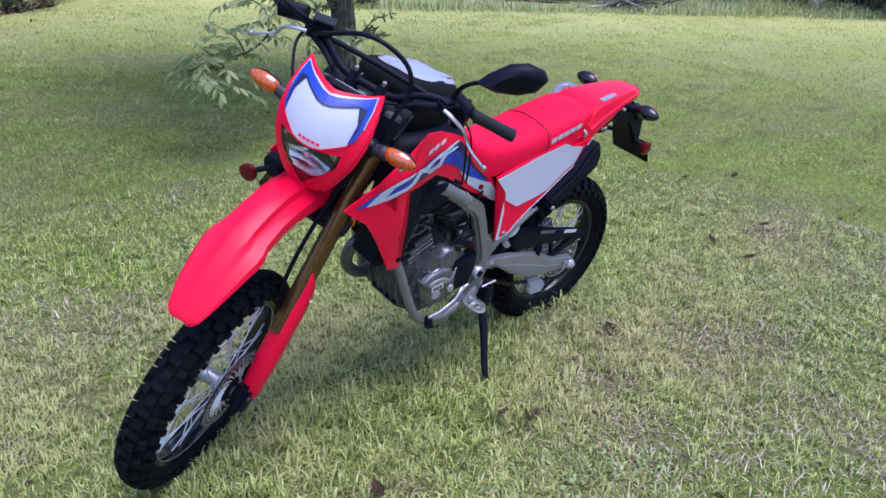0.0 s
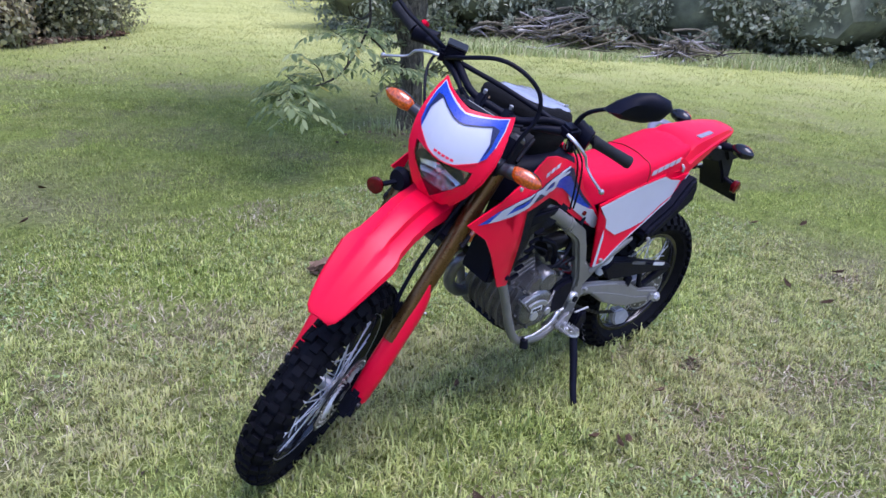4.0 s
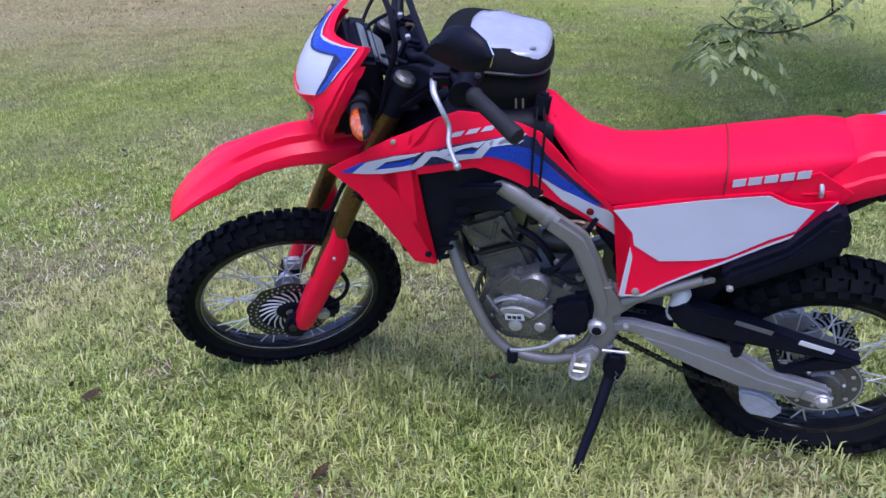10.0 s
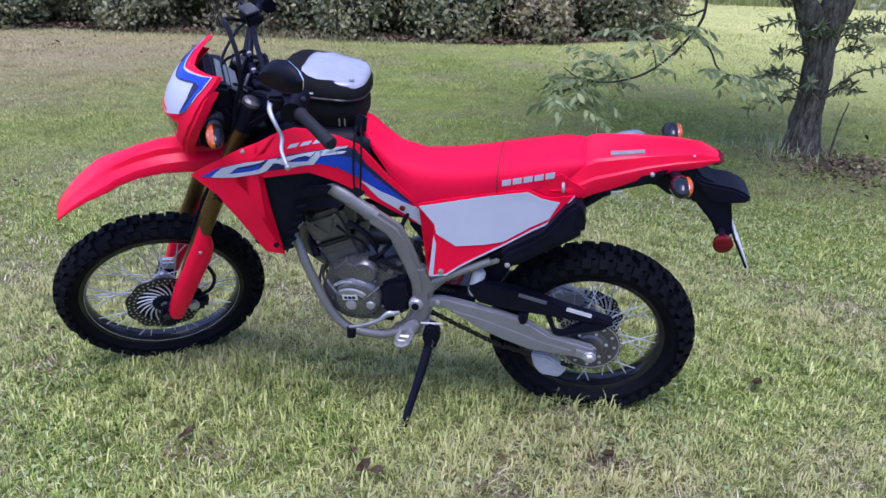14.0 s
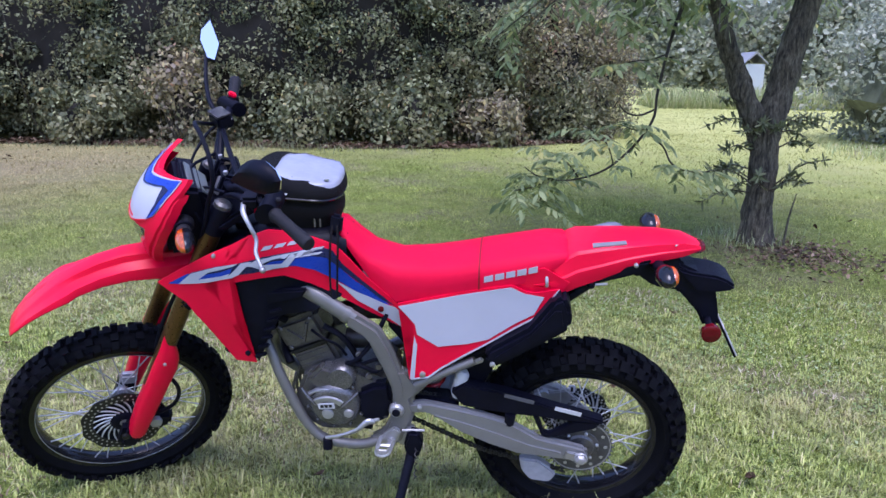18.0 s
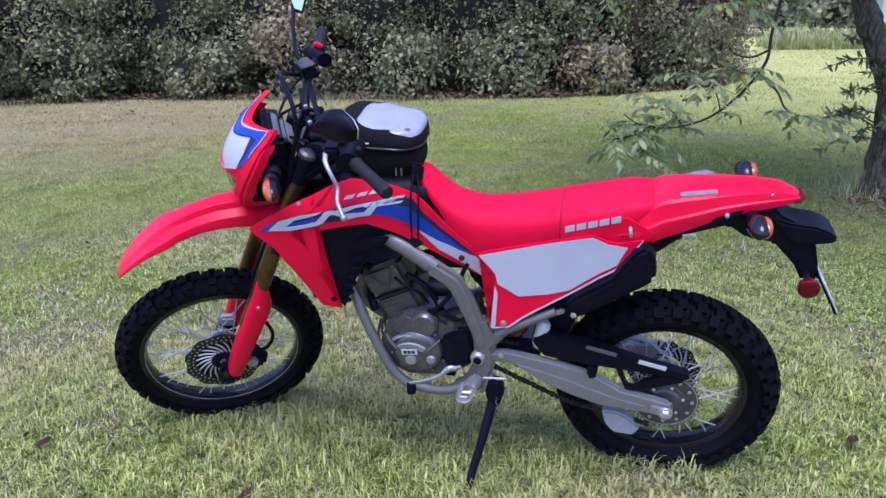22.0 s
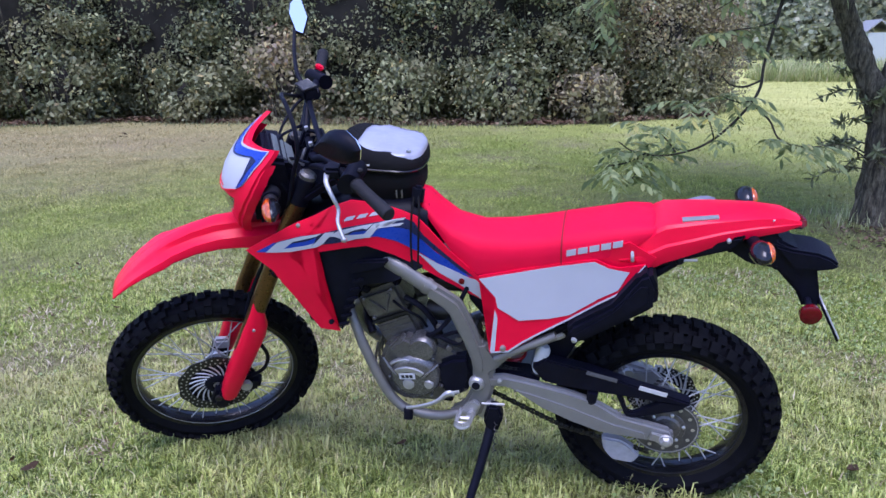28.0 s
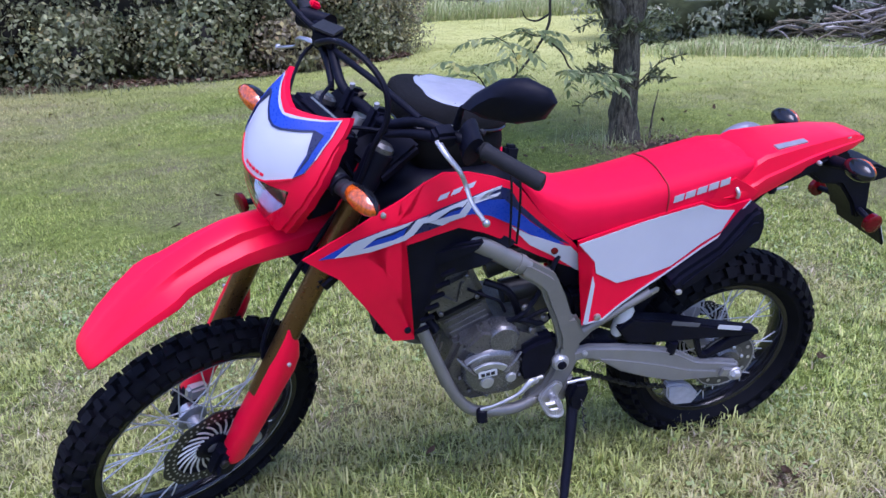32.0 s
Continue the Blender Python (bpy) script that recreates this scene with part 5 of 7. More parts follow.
REFLECTOR_EDGE = [(0.0, 1.074), (0.038, 1.078), (0.074, 1.095), (0.079, 1.078), (0.071, 1.044), (0.052, 1.014), (0.028, 1.002), (0.0, 1.001)]
housing_edge = [(u * 1.04, 1.03 + (v - 1.03) * 1.04) for u, v in LENS_EDGE]
f("lamp_housing", mask(housing_edge + REFLECTOR_EDGE[::-1], -0.012, 0.004), BLACK_GLOSS, "dark lamp housing", shell)
f("housing_half", mask([(-u, v) for u, v in housing_edge + REFLECTOR_EDGE[::-1]], -0.012, 0.004), BLACK_GLOSS, "", shell)
bowl = mask(both_sides(REFLECTOR_EDGE), -0.008, 0.003, 0.0125)
for v in bowl.verts:
    v.co.x += 0.050 * max(0.0, 1 - ((v.co.y - 0.008) / 0.080) ** 2 - ((v.co.z - 1.043) / 0.046) ** 2)
f("reflector", bowl, LAMP_CHROME, "faceted chrome reflector", shell, 4)
f("bulb", tube([(front_x(1.043) + 0.046, 0.006, 1.043), (front_x(1.043) + 0.022, 0.006, 1.043), (front_x(1.043) + 0.018, 0.006, 1.043)], [0.009, 0.0085, 0.004], 12, 2), CLEARLENS, "", shell)
f("bulb_shield", blob((front_x(1.043) + 0.019, 0.006, 1.050), (0.007, 0.012, 0.006), u=10, v=8), CHROME, "", shell)
# Dark red strip that stands for the red bodywork mirrored in the lens.
f("lens_reflection", mask(both_sides([(0.0, 0.998), (0.024, 0.999), (0.048, 1.008), (0.054, 1.000), (0.041, 0.976), (0.032, 0.967), (0.0, 0.964)]), -0.004, 0.005), REDLENS, "dark red patch that stands for bodywork reflected in the lens", shell)
glass = f("lens", mask(lens_out, 0.0, 0.002), GLASS, "clear headlight lens", shell)
glass.visible_shadow = False
f("inner_cover", prism([(-1.225, 0.975), (-1.215, 1.10), (-1.155, 1.19), (-1.10, 1.17), (-1.10, 1.02), (-1.17, 0.97)], -0.080, 0.095, 0.012), BLACK, "black shroud behind the headlight", shell)

# instrument display
dash = f("instrument_display", box(-1.118, 0.0, 1.150, 0.026, 0.130, 0.098, 0.009, (0, -40, 0)), BLACK, "black instrument display")
f("screen", box(-1.1065, 0.0, 1.1590, 0.006, 0.106, 0.076, 0.002, (0, -40, 0)), SCREEN, "grey screen", dash)
f("ignition_switch", tube([(-1.055, 0.0, 1.10), (-1.035, 0.0, 1.14)], 0.018, 12, 1), ALU)
f("key_tag", box(-1.02, 0.035, 1.155, 0.028, 0.004, 0.045, 0.002, (20, 30, 10)), mat("tan_tag", (0.35, 0.27, 0.17), 0.7))

# handlebar
BAR = [(-0.893, -0.405, 1.182), (-0.948, -0.285, 1.206), (-1.0, -0.165, 1.218), (-1.028, -0.085, 1.178), (-1.03, 0.0, 1.172), (-1.028, 0.085, 1.178), (-1.003, 0.165, 1.218), (-0.983, 0.212, 1.219), (-0.950, 0.335, 1.213), (-0.918, 0.436, 1.229)]
bar = f("handlebar", tube(BAR, 0.0112, 12, 6), BLACK, "black handlebar")
bar.matrix_local = STEER @ Matrix.Translation((0, 0, -0.012)) @ Matrix.Diagonal((1, 0.965, 1, 1))
f("crossbar", tube([(-1.003, -0.155, 1.222), (-1.005, 0.0, 1.228), (-1.003, 0.155, 1.222)], 0.0075, 10, 3), BLACK, "", bar)
for s in (-1, 1):
    f("bar_clamp", box(-1.03, 0.045 * s, 1.165, 0.045, 0.03, 0.06, 0.008, (0, 27, 0)), BLACK, "", bar)
    f("clamp_bolt", lathe([(0.005, -0.006), (0.006, 0.0), (0.006, 0.006)], 10, m=pose(-1.03, 0.045 * s, 1.2, 90)), STEEL, "", bar)
    if s < 0:
        hold = [(-0.888, -0.415, 1.181), (-0.891, -0.408, 1.182), (-0.915, -0.355, 1.1925), (-0.94, -0.302, 1.2035), (-0.943, -0.295, 1.204)]
    else:
        hold = [(-0.914, 0.449, 1.2315), (-0.917, 0.441, 1.230), (-0.930, 0.400, 1.222), (-0.943, 0.356, 1.2125), (-0.945, 0.349, 1.211)]
    f("grip", tube(hold, [0.014, 0.019, 0.0165, 0.017, 0.021], 16, 4), GRIPM, "black ribbed rubber grip", bar)
    box_at = Vector((-0.955, -0.285, 1.207)) if s < 0 else Vector((-0.960, 0.335, 1.214))
    f("switch_box", loft([[box_at + Vector(((0.028 if s < 0 else 0.022) * math.cos(a) + 0.012 * (k - 1), -0.02 * k * s, (0.032 if s < 0 else 0.025) * math.sin(a))) for a in (2 * math.pi * j / 14 for j in range(14))] for k in range(4)]), BLACK, "black switch housing", bar)
    if s < 0:
        f("switch", box(-0.928, -0.262, 1.226, 0.014, 0.016, 0.012, 0.003), GRIPM, "", bar)
    else:
        f("switch", box(-0.944, 0.326, 1.243, 0.026, 0.020, 0.014, 0.004, (0, 30, -20)), RED, "red switch", bar)
        f("starter_button", box(-0.930, 0.290, 1.222, 0.012, 0.016, 0.014, 0.003), GRIPM, "", bar)
    f("lever_perch", bevelled(box(-0.99, 0.218 * s, 1.214, 0.05, 0.045, 0.034, 0.008, (0, 0, 22 * s)), 0), BLACK, "", bar)
    f("lever_boot", tube([(-1.0, 0.20 * s, 1.205), (-1.02, 0.15 * s, 1.19), (-1.045, 0.10 * s, 1.165)], [0.014, 0.010, 0.006], 10, 4), BLACK, "", bar)
    f("lever", tube([(-1.010, 0.222 * s, 1.212), (-1.018, 0.259 * s, 1.206), (-1.010, 0.298 * s, 1.184), (-1.003, 0.316 * s, 1.157), (-1.012, 0.347 * s, 1.140), (-1.008, 0.385 * s, 1.119)], [0.0080, 0.0068, 0.0056, 0.0052, 0.0050, 0.0055], 10, 5, 0.75), ALU, "bare aluminium lever", bar)
    f("lever_ball", blob((-1.007, 0.392 * s, 1.116), (0.0085, 0.0085, 0.0085), u=12, v=8), ALU, "", bar)
    # mirror
    stem = f("mirror", tube([(-0.965, 0.215 * s, 1.215), (-0.968, 0.222 * s, 1.25), (-0.985, 0.242 * s, 1.285), (-0.995, 0.285 * s, 1.325)], [0.008, 0.007, 0.006, 0.006], 10, 5), BLACK, "black mirror on a thin stem", bar)
    stem.parent, stem.matrix_local = bike, STEER
    if s > 0:
        stem.data = tube_data = bpy.data.meshes.new("mirror")
        bm = tube([(-0.990, 0.215, 1.215), (-1.015, 0.255, 1.24), (-1.010, 0.36, 1.265), (-0.985, 0.475, 1.315)], [0.008, 0.007, 0.006, 0.006], 10, 5)
        bm.to_mesh(tube_data)
        bm.free()
        tube_data.materials.append(BLACK)
        face = [Vector(q) for q in ((-0.9532, 0.5114, 1.3925), (-0.9431, 0.4637, 1.3313), (-0.9678, 0.4355, 1.2928), (-0.9876, 0.4435, 1.3017), (-0.9967, 0.4793, 1.3473), (-0.9864, 0.4973, 1.3716))]
        cen, out = sum(face, Vector()) / 6, Vector((-0.049, -0.791, 0.61)).normalized()
        f("mirror_shell", loft([[cen + (q - cen) * k - out * d for q in face] for d, k in ((0.0, 1.04), (0.008, 1.12), (0.022, 1.08), (0.040, 0.85), (0.050, 0.45))]), BLACK, "", stem, 45)
        f("mirror_glass", loft([[cen + (q - cen) * 0.98 + out * d for q in face] for d in (0.0005, 0.0025)]), MIRROR, "mirror glass", stem)
        continue
    head = [(0.262, 1.312), (0.283, 1.345), (0.325, 1.388), (0.372, 1.408), (0.424, 1.404), (0.444, 1.384), (0.430, 1.346), (0.385, 1.320), (0.322, 1.306)]
    head = [(0.262 + (u - 0.262) * 0.86, v) for u, v in head]
    cu, cv = sum(p[0] for p in head) / 9, sum(p[1] for p in head) / 9
    secs = [[Vector((-0.962 + dx + 0.35 * (u - cu), s * (cu + (u - cu) * k), cv + (v - cv) * k)) for u, v in head] for dx, k in ((0.0, 0.96), (-0.006, 1.0), (-0.020, 0.97), (-0.036, 0.80), (-0.047, 0.45))]
    f("mirror_shell", loft(secs), BLACK, "", stem, 45)
    f("mirror_glass", loft([[Vector((-0.962 + dx + 0.35 * (u - cu), s * (cu + (u - cu) * 0.9), cv + (v - cv) * 0.9)) for u, v in head] for dx in (0.0005, 0.003)]), MIRROR, "mirror glass", stem)
f("brake_reservoir", box(-1.002, 0.185, 1.243, 0.045, 0.06, 0.035, 0.006, (0, 0, 20)), BLACK, "black brake fluid reservoir", bar)
f("reservoir_lid", box(-1.002, 0.185, 1.263, 0.047, 0.062, 0.006, 0.002, (0, 0, 20)), ENGINE_DK, "", bar)
f("clutch_cable", tube([(-1.045, -0.10, 1.165), (-1.10, -0.02, 1.14), (-1.13, 0.04, 1.05), (-1.06, 0.05, 0.93)], 0.0045, 7, 6), BLACK, "black cable")
f("cable", tube([(-0.97, 0.235, 1.20), (-1.05, 0.22, 1.16), (-1.12, 0.15, 1.08), (-1.08, 0.06, 0.95)], 0.0045, 7, 6), BLACK, "black cable")
f("cable", tube([(-1.04, 0.105, 1.165), (-1.12, 0.03, 1.17), (-1.13, -0.08, 1.10), (-1.05, -0.06, 0.95)], 0.0045, 7, 6), BLACK, "black cable")

# front indicators
for s in (-1, 1):
    sig = f("front_indicator", tube([(-1.165, 0.085 * s, 1.082), (-1.168, 0.112 * s, 1.086), (-1.170, 0.118 * s, 1.087), (-1.172, 0.138 * s, 1.092), (-1.172, 0.150 * s, 1.095), (-1.172, 0.186 * s, 1.100)], [0.027, 0.024, 0.019, 0.018, 0.021, 0.016], 14, 3), SATIN, "black indicator with an orange lens")
    f("boot_ring", lathe([(0.018, -0.005), (0.0255, -0.004), (0.0265, 0.0), (0.0255, 0.004), (0.018, 0.005)], 18, m=pose(-1.170, 0.118 * s, 1.087)), BLACK, "", sig)

    def pod(front, back, k, dx=0.0):
        """A pointed egg along the stem, deeper or flatter towards front and back."""
        return loft([[Vector((-1.172 + dx + fx + r * k * (front if math.cos(a) < 0 else back) * math.cos(a), 0.010 + y * s, 1.103 + zz + r * k * 0.95 * math.sin(a))) for a in (2 * math.pi * j / 16 for j in range(16))]
                     for y, r, fx, zz in ((0.160 + 0.006 * (1 - k), 0.012, 0.0, 0.0), (0.170, 0.0215, 0.0, 0.0), (0.188, 0.0275, 0.0, 0.0), (0.208, 0.0285, 0.0, 0.001), (0.228, 0.0245, -0.001, 0.002), (0.243, 0.0165, -0.002, 0.003), (0.254 - 0.006 * (1 - k), 0.005, -0.003, 0.004))])
    f("indicator_body", pod(0.05, 1.0, 0.92), BLACK_GLOSS, "", sig, 60)
    f("indicator_lens", pod(0.95, 0.05, 0.885, -0.0015), ORANGE, "orange indicator lens", sig, 60)
    f("reflector_disc", lathe([(0.024, -0.006), (0.026, 0.0), (0.026, 0.006), (0.02, 0.009)], 20, m=pose(-1.30 + 0.055, 0.165 * s, 0.865, 0, 0, 90 if s > 0 else 90)) if s > 0 else lathe([(0.022, -0.008), (0.026, -0.004), (0.026, 0.006)], 20, m=pose(-1.155, -0.138, 0.845)), REDLENS if s > 0 else ORANGE, "round reflector", sig)
f("reflector_arm", tube([(-1.20, 0.11, 0.90), (-1.225, 0.135, 0.885), (-1.242, 0.16, 0.868)], 0.008, 8, 3), BLACK)
f("horn", lathe([(0.018, 0.0), (0.036, 0.008), (0.038, 0.016), (0.03, 0.03)], 20, m=pose(-1.19, 0.11, 0.90, 0, 0, 70)), BLACK, "black horn")

# ---- body panels ----
shroud_depth = interp([(-1.21, 0.182), (-1.10, 0.192), (-1.0, 0.190), (-0.92, 0.172), (-0.84, 0.142), (-0.76, 0.116), (-0.70, 0.100), (-0.62, 0.092), (-0.53, 0.096), (-0.45, 0.11)])


def shroud_at(x, h):
    return shroud_depth(x) - 0.35 * max(0.0, h - 0.96) - 0.10 * max(0.0, 0.80 - h)


def side_at(x, h):
    return 0.109 + 0.10 * max(0.0, 0.86 - h) + 0.02 * np.clip((x + 0.35) / 0.3, 0, 1)


SHROUD = [(-1.193, 0.898), (-1.131, 0.936), (-1.074, 0.968), (-1.024, 0.992), (-0.979, 1.008), (-0.926, 1.032), (-0.880, 1.042), (-0.815, 1.029), (-0.753, 1.006), (-0.706, 0.985), (-0.671, 0.950), (-0.624, 0.889), (-0.539, 0.808),
          (-0.490, 0.748), (-0.496, 0.712), (-0.560, 0.742), (-0.628, 0.779), (-0.713, 0.836), (-0.777, 0.878), (-0.844, 0.912), (-0.91, 0.912), (-0.967, 0.906), (-1.058, 0.891),
          (-1.025, 0.860), (-0.992, 0.815), (-0.975, 0.740), (-0.961, 0.668), (-0.950, 0.630), (-1.004, 0.644), (-1.030, 0.695), (-1.072, 0.769), (-1.117, 0.841), (-1.157, 0.870)]
# slanted white blocks on a dark ground
STRIPE_GROUND = [(-1.127, 0.9), (-1.087, 0.936), (-1.014, 0.957), (-0.956, 0.963), (-0.892, 0.974), (-0.819, 0.979), (-0.734, 0.986), (-0.748, 0.965), (-0.808, 0.963), (-0.83, 0.938), (-0.888, 0.934), (-0.957, 0.929), (-0.992, 0.919), (-1.05, 0.907)]
WHITE_BLOCKS = [
    [(-1.127, 0.9), (-1.087, 0.934), (-1.014, 0.956), (-0.956, 0.963), (-0.968, 0.956), (-1.038, 0.939), (-1.068, 0.916)],
    [(-1.127, 0.9), (-1.0685, 0.9155), (-1.002, 0.929), (-0.979, 0.935), (-0.992, 0.92), (-1.05, 0.907)],
    [(-0.995, 0.919), (-0.969, 0.941), (-0.947, 0.964), (-0.92, 0.966), (-0.939, 0.948), (-0.956, 0.93), (-0.975, 0.922)],
    [(-0.939, 0.954), (-0.911, 0.967), (-0.863, 0.973), (-0.819, 0.977), (-0.837, 0.963), (-0.848, 0.967), (-0.868, 0.965), (-0.888, 0.962), (-0.903, 0.953), (-0.922, 0.952)],
    [(-0.921, 0.952), (-0.881, 0.952), (-0.845, 0.95), (-0.83, 0.965), (-0.819, 0.976), (-0.799, 0.979), (-0.808, 0.965), (-0.83, 0.938), (-0.866, 0.938), (-0.888, 0.934), (-0.899, 0.941)],
    [(-0.814, 0.976), (-0.78, 0.982), (-0.734, 0.986), (-0.74, 0.98), (-0.785, 0.976), (-0.804, 0.969), (-0.765, 0.971), (-0.739, 0.972), (-0.748, 0.966), (-0.795, 0.964), (-0.81, 0.963)]]
BLUE_BLOCKS = [[(-1.068, 0.916), (-1.046, 0.932), (-1.0, 0.941), (-0.971, 0.951), (-0.979, 0.935), (-1.002, 0.929)], [(-0.885, 0.952), (-0.873, 0.959), (-0.842, 0.959), (-0.834, 0.964), (-0.845, 0.95)]]
BLUE_BAND = [(-0.864, 0.942), (-0.821, 0.967), (-0.795, 0.972), (-0.727, 0.952), (-0.655, 0.878), (-0.560, 0.803), (-0.589, 0.812), (-0.653, 0.843), (-0.71, 0.884), (-0.764, 0.920), (-0.811, 0.938)]
NAVY_BAND = [(-0.795, 0.971), (-0.768, 0.977), (-0.740, 0.984), (-0.712, 0.972), (-0.688, 0.932), (-0.625, 0.868), (-0.548, 0.803), (-0.589, 0.822), (-0.666, 0.892), (-0.727, 0.950)]
WHITE_BAND = [(-0.71, 0.880), (-0.653, 0.842), (-0.563, 0.801), (-0.545, 0.797), (-0.499, 0.748), (-0.501, 0.716), (-0.52, 0.722), (-0.581, 0.768), (-0.653, 0.815)]
BLACK_INNER = [(-1.060, 0.885), (-0.902, 0.906), (-0.850, 0.906), (-0.740, 0.868), (-0.695, 0.836), (-0.712, 0.827), (-0.783, 0.790), (-0.869, 0.778), (-0.909, 0.712), (-0.948, 0.624), (-0.980, 0.706), (-1.022, 0.804)]
SIDE = [(-0.534, 0.818), (-0.215, 0.893), (-0.175, 0.876), (-0.150, 0.874), (-0.086, 0.890), (-0.140, 0.805), (-0.201, 0.765), (-0.278, 0.709), (-0.337, 0.668), (-0.410, 0.620), (-0.449, 0.587), (-0.505, 0.578), (-0.489, 0.723), (-0.490, 0.758)]
SIDE_WHITE = [(-0.532, 0.811), (-0.217, 0.887), (-0.178, 0.870), (-0.126, 0.864), (-0.152, 0.810), (-0.201, 0.780), (-0.278, 0.722), (-0.337, 0.703), (-0.420, 0.690), (-0.480, 0.726), (-0.486, 0.758)]
for s in (-1, 1):
    cheek = shroud_at if s < 0 else (lambda x, h: shroud_at(x, h) + 0.018 * min(1.0, max(0.0, (-0.75 - x) / 0.3)))
    sh = b("radiator_shroud", panel(SHROUD, cheek, s, 0.005), RED, "red radiator shroud with white and blue stripes")
    b("dark_stripe", panel(STRIPE_GROUND, cheek, s, 0.0010, lift=0.0028), NAVY, "", sh)
    for poly in WHITE_BLOCKS:
        b("white_stripe", panel(poly, cheek, s, 0.0012, lift=0.0040), WHITE, "slanted white stripe", sh)
    for poly in BLUE_BLOCKS:
        b("blue_stripe", panel(poly, cheek, s, 0.0010, lift=0.0036), BLUE, "", sh)
    b("blue_stripe", panel([(-1.160, 0.897), (-1.121, 0.900), (-1.076, 0.936), (-1.098, 0.932)], cheek, s, 0.0012, lift=0.0026), BLUE, "", sh)
    b("blue_stripe", panel(BLUE_BAND, cheek, s, 0.0010, lift=0.0022), BLUE, "broad blue stripe", sh)
    b("dark_stripe", panel(NAVY_BAND, cheek, s, 0.0010, lift=0.0022), NAVY, "dark blue stripe", sh)
    b("white_stripe", panel(WHITE_BAND, cheek, s, 0.0012, lift=0.0026), WHITE, "white stripe below the seat", sh)
    for k in range(3):
        x0 = -0.898 + 0.033 * k
        b("model_bar", panel([(x0, 0.990 + 0.003 * k), (x0 + 0.024, 0.992 + 0.003 * k), (x0 + 0.033, 1.002 + 0.003 * k), (x0 + 0.009, 1.000 + 0.003 * k)], cheek, s, 0.001, lift=0.0024), WHITE, "", sh)
    b("shroud_bolt", bolt((-0.586, s * (cheek(-0.586, 0.789) + (0.004 if s < 0 else 0.0)), 0.789), 0.009, 0.005), REDLENS, "dark red bolt", sh)
    b("shroud_bolt", bolt((-0.968, s * (cheek(-0.968, 0.665) + 0.003), 0.668), 0.008, 0.004), BLACK, "", sh)
    b("shroud_bolt", bolt((-1.02, s * (cheek(-1.02, 0.99) + 0.003), 0.985), 0.006, 0.004), STEEL, "", sh)
    rad = b("radiator_cover", panel(BLACK_INNER, lambda x, h: max(shroud_at(x, h) - 0.014, 0.128 - 0.4 * max(0.0, h - 0.80)), s, 0.03), BLACK, "black louvred radiator cover")
    for k in range(6):
        h0 = 0.66 + 0.030 * k
        b("louvre", box(-0.932 + 0.012 * k, s * 0.166, h0, 0.035, 0.012, 0.010, 0.002, (0, -20, 0)), BLACK, "", rad)
    b("cover_ridge", prism([(-0.93, 0.858), (-0.78, 0.872), (-0.80, 0.845), (-0.90, 0.815)], s * 0.128, s * 0.150, 0.006), BLACK, "", rad)
    sc = b("side_cover", panel(SIDE, side_at, s, 0.006), RED, "red side cover with a white panel")
    b("white_panel", panel(SIDE_WHITE, side_at, s, 0.0014, lift=0.0028), WHITE, "white number panel", sc)
    b("white_edge", panel([(-0.488, 0.720), (-0.480, 0.692), (-0.489, 0.585), (-0.503, 0.581)], side_at, s, 0.0014, lift=0.0028), WHITE, "", sc)
    b("white_edge", panel([(-0.499, 0.5825), (-0.450, 0.5910), (-0.411, 0.6235), (-0.279, 0.7125), (-0.202, 0.7685), (-0.142, 0.8080), (-0.089, 0.890), (-0.086, 0.889), (-0.139, 0.804), (-0.200, 0.764), (-0.277, 0.708), (-0.409, 0.619), (-0.448, 0.586), (-0.499, 0.579)], side_at, s, 0.0014, lift=0.0026), WHITE, "", sc)
    b("cover_wedge", panel([(-0.235, 0.870), (-0.205, 0.915), (-0.130, 0.945), (-0.060, 0.905), (-0.082, 0.868), (-0.140, 0.850)], lambda x, h: side_at(x, h) - 0.014, s, 0.006), RED, "", sc)
    b("cover_bolt", bolt((-0.465, s * (side_at(-0.465, 0.598) + 0.003), 0.598), 0.009, 0.005), ALU, "", sc)
b("tool_box", prism([(-0.289, 0.683), (-0.274, 0.708), (-0.167, 0.780), (-0.102, 0.874), (-0.072, 0.887), (-0.050, 0.838), (-0.051, 0.787), (-0.085, 0.760), (-0.208, 0.677), (-0.262, 0.645)], -0.165, -0.06, 0.012), BLACK, "black plastic box below the side cover")
b("box_panel", prism([(-0.262, 0.688), (-0.165, 0.765), (-0.098, 0.850), (-0.075, 0.850), (-0.070, 0.800), (-0.10, 0.772), (-0.212, 0.695), (-0.252, 0.668)], -0.169, -0.160, 0.005), BLACK)
b("box_bolt", bolt((-0.262, -0.166, 0.664), 0.008, 0.005), STEEL)

# tank cover under the bag
secs = []
for x, top, w, low in ((-1.07, 0.975, 0.06, 0.90), (-1.0, 1.000, 0.09, 0.90), (-0.92, 1.016, 0.112, 0.90), (-0.82, 1.020, 0.110, 0.90), (-0.74, 1.016, 0.094, 0.90), (-0.68, 1.00, 0.075, 0.90)):
    half = [(w, low), (w, top - 0.035), (w * 0.85, top - 0.010), (w * 0.5, top), (0.0, top + 0.003)]
    secs.append([Vector((x, u, v)) for u, v in half] + [Vector((x, -u, v)) for u, v in reversed(half[:-1])])
b("tank_cover", loft(secs), BLACK, "black tank cover under the bag", sharp=50)
b("tank_cap", lathe([(0.036, -0.012), (0.04, 0.0), (0.04, 0.012), (0.03, 0.016)], 24, m=pose(-0.98, 0, 1.005, 90)), BLACK)

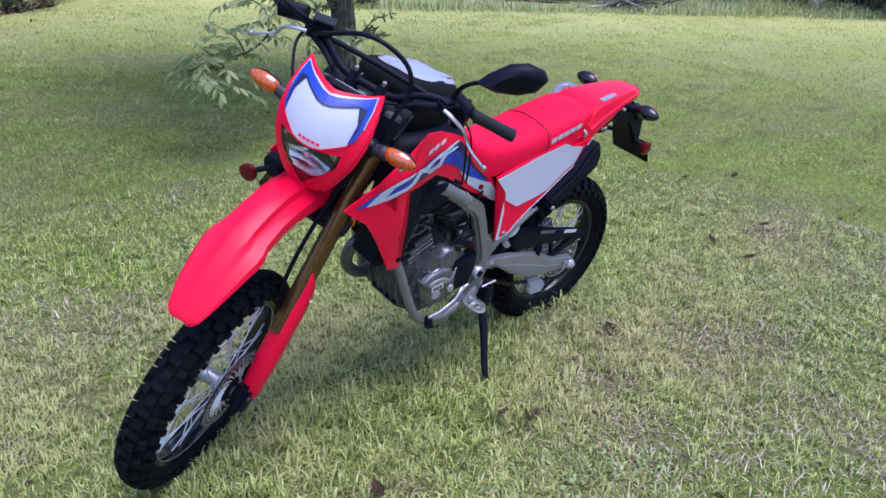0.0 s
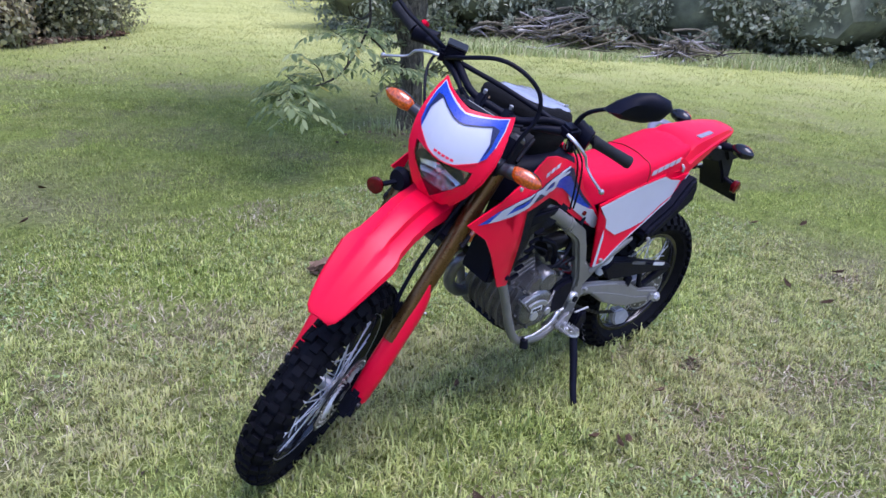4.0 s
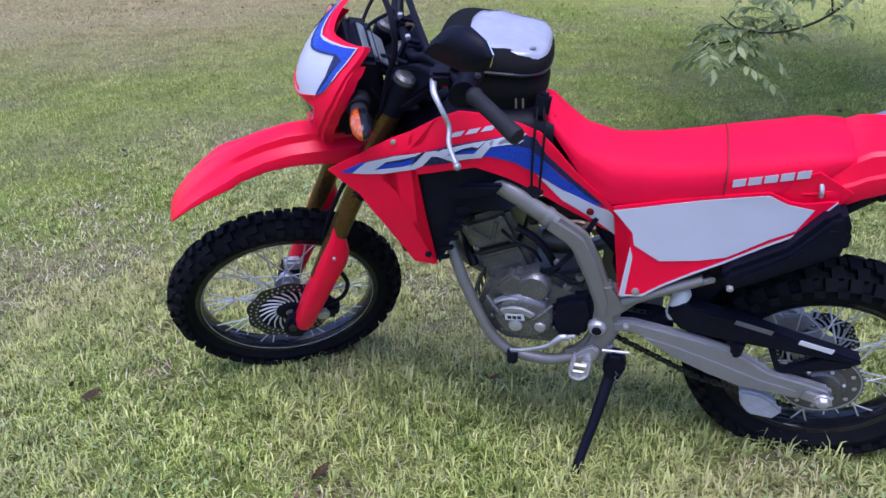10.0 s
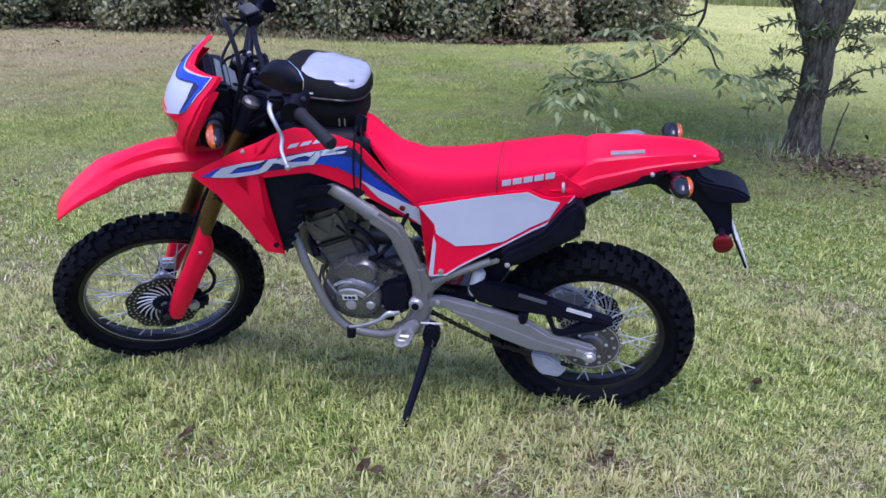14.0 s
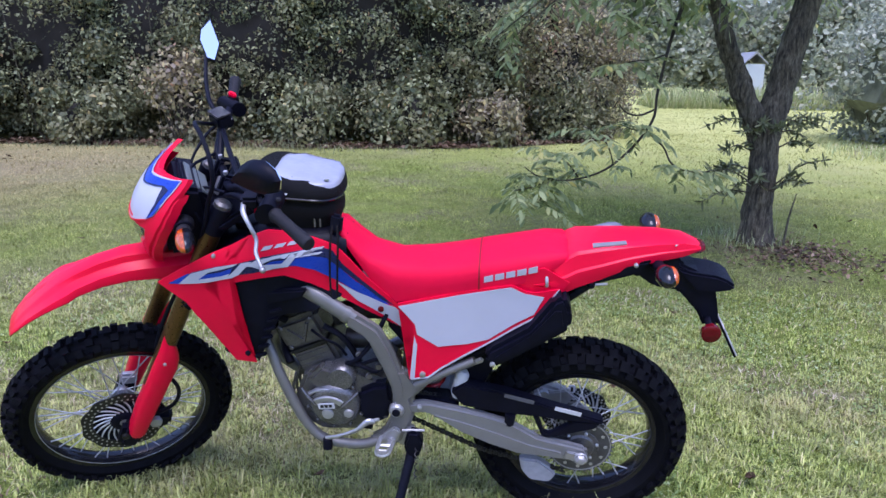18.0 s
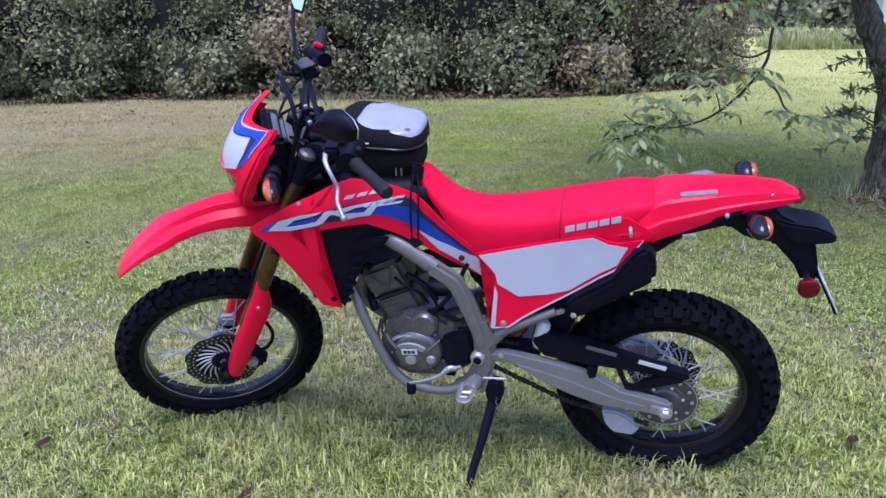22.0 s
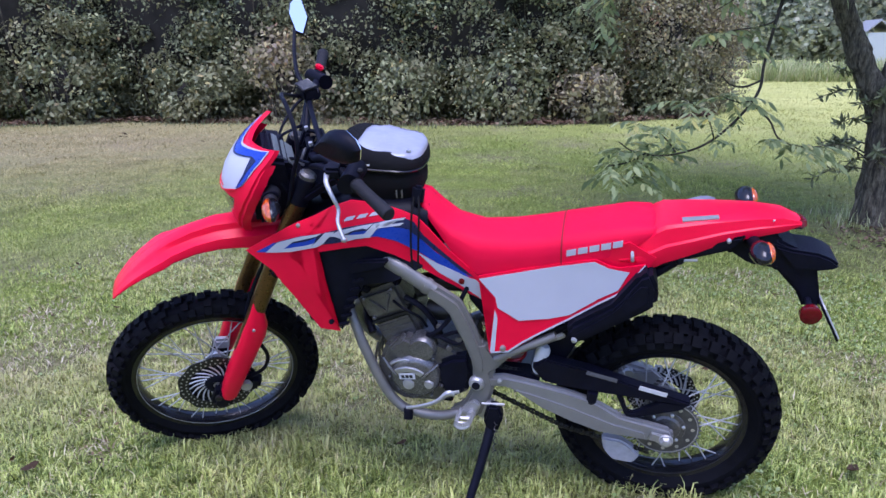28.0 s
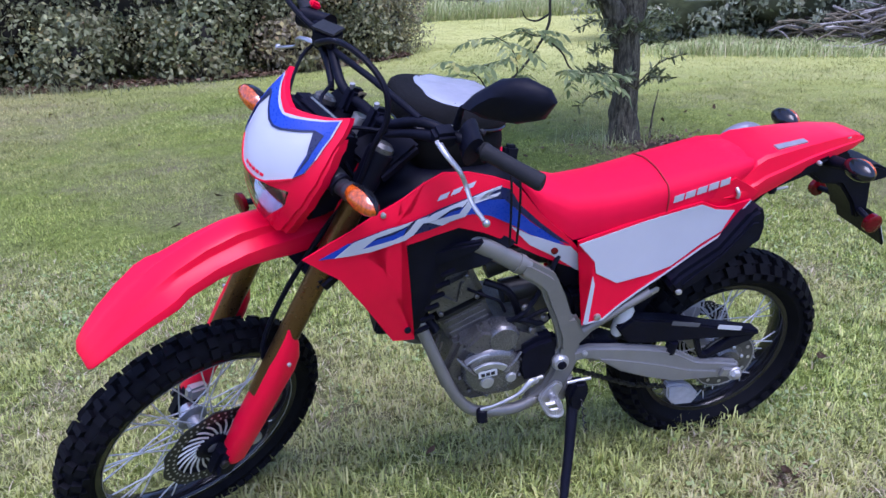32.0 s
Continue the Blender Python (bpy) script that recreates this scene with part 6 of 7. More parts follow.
# seat
secs = []
for x, top, low, w in ((-0.712, 1.030, 1.016, 0.045), (-0.695, 1.024, 0.985, 0.060), (-0.66, 0.992, 0.940, 0.072), (-0.615, 0.956, 0.876, 0.082), (-0.54, 0.937, 0.812, 0.094), (-0.447, 0.938, 0.830, 0.103), (-0.36, 0.950, 0.850, 0.107),
                       (-0.31, 0.960, 0.860, 0.108), (-0.30, 0.963, 0.862, 0.108), (-0.214, 0.979, 0.881, 0.108), (-0.13, 0.993, 0.920, 0.104), (-0.075, 0.992, 0.950, 0.092), (-0.050, 0.978, 0.965, 0.07)):
    d = top - low
    top -= 0.008 if x > -0.68 else 0.0
    d = top - low
    half = [(w, low), (w * 1.01, low + d * 0.35), (w * 0.97, low + d * 0.62), (w * 0.86, top - d * 0.17), (w * 0.64, top - 0.010), (w * 0.34, top - 0.002), (0.0, top)]
    secs.append([Vector((x, u, v)) for u, v in half] + [Vector((x, -u, v)) for u, v in reversed(half[:-1])])
seat = b("seat", loft(secs), RED_SEAT, "long red vinyl seat", sharp=60)
seam = [(-0.306, -0.109, 0.866), (-0.306, -0.1095, 0.90), (-0.306, -0.105, 0.918), (-0.306, -0.093, 0.9375), (-0.306, -0.069, 0.9445), (-0.306, -0.037, 0.9525), (-0.306, 0.0, 0.9545), (-0.306, 0.037, 0.9525), (-0.306, 0.069, 0.9445), (-0.306, 0.093, 0.9375), (-0.306, 0.105, 0.918), (-0.306, 0.109, 0.866)]
b("seam", tube(seam, 0.0022, 6, 3), mat("dark_red_thread", (0.30, 0.004, 0.012), 0.7), "", seat)
for s in (-1, 1):
    for k in range(5):
        x0 = -0.292 + 0.030 * k
        q = 0.010 + 0.0078 * k
        b("brand_bar", panel([(x0, 0.884 + q), (x0 + 0.025, 0.8905 + q), (x0 + 0.025, 0.9085 + q), (x0, 0.902 + q)], lambda x, h: 0.1094, s, 0.0012, lift=0.001), WHITE, "white block on the seat side", seat)

# tail
secs = []
for x, top, low, w in ((-0.155, 0.905, 0.893, 0.112), (-0.11, 0.945, 0.880, 0.114), (-0.065, 0.990, 0.872, 0.112), (-0.04, 1.003, 0.885, 0.108), (0.02, 1.010, 0.905, 0.098), (0.10, 1.017, 0.938, 0.086), (0.18, 1.021, 0.955, 0.070), (0.25, 1.018, 0.965, 0.052), (0.295, 1.000, 0.975, 0.030)):
    d = top - low
    top -= 0.014
    d = top - low
    half = [(w * 0.95, low), (w, low + d * 0.30), (w * 0.985, low + d * 0.46), (w * 0.93, low + d * 0.52), (w * 0.84, top - d * 0.10), (w * 0.76, top - 0.003), (w * 0.30, top), (0.0, top)]
    secs.append([Vector((x, u, v)) for u, v in half] + [Vector((x, -u, v)) for u, v in reversed(half[:-1])])
tail = b("tail_cover", loft(secs), RED, "red tail cover", sharp=24)
for s in (-1, 1):
    if s < 0:
        b("silver_label", loft([[Vector((x, s * 0.50 * w, t - 0.0150 + dz)), Vector((x, s * 0.72 * w, t - 0.0162 + dz)), Vector((x, s * 0.72 * w, t - 0.020 + dz)), Vector((x, s * 0.50 * w, t - 0.020 + dz))] for x, t, w, dz in ((0.0, 1.0085, 0.101, 0.003), (0.05, 1.0125, 0.093, 0.003), (0.09, 1.0165, 0.088, 0.003))]), ALU, "grey reflective label", tail)
    if s < 0:
        b("edge_mark", box(0.222, s * 0.051, 0.996, 0.005, 0.003, 0.018, 0.0005, (-50 * s, 0, 0)), PAPER, "", tail)
    b("seat_latch", tube([(-0.122, s * 0.108, 0.917), (-0.121, s * 0.119, 0.908), (-0.120, s * 0.118, 0.894)], 0.0048, 8, 3), STEEL, "", tail)
    b("grab_bolt", bolt((0.115, s * 0.094, 0.955), 0.006, 0.006), STEEL, "", tail)
b("tail_lamp", loft([[Vector((0.280 + dx, u * k * 0.85, 0.975 + v * k * 0.8)) for u, v in ((-0.034, -0.008), (-0.024, 0.014), (0.024, 0.014), (0.034, -0.008), (0.02, -0.02), (-0.02, -0.02))] for dx, k in ((0, 1.0), (0.02, 0.95), (0.03, 0.6))]), REDLENS, "dark red tail lamp", tail)
HANDLE_GREY = mat("pale_grey_handle", (0.19, 0.19, 0.23), 0.40, 0.2, var=0.08)
b("grab_handle", tube([(-0.015, 0.105, 0.930), (0.015, 0.158, 0.939), (0.085, 0.174, 0.953), (0.105, 0.115, 0.952)], 0.015, 10, 4, 0.45), HANDLE_GREY, "grey grab handle on the far side", tail)
# rear mudguard and what it carries
rg = b("rear_mudguard", prism([(-0.11, 0.885), (0.0, 0.925), (0.16, 0.968), (0.235, 0.967), (0.245, 0.942), (0.30, 0.915), (0.342, 0.905), (0.349, 0.855), (0.362, 0.80), (0.372, 0.748), (0.330, 0.744), (0.305, 0.793), (0.247, 0.858), (0.179, 0.868), (0.129, 0.903), (0.033, 0.872), (-0.052, 0.836), (-0.10, 0.81)], -0.052, 0.052, 0.008), BLACK, "black rear mudguard and plate holder")
b("plate_lamp", prism([(0.223, 0.935), (0.278, 0.920), (0.341, 0.912), (0.372, 0.900), (0.397, 0.882), (0.391, 0.870), (0.345, 0.862), (0.288, 0.862)], -0.062, 0.050, 0.007), BLACK, "", rg)
b("under_tail", prism([(-0.12, 0.89), (0.0, 0.93), (0.16, 0.965), (0.13, 0.925), (0.04, 0.895), (-0.05, 0.862), (-0.11, 0.838)], -0.085, 0.085, 0.006), BLACK, "", rg)
plate = b("licence_plate", bevelled(box(0.398, 0.0, 0.722, 0.004, 0.178, 0.102, 0.0015, (0, -28, 0)), 0), PAPER, "white licence plate", rg)
b("plate_frame", bevelled(box(0.392, 0.0, 0.722, 0.006, 0.186, 0.112, 0.002, (0, -28, 0)), 0), BLACK, "", rg)
for s in (-1, 1):
    b("rear_reflector", lathe([(0.002, -0.008), (0.022, -0.0075), (0.027, -0.004), (0.027, 0.010), (0.020, 0.014)], 28, m=pose(0.334, s * 0.112, 0.762)), REDLENS, "round red reflector", rg)
    b("reflector_arm", tube([(0.337, s * 0.04, 0.775), (0.334, s * 0.112, 0.762)], 0.009, 8, 1), BLACK, "", rg)
    sig = b("rear_indicator", tube([(0.175, 0.03 * s, 0.938), (0.178, 0.08 * s, 0.945), (0.182, 0.115 * s, 0.952)], [0.02, 0.016, 0.014], 12, 3), BLACK, "black rear indicator with an orange lens")
    b("indicator_body", blob((0.184, 0.152 * s, 0.955 + 0.010 * (s + 1)), (0.030, 0.050, 0.0270), u=18, v=12, power=1.12), BLACK_GLOSS, "", sig, 60)
    b("indicator_lens", blob((0.200, 0.150 * s, 0.955 + 0.010 * (s + 1)), (0.0165, 0.040, 0.0240), u=18, v=12, power=1.05), ORANGE, "orange lens", sig, 60)
hook = b("tie_hook", tube([(-0.002, -0.075, 0.905), (0.0, -0.085, 0.892), (0.003, -0.085, 0.880)], [0.012, 0.014, 0.010], 10, 3), BLACK, "black tie-down hook")
b("hook_pin", tube([(0.0, -0.088, 0.888), (0.045, -0.088, 0.892)], 0.0038, 8, 1), STEEL, "", hook)

# ---- frame ----
for s in (-1, 1):
    spar = b("frame_spar", prism([(-0.674, 0.797), (-0.651, 0.783), (-0.602, 0.750), (-0.587, 0.737), (-0.577, 0.718), (-0.553, 0.666), (-0.530, 0.600), (-0.517, 0.550), (-0.517, 0.500), (-0.556, 0.490), (-0.562, 0.538), (-0.582, 0.597), (-0.609, 0.662), (-0.620, 0.692), (-0.636, 0.712), (-0.692, 0.752)], s * 0.099, s * 0.136, 0.011), FRAME, "silver-grey painted frame spar")
    b("frame_tube", tube([(-0.96, 0.06 * s, 0.895), (-0.86, 0.09 * s, 0.869), (-0.780, 0.108 * s, 0.836), (-0.735, 0.113 * s, 0.811), (-0.69, 0.1165 * s, 0.782), (-0.662, 0.118 * s, 0.764)], 0.0235, 16, 4, 0.75), FRAME, "", spar)
    b("weld_collar", tube([(-0.690, 0.1165 * s, 0.782), (-0.677, 0.117 * s, 0.774)], 0.0265, 16, 1, 0.78), FRAME, "", spar)
    b("pivot_plate", prism([(-0.566, 0.60), (-0.515, 0.60), (-0.489, 0.560), (-0.455, 0.578), (-0.447, 0.556), (-0.502, 0.495), (-0.493, 0.449), (-0.512, 0.385), (-0.529, 0.334), (-0.565, 0.318), (-0.637, 0.316), (-0.637, 0.344), (-0.595, 0.367), (-0.571, 0.419), (-0.561, 0.474), (-0.558, 0.548)], s * 0.095, s * 0.130, 0.010), FRAME, "", spar)
    b("pivot_bolt", lathe([(0.010, -0.012), (0.019, -0.010), (0.024, -0.002), (0.024, 0.01)], 18, m=pose(-0.548, s * 0.131, 0.457, 0, 0, 0 if s < 0 else 180)), STEEL, "", spar)
    b("pivot_cap", lathe([(0.006, -0.004), (0.0125, -0.003), (0.0125, 0.004)], 14, m=pose(-0.548, s * 0.1435, 0.457, 0, 0, 0 if s < 0 else 180)), BLACK, "", spar)
    b("cradle_tube", tube([(-1.02, 0.045 * s, 0.83), (-0.965, 0.07 * s, 0.70), (-0.925, 0.10 * s, 0.625), (-0.90, 0.118 * s, 0.56), (-0.852, 0.128 * s, 0.436), (-0.815, 0.13 * s, 0.368), (-0.775, 0.13 * s, 0.332), (-0.72, 0.13 * s, 0.320), (-0.66, 0.128 * s, 0.318), (-0.60, 0.12 * s, 0.335)], 0.0155, 12, 5), FRAME, "silver-grey lower frame tube", spar)
    b("subframe_tube", tube([(-0.49, 0.12 * s, 0.545), (-0.42, 0.122 * s, 0.588), (-0.315, 0.118 * s, 0.642)], 0.0135, 10, 3), FRAME, "", spar)
    b("subframe_tube", tube([(-0.315, 0.09 * s, 0.642), (-0.10, 0.07 * s, 0.80), (0.05, 0.05 * s, 0.91)], 0.0125, 10, 3), BLACK, "", spar)
    b("rubber_knob", lathe([(0.008, -0.02), (0.015, -0.018), (0.015, 0.014), (0.009, 0.02)], 12, m=pose(-0.765, s * 0.150, 0.333, 75, 0, 0)), BLACK, "", spar)
    b("subframe_bracket", box(-0.33, s * 0.120, 0.628, 0.09, 0.012, 0.016, 0.004, (0, -28, 0)), ALU, "", spar)
    # footpeg
    peg = b("footpeg", tube([(-0.563, 0.125 * s, 0.345), (-0.566, 0.16 * s, 0.352)], 0.013, 10, 1), ALU, "toothed aluminium footpeg")
    bm = bmesh.new()
    loop = [(-0.600, 0.140), (-0.603, 0.185), (-0.600, 0.212), (-0.583, 0.222), (-0.566, 0.212), (-0.561, 0.185), (-0.560, 0.140)]
    tube([(x, y * s, 0.350 + 0.10 * (y - 0.14)) for x, y in loop], 0.0058, 8, 5, bm=bm)
    tube([(-0.602, 0.165 * s, 0.346), (-0.560, 0.165 * s, 0.346)], 0.007, 6, 1, bm=bm)
    tube([(-0.602, 0.190 * s, 0.349), (-0.562, 0.190 * s, 0.349)], 0.0045, 6, 1, bm=bm)
    rim_pts = smooth_path([(x, y * s, 0.354 + 0.10 * (y - 0.14)) for x, y in loop], 4)
    for q in rim_pts[::1]:
        tube([q, q + Vector((0, 0, 0.015))], [0.0042, 0.0012], 5, 1, bm=bm)
    b("peg_tread", bm, STEEL, "", peg)
    b("peg_bracket", prism([(-0.605, 0.352), (-0.580, 0.385), (-0.555, 0.402), (-0.535, 0.385), (-0.548, 0.345), (-0.575, 0.330), (-0.600, 0.332)], s * 0.130, s * 0.146, 0.005), ALU, "", peg)
# side stand
st = b("side_stand", tube([(-0.500, -0.125, 0.345), (-0.505, -0.150, 0.31), (-0.530, -0.215, 0.21), (-0.552, -0.262, 0.135), (-0.572, -0.318, 0.062)], [0.020, 0.016, 0.014, 0.013, 0.011], 12, 4), BLACK, "black steel side stand")
b("stand_foot", bevelled(box(-0.582, -0.325, 0.050, 0.062, 0.045, 0.010, 0.004, (-12, 0, 0)), 0), BLACK, "", st)
b("stand_spring", tube([(-0.486 + 0.005 * math.cos(k * 1.4), -0.150 - 0.0022 * k + 0.005 * math.sin(k * 1.4), 0.370 - 0.0036 * k) for k in range(30)], 0.0015, 5, 2), ENGINE_DK, "", st)
b("stand_head", prism([(-0.512, 0.402), (-0.478, 0.400), (-0.465, 0.362), (-0.484, 0.300), (-0.512, 0.298), (-0.527, 0.348)], -0.166, -0.128, 0.008), BLACK, "", st)
b("stand_pin", tube([(-0.530, -0.150, 0.398), (-0.462, -0.150, 0.402)], 0.0042, 8, 1), STEEL, "", st)
b("stand_bracket", prism([(-0.545, 0.385), (-0.50, 0.392), (-0.490, 0.35), (-0.520, 0.312), (-0.55, 0.325)], -0.127, -0.105, 0.004), ALU, "", st)

# ---- engine ----
DULL_STEEL = mat("dull_exhaust_steel", (0.17, 0.17, 0.19), 0.35, 0.6, var=0.2, scale=20, dust=0.1)
eng = b("engine", prism([(-0.87, 0.46), (-0.83, 0.56), (-0.74, 0.595), (-0.67, 0.585), (-0.58, 0.545), (-0.560, 0.50), (-0.57, 0.41), (-0.66, 0.355), (-0.79, 0.348), (-0.85, 0.39)], -0.112, 0.112, 0.014), ENGINE, "grey single-cylinder engine")
ENGINE_LT = mat("polished_engine_cover", (0.15, 0.148, 0.15), 0.26, 0.6, var=0.25, scale=26, bump=0.15, bscale=500, dust=0.04)
CC = Vector((-0.738, 0, 0.464))
b("crankcase_cover", lathe([(0.020, -0.149), (0.056, -0.148), (0.070, -0.141), (0.078, -0.128), (0.081, -0.10)], 40, m=pose(CC.x, 0, CC.z)), ENGINE_LT, "round engine cover", eng)
b("cover_lobe", lathe([(0.010, -0.138), (0.036, -0.136), (0.044, -0.126), (0.047, -0.09)], 28, m=pose(-0.712, 0, 0.562)), ENGINE_LT, "", eng)


def arc_plate(cx, cz, r0, r1, a0, a1, y0, y1, n=12):
    """A curved raised band on the engine cover."""
    outer = [(cx + r1 * math.cos(radians(a0 + (a1 - a0) * k / n)), cz + r1 * math.sin(radians(a0 + (a1 - a0) * k / n))) for k in range(n + 1)]
    inner = [(cx + r0 * math.cos(radians(a0 + (a1 - a0) * k / n)), cz + r0 * math.sin(radians(a0 + (a1 - a0) * k / n))) for k in range(n + 1)]
    return prism(outer + inner[::-1], y0, y1, 0.0015, 1)


b("cover_band", arc_plate(-0.752, 0.438, 0.054, 0.072, 48, 128, -0.155, -0.146), ALU, "bright raised band", eng)
b("cover_band", arc_plate(-0.752, 0.438, 0.086, 0.093, 56, 132, -0.143, -0.125), ALU, "", eng)
for a in (41, 134):
    c, d = math.cos(radians(a)), math.sin(radians(a))
    b("cover_rib", tube([(-0.752 + 0.055 * c, -0.150, 0.438 + 0.055 * d), (-0.752 + 0.085 * c, -0.146, 0.438 + 0.085 * d), (-0.752 + 0.118 * c, -0.132, 0.438 + 0.118 * d)], [0.006, 0.005, 0.004], 8, 2), ENGINE_LT, "", eng)
for x, z, r in ((-0.756, 0.445, 0.019), (-0.692, 0.450, 0.015)):
    b("cover_boss", lathe([(0.004, -0.155), (r * 0.85, -0.154), (r, -0.148), (r, -0.12)], 22, m=pose(x, 0, z)), STEEL, "", eng)
lab = b("maker_label", box(-0.757, -0.1535, 0.4775, 0.050, 0.003, 0.021, 0.0005, (0, -6, 0)), PAPER, "small white label", eng)
for k in range(3):
    b("label_bar", box(-0.770 + 0.013 * k, -0.1555, 0.4760 + 0.0014 * k, 0.010, 0.0014, 0.010, 0.0, (0, -6, 0)), ENGINE_DK, "", lab)
for k in range(10):
    a = 0.2 + k * 0.63
    b("case_bolt", bolt((CC.x + 0.086 * math.cos(a), -0.122, CC.z + 0.086 * math.sin(a)), 0.0060, 0.006), ENGINE, "", eng)
for k in range(4):
    b("case_rib", tube([(-0.79 + 0.024 * k, -0.112, 0.555 - 0.008 * k), (-0.775 + 0.024 * k, -0.116, 0.575 - 0.004 * k), (-0.765 + 0.024 * k, -0.108, 0.60)], 0.0035, 6, 2), ENGINE, "", eng)
b("cam_boss", prism([(-0.82, 0.55), (-0.77, 0.60), (-0.70, 0.585), (-0.68, 0.53), (-0.72, 0.515), (-0.79, 0.52)], -0.132, -0.08, 0.010), ENGINE, "", eng)
b("sprocket_cover", prism([(-0.668, 0.515), (-0.62, 0.542), (-0.566, 0.550), (-0.556, 0.49), (-0.580, 0.41), (-0.655, 0.402), (-0.672, 0.46)], -0.132, -0.08, 0.014), BLACK, "black sprocket cover", eng)
cyl_m = pose(-0.784, 0, 0.572, 0, -24, 0)
cyl = b("cylinder", bevelled(box(0, 0, 0.02, 0.13, 0.16, 0.11, 0.012), 0), ENGINE, "grey cylinder", eng)
cyl.data.transform(cyl_m)
for k in range(2):
    gasket = b("gasket", box(0, 0, -0.03 + 0.102 * k, 0.138, 0.166, 0.008, 0.0015), ENGINE_DK, "", eng)
    gasket.data.transform(cyl_m)
hd = b("cylinder_head", bevelled(box(0.0, 0, 0.125, 0.145, 0.165, 0.10, 0.016), 0), ENGINE, "cylinder head", eng)
hd.data.transform(cyl_m)
hc = b("head_cover", bevelled(box(0.0, 0, 0.190, 0.12, 0.14, 0.045, 0.016), 0), ENGINE_DK, "dark head cover", eng)
hc.data.transform(cyl_m)
for dx, dz in ((-0.05, 0.09), (0.05, 0.09), (-0.05, 0.16), (0.05, 0.16)):
    q = cyl_m @ Vector((dx, -0.084, dz))
    b("head_bolt", bolt(tuple(q), 0.007, 0.006), ENGINE, "", eng)
q = [cyl_m @ Vector(p) for p in ((-0.035, -0.0835, 0.15), (0.0, -0.0845, 0.10), (0.035, -0.0835, 0.15))]
b("head_rib", tube(q, 0.006, 6, 1), ENGINE, "", eng)
for k in range(5):
    q = [cyl_m @ Vector((-0.055 + 0.11 * j / 4, -0.0815, -0.018 + 0.018 * k)) for j in range(5)]
    b("cooling_rib", tube(q, 0.0028, 6, 1), ENGINE, "", eng)
b("spark_cap", tube([tuple(cyl_m @ Vector((-0.02, -0.085, 0.185))), tuple(cyl_m @ Vector((-0.02, -0.105, 0.21)))], 0.012, 10, 1), BLACK, "", eng)
for x, h in ((-0.60, 0.60), (-0.655, 0.64), (-0.63, 0.565)):
    b("hose_clamp", lathe([(0.009, -0.006), (0.0115, 0.0), (0.009, 0.006)], 12, m=pose(x, -0.112, h, 0, 40, 20)), ENGINE, "", eng)
b("breather_hose", tube([(-0.70, -0.10, 0.60), (-0.655, -0.116, 0.605), (-0.61, -0.114, 0.585), (-0.575, -0.10, 0.60)], 0.0075, 8, 5), BLACK, "", eng)
b("coolant_hose", tube([(-0.76, -0.09, 0.72), (-0.71, -0.105, 0.70), (-0.68, -0.10, 0.655), (-0.66, -0.09, 0.60)], 0.0095, 8, 5), BLACK, "", eng)
b("starter_motor", tube([(-0.70, -0.05, 0.655), (-0.60, -0.05, 0.665)], 0.032, 14, 1), ENGINE_DK, "", eng)
b("throttle_body", tube([(-0.74, -0.02, 0.72), (-0.64, -0.02, 0.745), (-0.58, -0.02, 0.75)], [0.036, 0.032, 0.038], 14, 3), ENGINE_DK, "black intake", eng)
b("spark_lead", tube([(-0.80, -0.085, 0.70), (-0.76, -0.11, 0.69), (-0.72, -0.10, 0.66), (-0.70, -0.09, 0.62)], 0.0045, 6, 4), BLACK, "", eng)
b("wiring_loom", tube([(-0.72, -0.10, 0.585), (-0.67, -0.118, 0.62), (-0.63, -0.11, 0.66), (-0.60, -0.10, 0.71), (-0.57, -0.09, 0.77)], 0.007, 7, 4), BLACK, "", eng)
b("drain_hose", tube([(-0.655, -0.115, 0.605), (-0.60, -0.12, 0.63), (-0.575, -0.11, 0.60)], 0.006, 7, 4), BLACK, "", eng)
b("gear_lever", tube([(-0.768, -0.150, 0.352), (-0.727, -0.160, 0.370), (-0.670, -0.160, 0.396), (-0.636, -0.152, 0.424), (-0.615, -0.145, 0.420)], [0.007, 0.0062, 0.0065, 0.010, 0.008], 10, 4, 0.8), ALU, "aluminium gear lever", eng)
b("gear_link", tube([(-0.64, -0.145, 0.42), (-0.60, -0.145, 0.43)], 0.005, 8, 1), STEEL, "", eng)
b("exhaust_pipe", tube([(-0.885, 0.03, 0.64), (-0.955, 0.05, 0.60), (-0.972, 0.07, 0.53), (-0.935, 0.09, 0.46), (-0.86, 0.10, 0.42), (-0.74, 0.125, 0.44), (-0.60, 0.125, 0.52), (-0.40, 0.12, 0.62)], 0.0205, 14, 6), DULL_STEEL, "dull grey exhaust pipe", eng)
for k in range(5):
    b("case_fin", tube([(-0.862 + 0.004 * k, -0.085 + 0.036 * k, 0.545), (-0.878, -0.085 + 0.036 * k, 0.470), (-0.856, -0.085 + 0.036 * k, 0.395)], 0.0045, 6, 3), ENGINE, "", eng)
b("clutch_cover", lathe([(0.020, 0.150), (0.060, 0.148), (0.074, 0.140), (0.080, 0.10)], 32, m=pose(-0.715, 0, 0.455)), ENGINE_LT, "round clutch cover", eng)
b("oil_filter", lathe([(0.012, 0.146), (0.030, 0.144), (0.034, 0.10)], 24, m=pose(-0.835, 0, 0.430)), ENGINE_LT, "", eng)
b("silencer", tube([(-0.42, 0.13, 0.61), (-0.36, 0.15, 0.66), (-0.1, 0.165, 0.80), (0.06, 0.165, 0.87)], [0.03, 0.055, 0.058, 0.045], 18, 4, 0.8), BLACK, "black silencer on the far side")
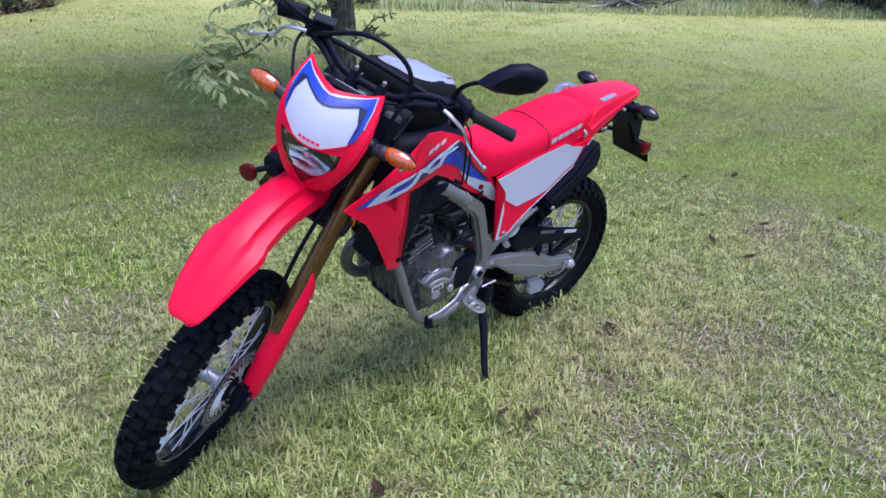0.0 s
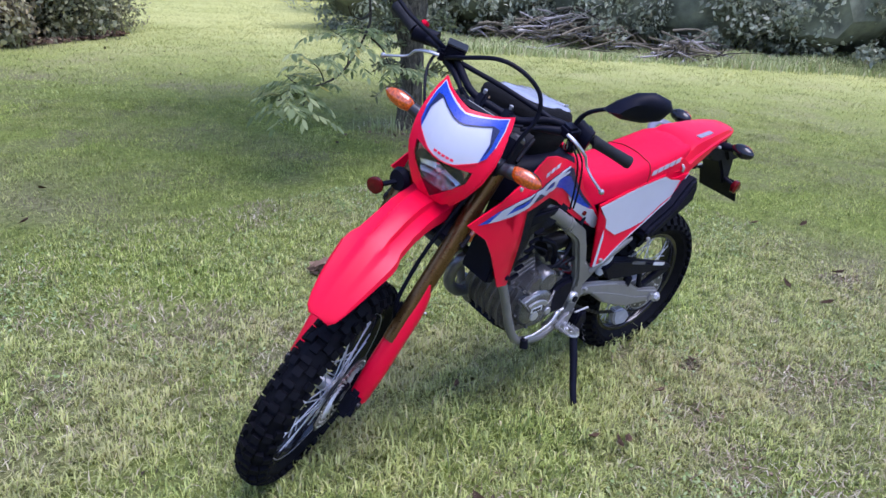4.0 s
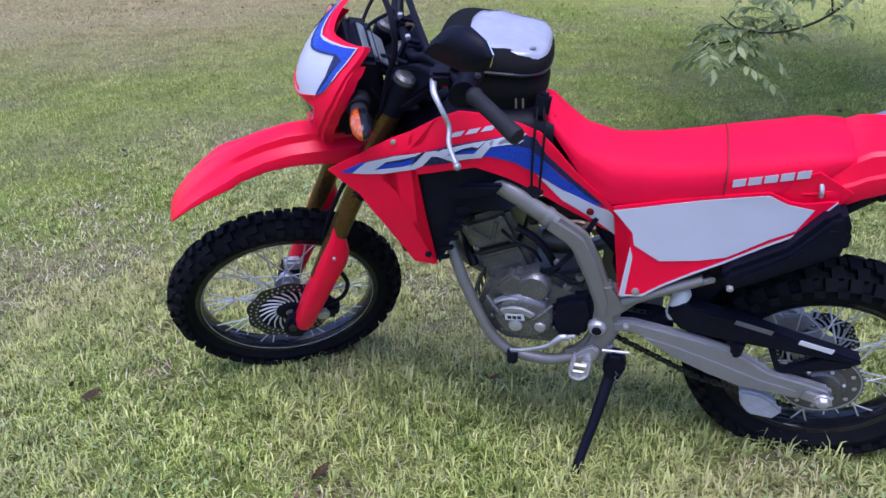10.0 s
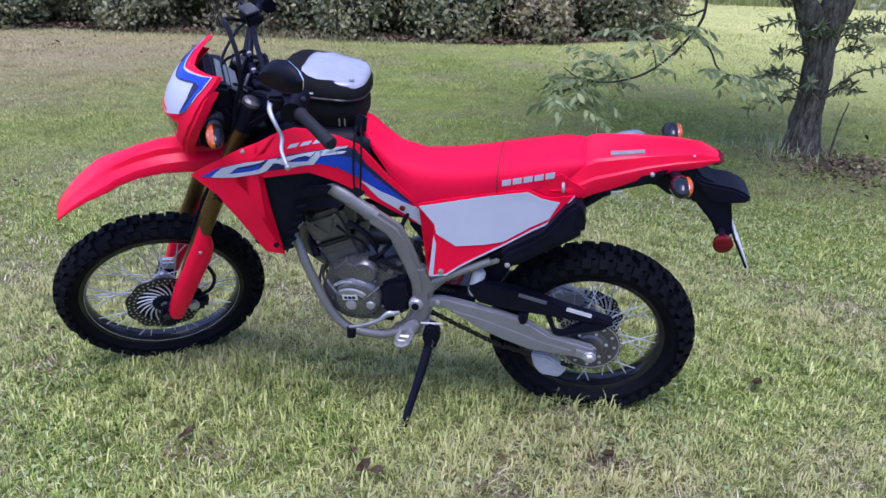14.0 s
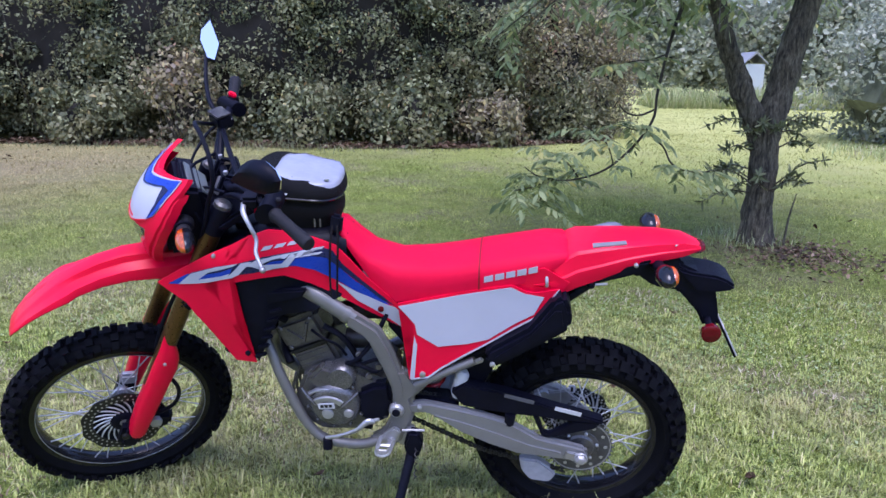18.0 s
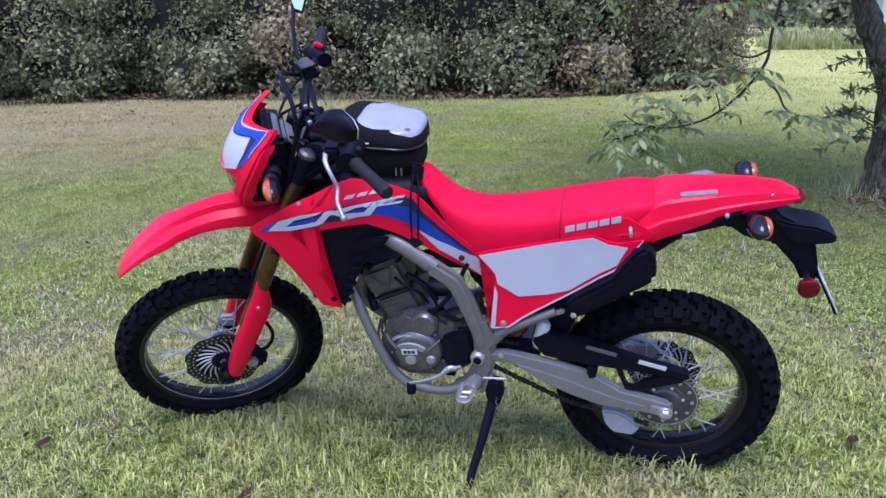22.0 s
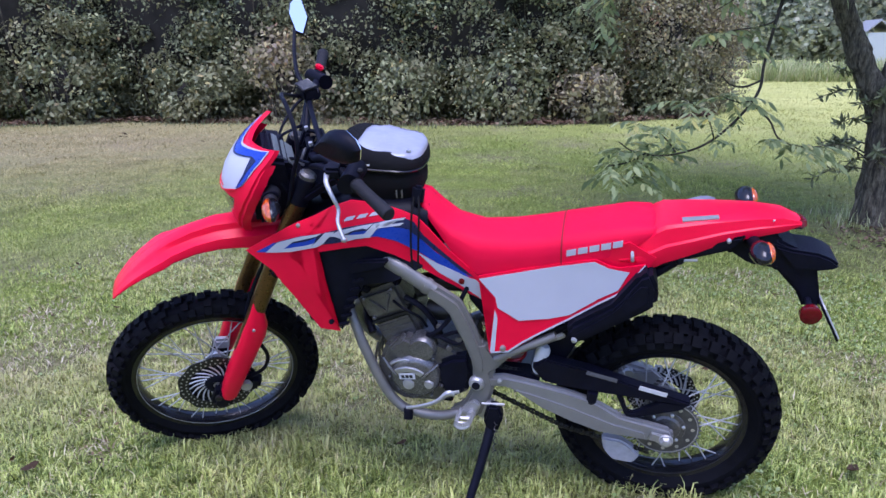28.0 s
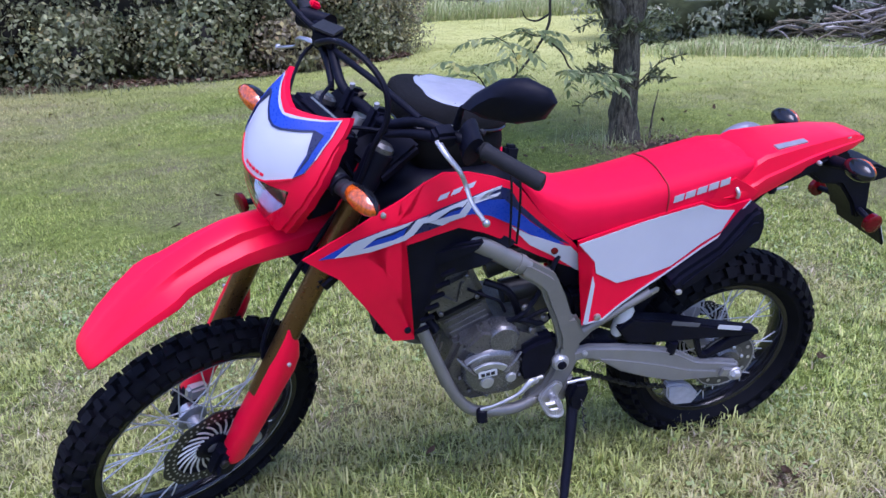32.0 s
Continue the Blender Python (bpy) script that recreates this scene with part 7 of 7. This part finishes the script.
b("radiator", box(-1.0, 0.10, 0.77, 0.035, 0.14, 0.26, 0.006, (0, 14, 0)), ENGINE_DK, "radiator behind the shroud")
b("radiator", box(-1.0, -0.10, 0.77, 0.035, 0.12, 0.24, 0.006, (0, 14, 0)), BLACK)
b("water_hose", tube([(-0.97, 0.05, 0.66), (-0.93, 0.02, 0.62), (-0.90, -0.05, 0.61), (-0.875, -0.085, 0.58)], 0.013, 10, 5), BLACK)
b("fuel_tank", prism([(-0.98, 0.93), (-0.70, 0.95), (-0.64, 0.86), (-0.72, 0.82), (-0.88, 0.86)], -0.085, 0.085, 0.02), BLACK, "black inner tank")
b("airbox", prism([(-0.60, 0.85), (-0.25, 0.88), (-0.22, 0.80), (-0.36, 0.69), (-0.52, 0.64), (-0.58, 0.72)], -0.075, 0.075, 0.014), BLACK, "black airbox")
b("battery_cover", prism([(-0.53, 0.645), (-0.42, 0.665), (-0.40, 0.60), (-0.50, 0.55)], -0.09, 0.0, 0.01), BLACK)
b("shock_spring", tube([(-0.475 + 0.028 * math.cos(k * 0.9) + 0.0022 * k, 0.028 * math.sin(k * 0.9), 0.42 + 0.0046 * k) for k in range(46)], 0.0055, 6, 2), SPRING, "red shock spring")
b("shock_body", tube([(-0.475, 0, 0.40), (-0.37, 0, 0.64)], 0.016, 12, 1), STEEL)
b("shock_reservoir", tube([(-0.372, -0.085, 0.485), (-0.368, -0.085, 0.50), (-0.352, -0.088, 0.572), (-0.348, -0.088, 0.583)], [0.012, 0.020, 0.021, 0.013], 16, 1), PAPER, "white shock reservoir")
b("bash_bar", prism([(-0.86, 0.385), (-0.79, 0.335), (-0.64, 0.325), (-0.64, 0.34), (-0.78, 0.352), (-0.85, 0.40)], -0.07, 0.07, 0.004), BLACK)

# ---- swingarm, chain and rear wheel ----
ARM_SIDE = [(-0.525, 0.478), (-0.462, 0.486), (-0.369, 0.470), (-0.285, 0.452), (-0.203, 0.427), (-0.15, 0.395), (-0.119, 0.376), (-0.02, 0.354), (0.024, 0.342), (0.034, 0.322), (0.030, 0.298), (0.017, 0.288), (-0.049, 0.296), (-0.182, 0.309), (-0.267, 0.339), (-0.353, 0.377), (-0.42, 0.425), (-0.455, 0.446), (-0.525, 0.44)]
ARM_ALLOY = mat("swingarm_alloy", (0.27, 0.27, 0.275), 0.34, 0.45, var=0.10, scale=14, dust=0.10)
arm = b("swingarm", prism(ARM_SIDE, -0.126, -0.098, 0.010), ARM_ALLOY, "silver-grey swingarm")
b("arm_side", prism(ARM_SIDE, 0.098, 0.126, 0.010), FRAME, "", arm)
b("arm_bridge", box(-0.42, 0, 0.43, 0.06, 0.2, 0.05, 0.01), FRAME, "", arm)
b("arm_web", prism([(-0.44, 0.448), (-0.36, 0.428), (-0.25, 0.392), (-0.14, 0.350), (-0.05, 0.330), (-0.045, 0.303), (-0.182, 0.316), (-0.267, 0.346), (-0.353, 0.385), (-0.42, 0.432)], -0.1295, -0.122, 0.003), ARM_ALLOY, "", arm)
b("arm_bolt", bolt((-0.478, -0.126, 0.470), 0.008, 0.006), STEEL, "", arm)
b("arm_mount", tube([(-0.21, -0.112, 0.415), (-0.205, -0.112, 0.452)], 0.016, 12, 1), BLACK, "", arm)
b("axle_block", box(-0.006, -0.130, 0.316, 0.062, 0.010, 0.030, 0.003, (0, 14, 0)), ALU, "", arm)
b("axle_nut", lathe([(0.008, -0.018), (0.013, -0.016), (0.016, -0.008), (0.02, 0.0)], 6, m=pose(0.010, -0.132, 0.312)), STEEL, "", arm)
b("axle_washer", lathe([(0.02, -0.003), (0.022, 0.0), (0.022, 0.004)], 18, m=pose(0.010, -0.135, 0.312)), STEEL, "", arm)
b("chain_slider", prism([(-0.56, 0.485), (-0.40, 0.482), (-0.36, 0.462), (-0.50, 0.468)], -0.10, -0.04, 0.003), BLACK, "", arm)
GUIDE_GREY = mat("pale_grey_plastic", (0.38, 0.38, 0.42), 0.5, var=0.15, scale=40, dust=0.2)
b("chain_guide", prism([(-0.174, 0.262), (-0.114, 0.257), (-0.080, 0.232), (-0.056, 0.205), (-0.075, 0.171), (-0.136, 0.176), (-0.164, 0.211)], -0.092, -0.060, 0.006), GUIDE_GREY, "white plastic chain guide", arm)
cg = b("chain_guard", prism([(-0.385, 0.525), (-0.345, 0.555), (-0.312, 0.546), (-0.222, 0.529), (-0.076, 0.483), (0.071, 0.443), (0.068, 0.430), (-0.018, 0.437), (-0.125, 0.447), (-0.187, 0.452), (-0.287, 0.462), (-0.35, 0.475)], -0.118, -0.075, 0.005), BLACK, "black chain guard")
b("guard_strut", prism([(-0.140, 0.452), (-0.122, 0.448), (-0.104, 0.394), (-0.088, 0.388), (-0.012, 0.438), (0.062, 0.436), (0.048, 0.414), (-0.086, 0.370), (-0.109, 0.374)], -0.116, -0.098, 0.003), BLACK, "", cg)
b("guard_sticker", box(-0.037, -0.1195, 0.4765, 0.080, 0.0015, 0.014, 0.0, (0, 13.5, 0)), PAPER, "small white warning sticker", cg)
b("guard_sticker", box(-0.182, -0.1195, 0.513, 0.090, 0.0015, 0.013, 0.0, (0, 13.5, 0)), mat("grey_sticker", (0.10, 0.10, 0.11), 0.5), "", cg)
b("inner_fender", prism([(-0.40, 0.70), (-0.30, 0.70), (-0.25, 0.60), (-0.30, 0.50), (-0.37, 0.52)], -0.07, 0.07, 0.01), BLACK, "black inner mudguard")
RC = Vector((0.010, 0, 0.316))
runs = [(Vector((-0.585, -0.078, 0.503)), Vector((0.012, -0.078, 0.410))), (Vector((-0.585, -0.078, 0.428)), Vector((-0.29, -0.078, 0.280))), (Vector((-0.29, -0.078, 0.280)), Vector((-0.03, -0.078, 0.214)))]
chain = None
for p, q in runs:
    bm = bmesh.new()
    d = q - p
    n = int(d.length / 0.0159)
    ang = math.degrees(math.atan2(-d.z, d.x))
    for k in range(n):
        c = p + d * (k + 0.5) / n
        for dy in ((-0.0065, 0.0065) if k % 2 else (-0.0040, 0.0040)):
            lk = blob((c.x, c.y + dy, c.z), (0.0098, 0.0012, 0.0062), m=pose(0, 0, 0, 0, ang, 0), u=8, v=4)
            me = bpy.data.meshes.new("link")
            lk.to_mesh(me)
            lk.free()
            bm.from_mesh(me)
            bpy.data.meshes.remove(me)
        tube([c + Vector((0, -0.007, 0)), c + Vector((0, 0.007, 0))], 0.0042, 6, 1, bm=bm)
    if chain is None:
        chain = b("chain", bm, ENGINE_DK, "dark drive chain")
    else:
        b("chain_run", bm, ENGINE_DK, "", chain)
rear = part("rear_wheel", lathe([(0.014, -0.09), (0.026, -0.088), (0.03, -0.06), (0.060, -0.055), (0.060, -0.045), (0.036, -0.040), (0.034, 0.04), (0.055, 0.045), (0.055, 0.055), (0.03, 0.06), (0.026, 0.09), (0.014, 0.09)], 32), ALU, bike, "spoked wheel with a silver hub", Matrix.Translation(RC))
part("tyre", tyre_mesh(0.335, 0.118, 0.238, 0.016), RUBBER, rear, "black knobbly tyre", sharp=30)
tread_blocks(rear, 0.335, 0.118, 0.238, 0.016, [(0.0, 0.017, 0.031, 0.0, 2), (0.0, 0.010, 0.018, 0.5, 2), (0.46, 0.013, 0.031, 0.25, 2), (0.92, 0.013, 0.033, 0.0, 2), (1.28, 0.008, 0.031, 0.5, 2)], 74)
rim_ob = part("rim", rim_mesh(0.236, 0.066), BLACK_GLOSS, rear, "glossy black rim")
# Same lip-highlight ring at the rear, kept dark so that it stays faint.
part("rim_glint_ring", lathe([(0.2225, -0.0345), (0.2245, -0.0355), (0.2245, -0.0335)], 64, True), ENGINE_DK, rim_ob)
spokes(rear, 0.222, 0.056, 0.048, 32)
bm = lathe([(0.052, -0.080), (0.098, -0.080), (0.098, -0.075), (0.052, -0.075)], 60, True)
for k in range(42):
    a = 2 * math.pi * k / 42
    tube([(0.096 * math.cos(a), -0.0775, 0.096 * math.sin(a)), (0.1045 * math.cos(a), -0.0775, 0.1045 * math.sin(a))], [0.0045, 0.0022], 6, 1, 0.6, bm=bm)
DARKSTEEL = mat("dark_steel", (0.11, 0.11, 0.115), 0.38, 0.6, var=0.25, scale=40)
sp_ring = part("sprocket", bm, DARKSTEEL, rear, "dark steel rear sprocket")
part("hub_plate", lathe([(0.026, -0.090), (0.040, -0.089), (0.046, -0.083), (0.058, -0.082), (0.060, -0.079)], 40), ENGINE, rear)
part("sprocket_edge", lathe([(0.0925, -0.0815), (0.0955, -0.0815), (0.0955, -0.0795), (0.0925, -0.0795)], 60, True), STEEL, sp_ring)
# Chrome dots in place of the sprocket's bright holes.
for k in range(12):
    a = 2 * math.pi * k / 12
    part("sprocket_hole_dot", lathe([(0.0025, -0.0012), (0.0056, -0.0010), (0.0058, 0.001)], 12, m=pose(0.079 * math.cos(a), -0.0803, 0.079 * math.sin(a))), CHROME, sp_ring)
for k in range(6):
    a = 2 * math.pi * k / 6 + 0.2
    part("sprocket_bolt", bolt((0.053 * math.cos(a), -0.083, 0.053 * math.sin(a)), 0.0055, 0.005), CHROME, rear)
brake_disc(rear, 0.066, 0.108, 0.07, -1)
rcal = b("rear_caliper", bevelled(box(-0.075, 0.085, 0.395, 0.105, 0.045, 0.055, 0.010, (0, 15, 0)), 0), ALU, "silver rear brake caliper")
b("caliper_boss", tube([(-0.10, 0.06, 0.405), (-0.10, 0.045, 0.405)], 0.017, 14, 1), STEEL, "", rcal)
b("caliper_bracket", prism([(-0.15, 0.37), (-0.13, 0.40), (-0.02, 0.425), (0.0, 0.40), (-0.04, 0.345), (-0.10, 0.35)], 0.055, 0.068, 0.004), ALU, "", rcal)
b("pad_pin", tube([(-0.055, 0.05, 0.43), (-0.02, 0.05, 0.435)], 0.004, 8, 1), CHROME, "", rcal)
b("caliper_tag", box(-0.012, 0.056, 0.430, 0.022, 0.004, 0.030, 0.002), PAPER, "", rcal)
b("tag_mark", box(-0.012, 0.0535, 0.430, 0.007, 0.002, 0.018, 0.0), ENGINE_DK, "", rcal)
b("rear_hose", tube([(-0.07, 0.10, 0.44), (-0.12, 0.12, 0.48), (-0.25, 0.125, 0.47), (-0.42, 0.11, 0.46)], 0.005, 7, 4), BLACK)

# ---- tank bag, resting on the tank ----
BAGM = bike.matrix_world @ pose(-0.824, 0.036, 1.020, -9, -1, 3) @ Matrix.Diagonal((0.96, 0.96, 0.96, 1.0))
bag = tagged(new("tank_bag"), "black nylon tank bag with a clear map pocket", "bag")
bag.matrix_world = BAGM


def bag_ring(z, kx, ky, cx=0.0):
    """A rounded outline of the bag at height z; the bag slumps to its left and rear."""
    pts = []
    for j in range(32):
        a = 2 * math.pi * j / 32
        ca, sa = math.cos(a), math.sin(a)
        u, w = cx + math.copysign(abs(ca) ** 0.62, ca) * 0.128 * kx, math.copysign(abs(sa) ** 0.62, sa) * 0.125 * ky
        sag = max(0.0, z) / 0.15
        pts.append(Vector((u, w, z + sag * (-0.20 * u + 0.17 * w) + 0.0025 * noise.noise(Vector((u * 18, w * 18, z * 25))))))
    return pts


body = part("bag_body", loft([bag_ring(-0.030, 0.78, 0.74), bag_ring(0.0, 0.88, 0.84), bag_ring(0.012, 0.93, 0.88), bag_ring(0.035, 0.95, 0.93), bag_ring(0.060, 0.94, 0.94), bag_ring(0.076, 0.90, 0.90)]), FABRIC, bag, "", sharp=60)
part("bag_lid", loft([bag_ring(z, kx, ky, -0.004) for z, kx, ky in ((0.074, 0.92, 0.92), (0.084, 1.01, 1.01), (0.100, 1.05, 1.04), (0.122, 1.04, 1.03), (0.138, 0.97, 0.97), (0.146, 0.86, 0.86), (0.148, 0.4, 0.4))]), FABRIC, bag, "bulging black lid", sharp=60)
part("zip", tube([p + Vector((0, 0, 0.002)) for p in bag_ring(0.086, 1.02, 1.02, -0.004)] + [bag_ring(0.088, 1.02, 1.02, -0.004)[0]], 0.004, 6, 1), BLACK_GLOSS, bag, "black zip")
pocket = loft([bag_ring(z, kx, ky, 0.026) for z, kx, ky in ((0.130, 0.78, 0.92), (0.141, 0.77, 0.90), (0.1480, 0.73, 0.85), (0.1505, 0.66, 0.72), (0.1520, 0.5, 0.5), (0.1530, 0.2, 0.2))])
for v in pocket.verts:
    v.co.z += 0.005 * noise.noise(v.co * 24) + 0.0025 * noise.noise(v.co * 60)
part("map_pocket", pocket, MAPFILM, bag, "clear silvery map pocket", sharp=60)
part("snap_button", lathe([(0.004, -0.004), (0.008, -0.002), (0.008, 0.002)], 14, m=pose(0.092, -0.082, 0.122, 82, 0, 0)), CHROME, bag)
part("red_tab", box(-0.122, -0.055, 0.132, 0.006, 0.022, 0.014, 0.001, (0, 0, 12)), RED, bag, "small red tab")
part("maker_bar", box(-0.03, -0.1345, 0.092, 0.036, 0.001, 0.005, 0.0), PAPER, bag)
for k, dx in enumerate((0.058, 0.074)):
    part("zip_pull", box(dx, -0.122, 0.004, 0.005, 0.003, 0.024, 0.001), ENGINE, bag)
part("strap_buckle", bevelled(box(0.118, -0.105, -0.002, 0.035, 0.03, 0.055, 0.008, (0, 10, 0)), 0), BLACK, bag, "black strap buckle")
for dx in (0.0, 0.022):
    part("strap", tube([(0.108 + dx * 0.6, -0.118, -0.005), (0.105 + dx, -0.150, -0.05), (0.100 + dx, -0.158, -0.13), (0.098 + dx * 0.8, -0.152, -0.21)], 0.0032, 6, 4), FABRIC, bag, "thin black strap")
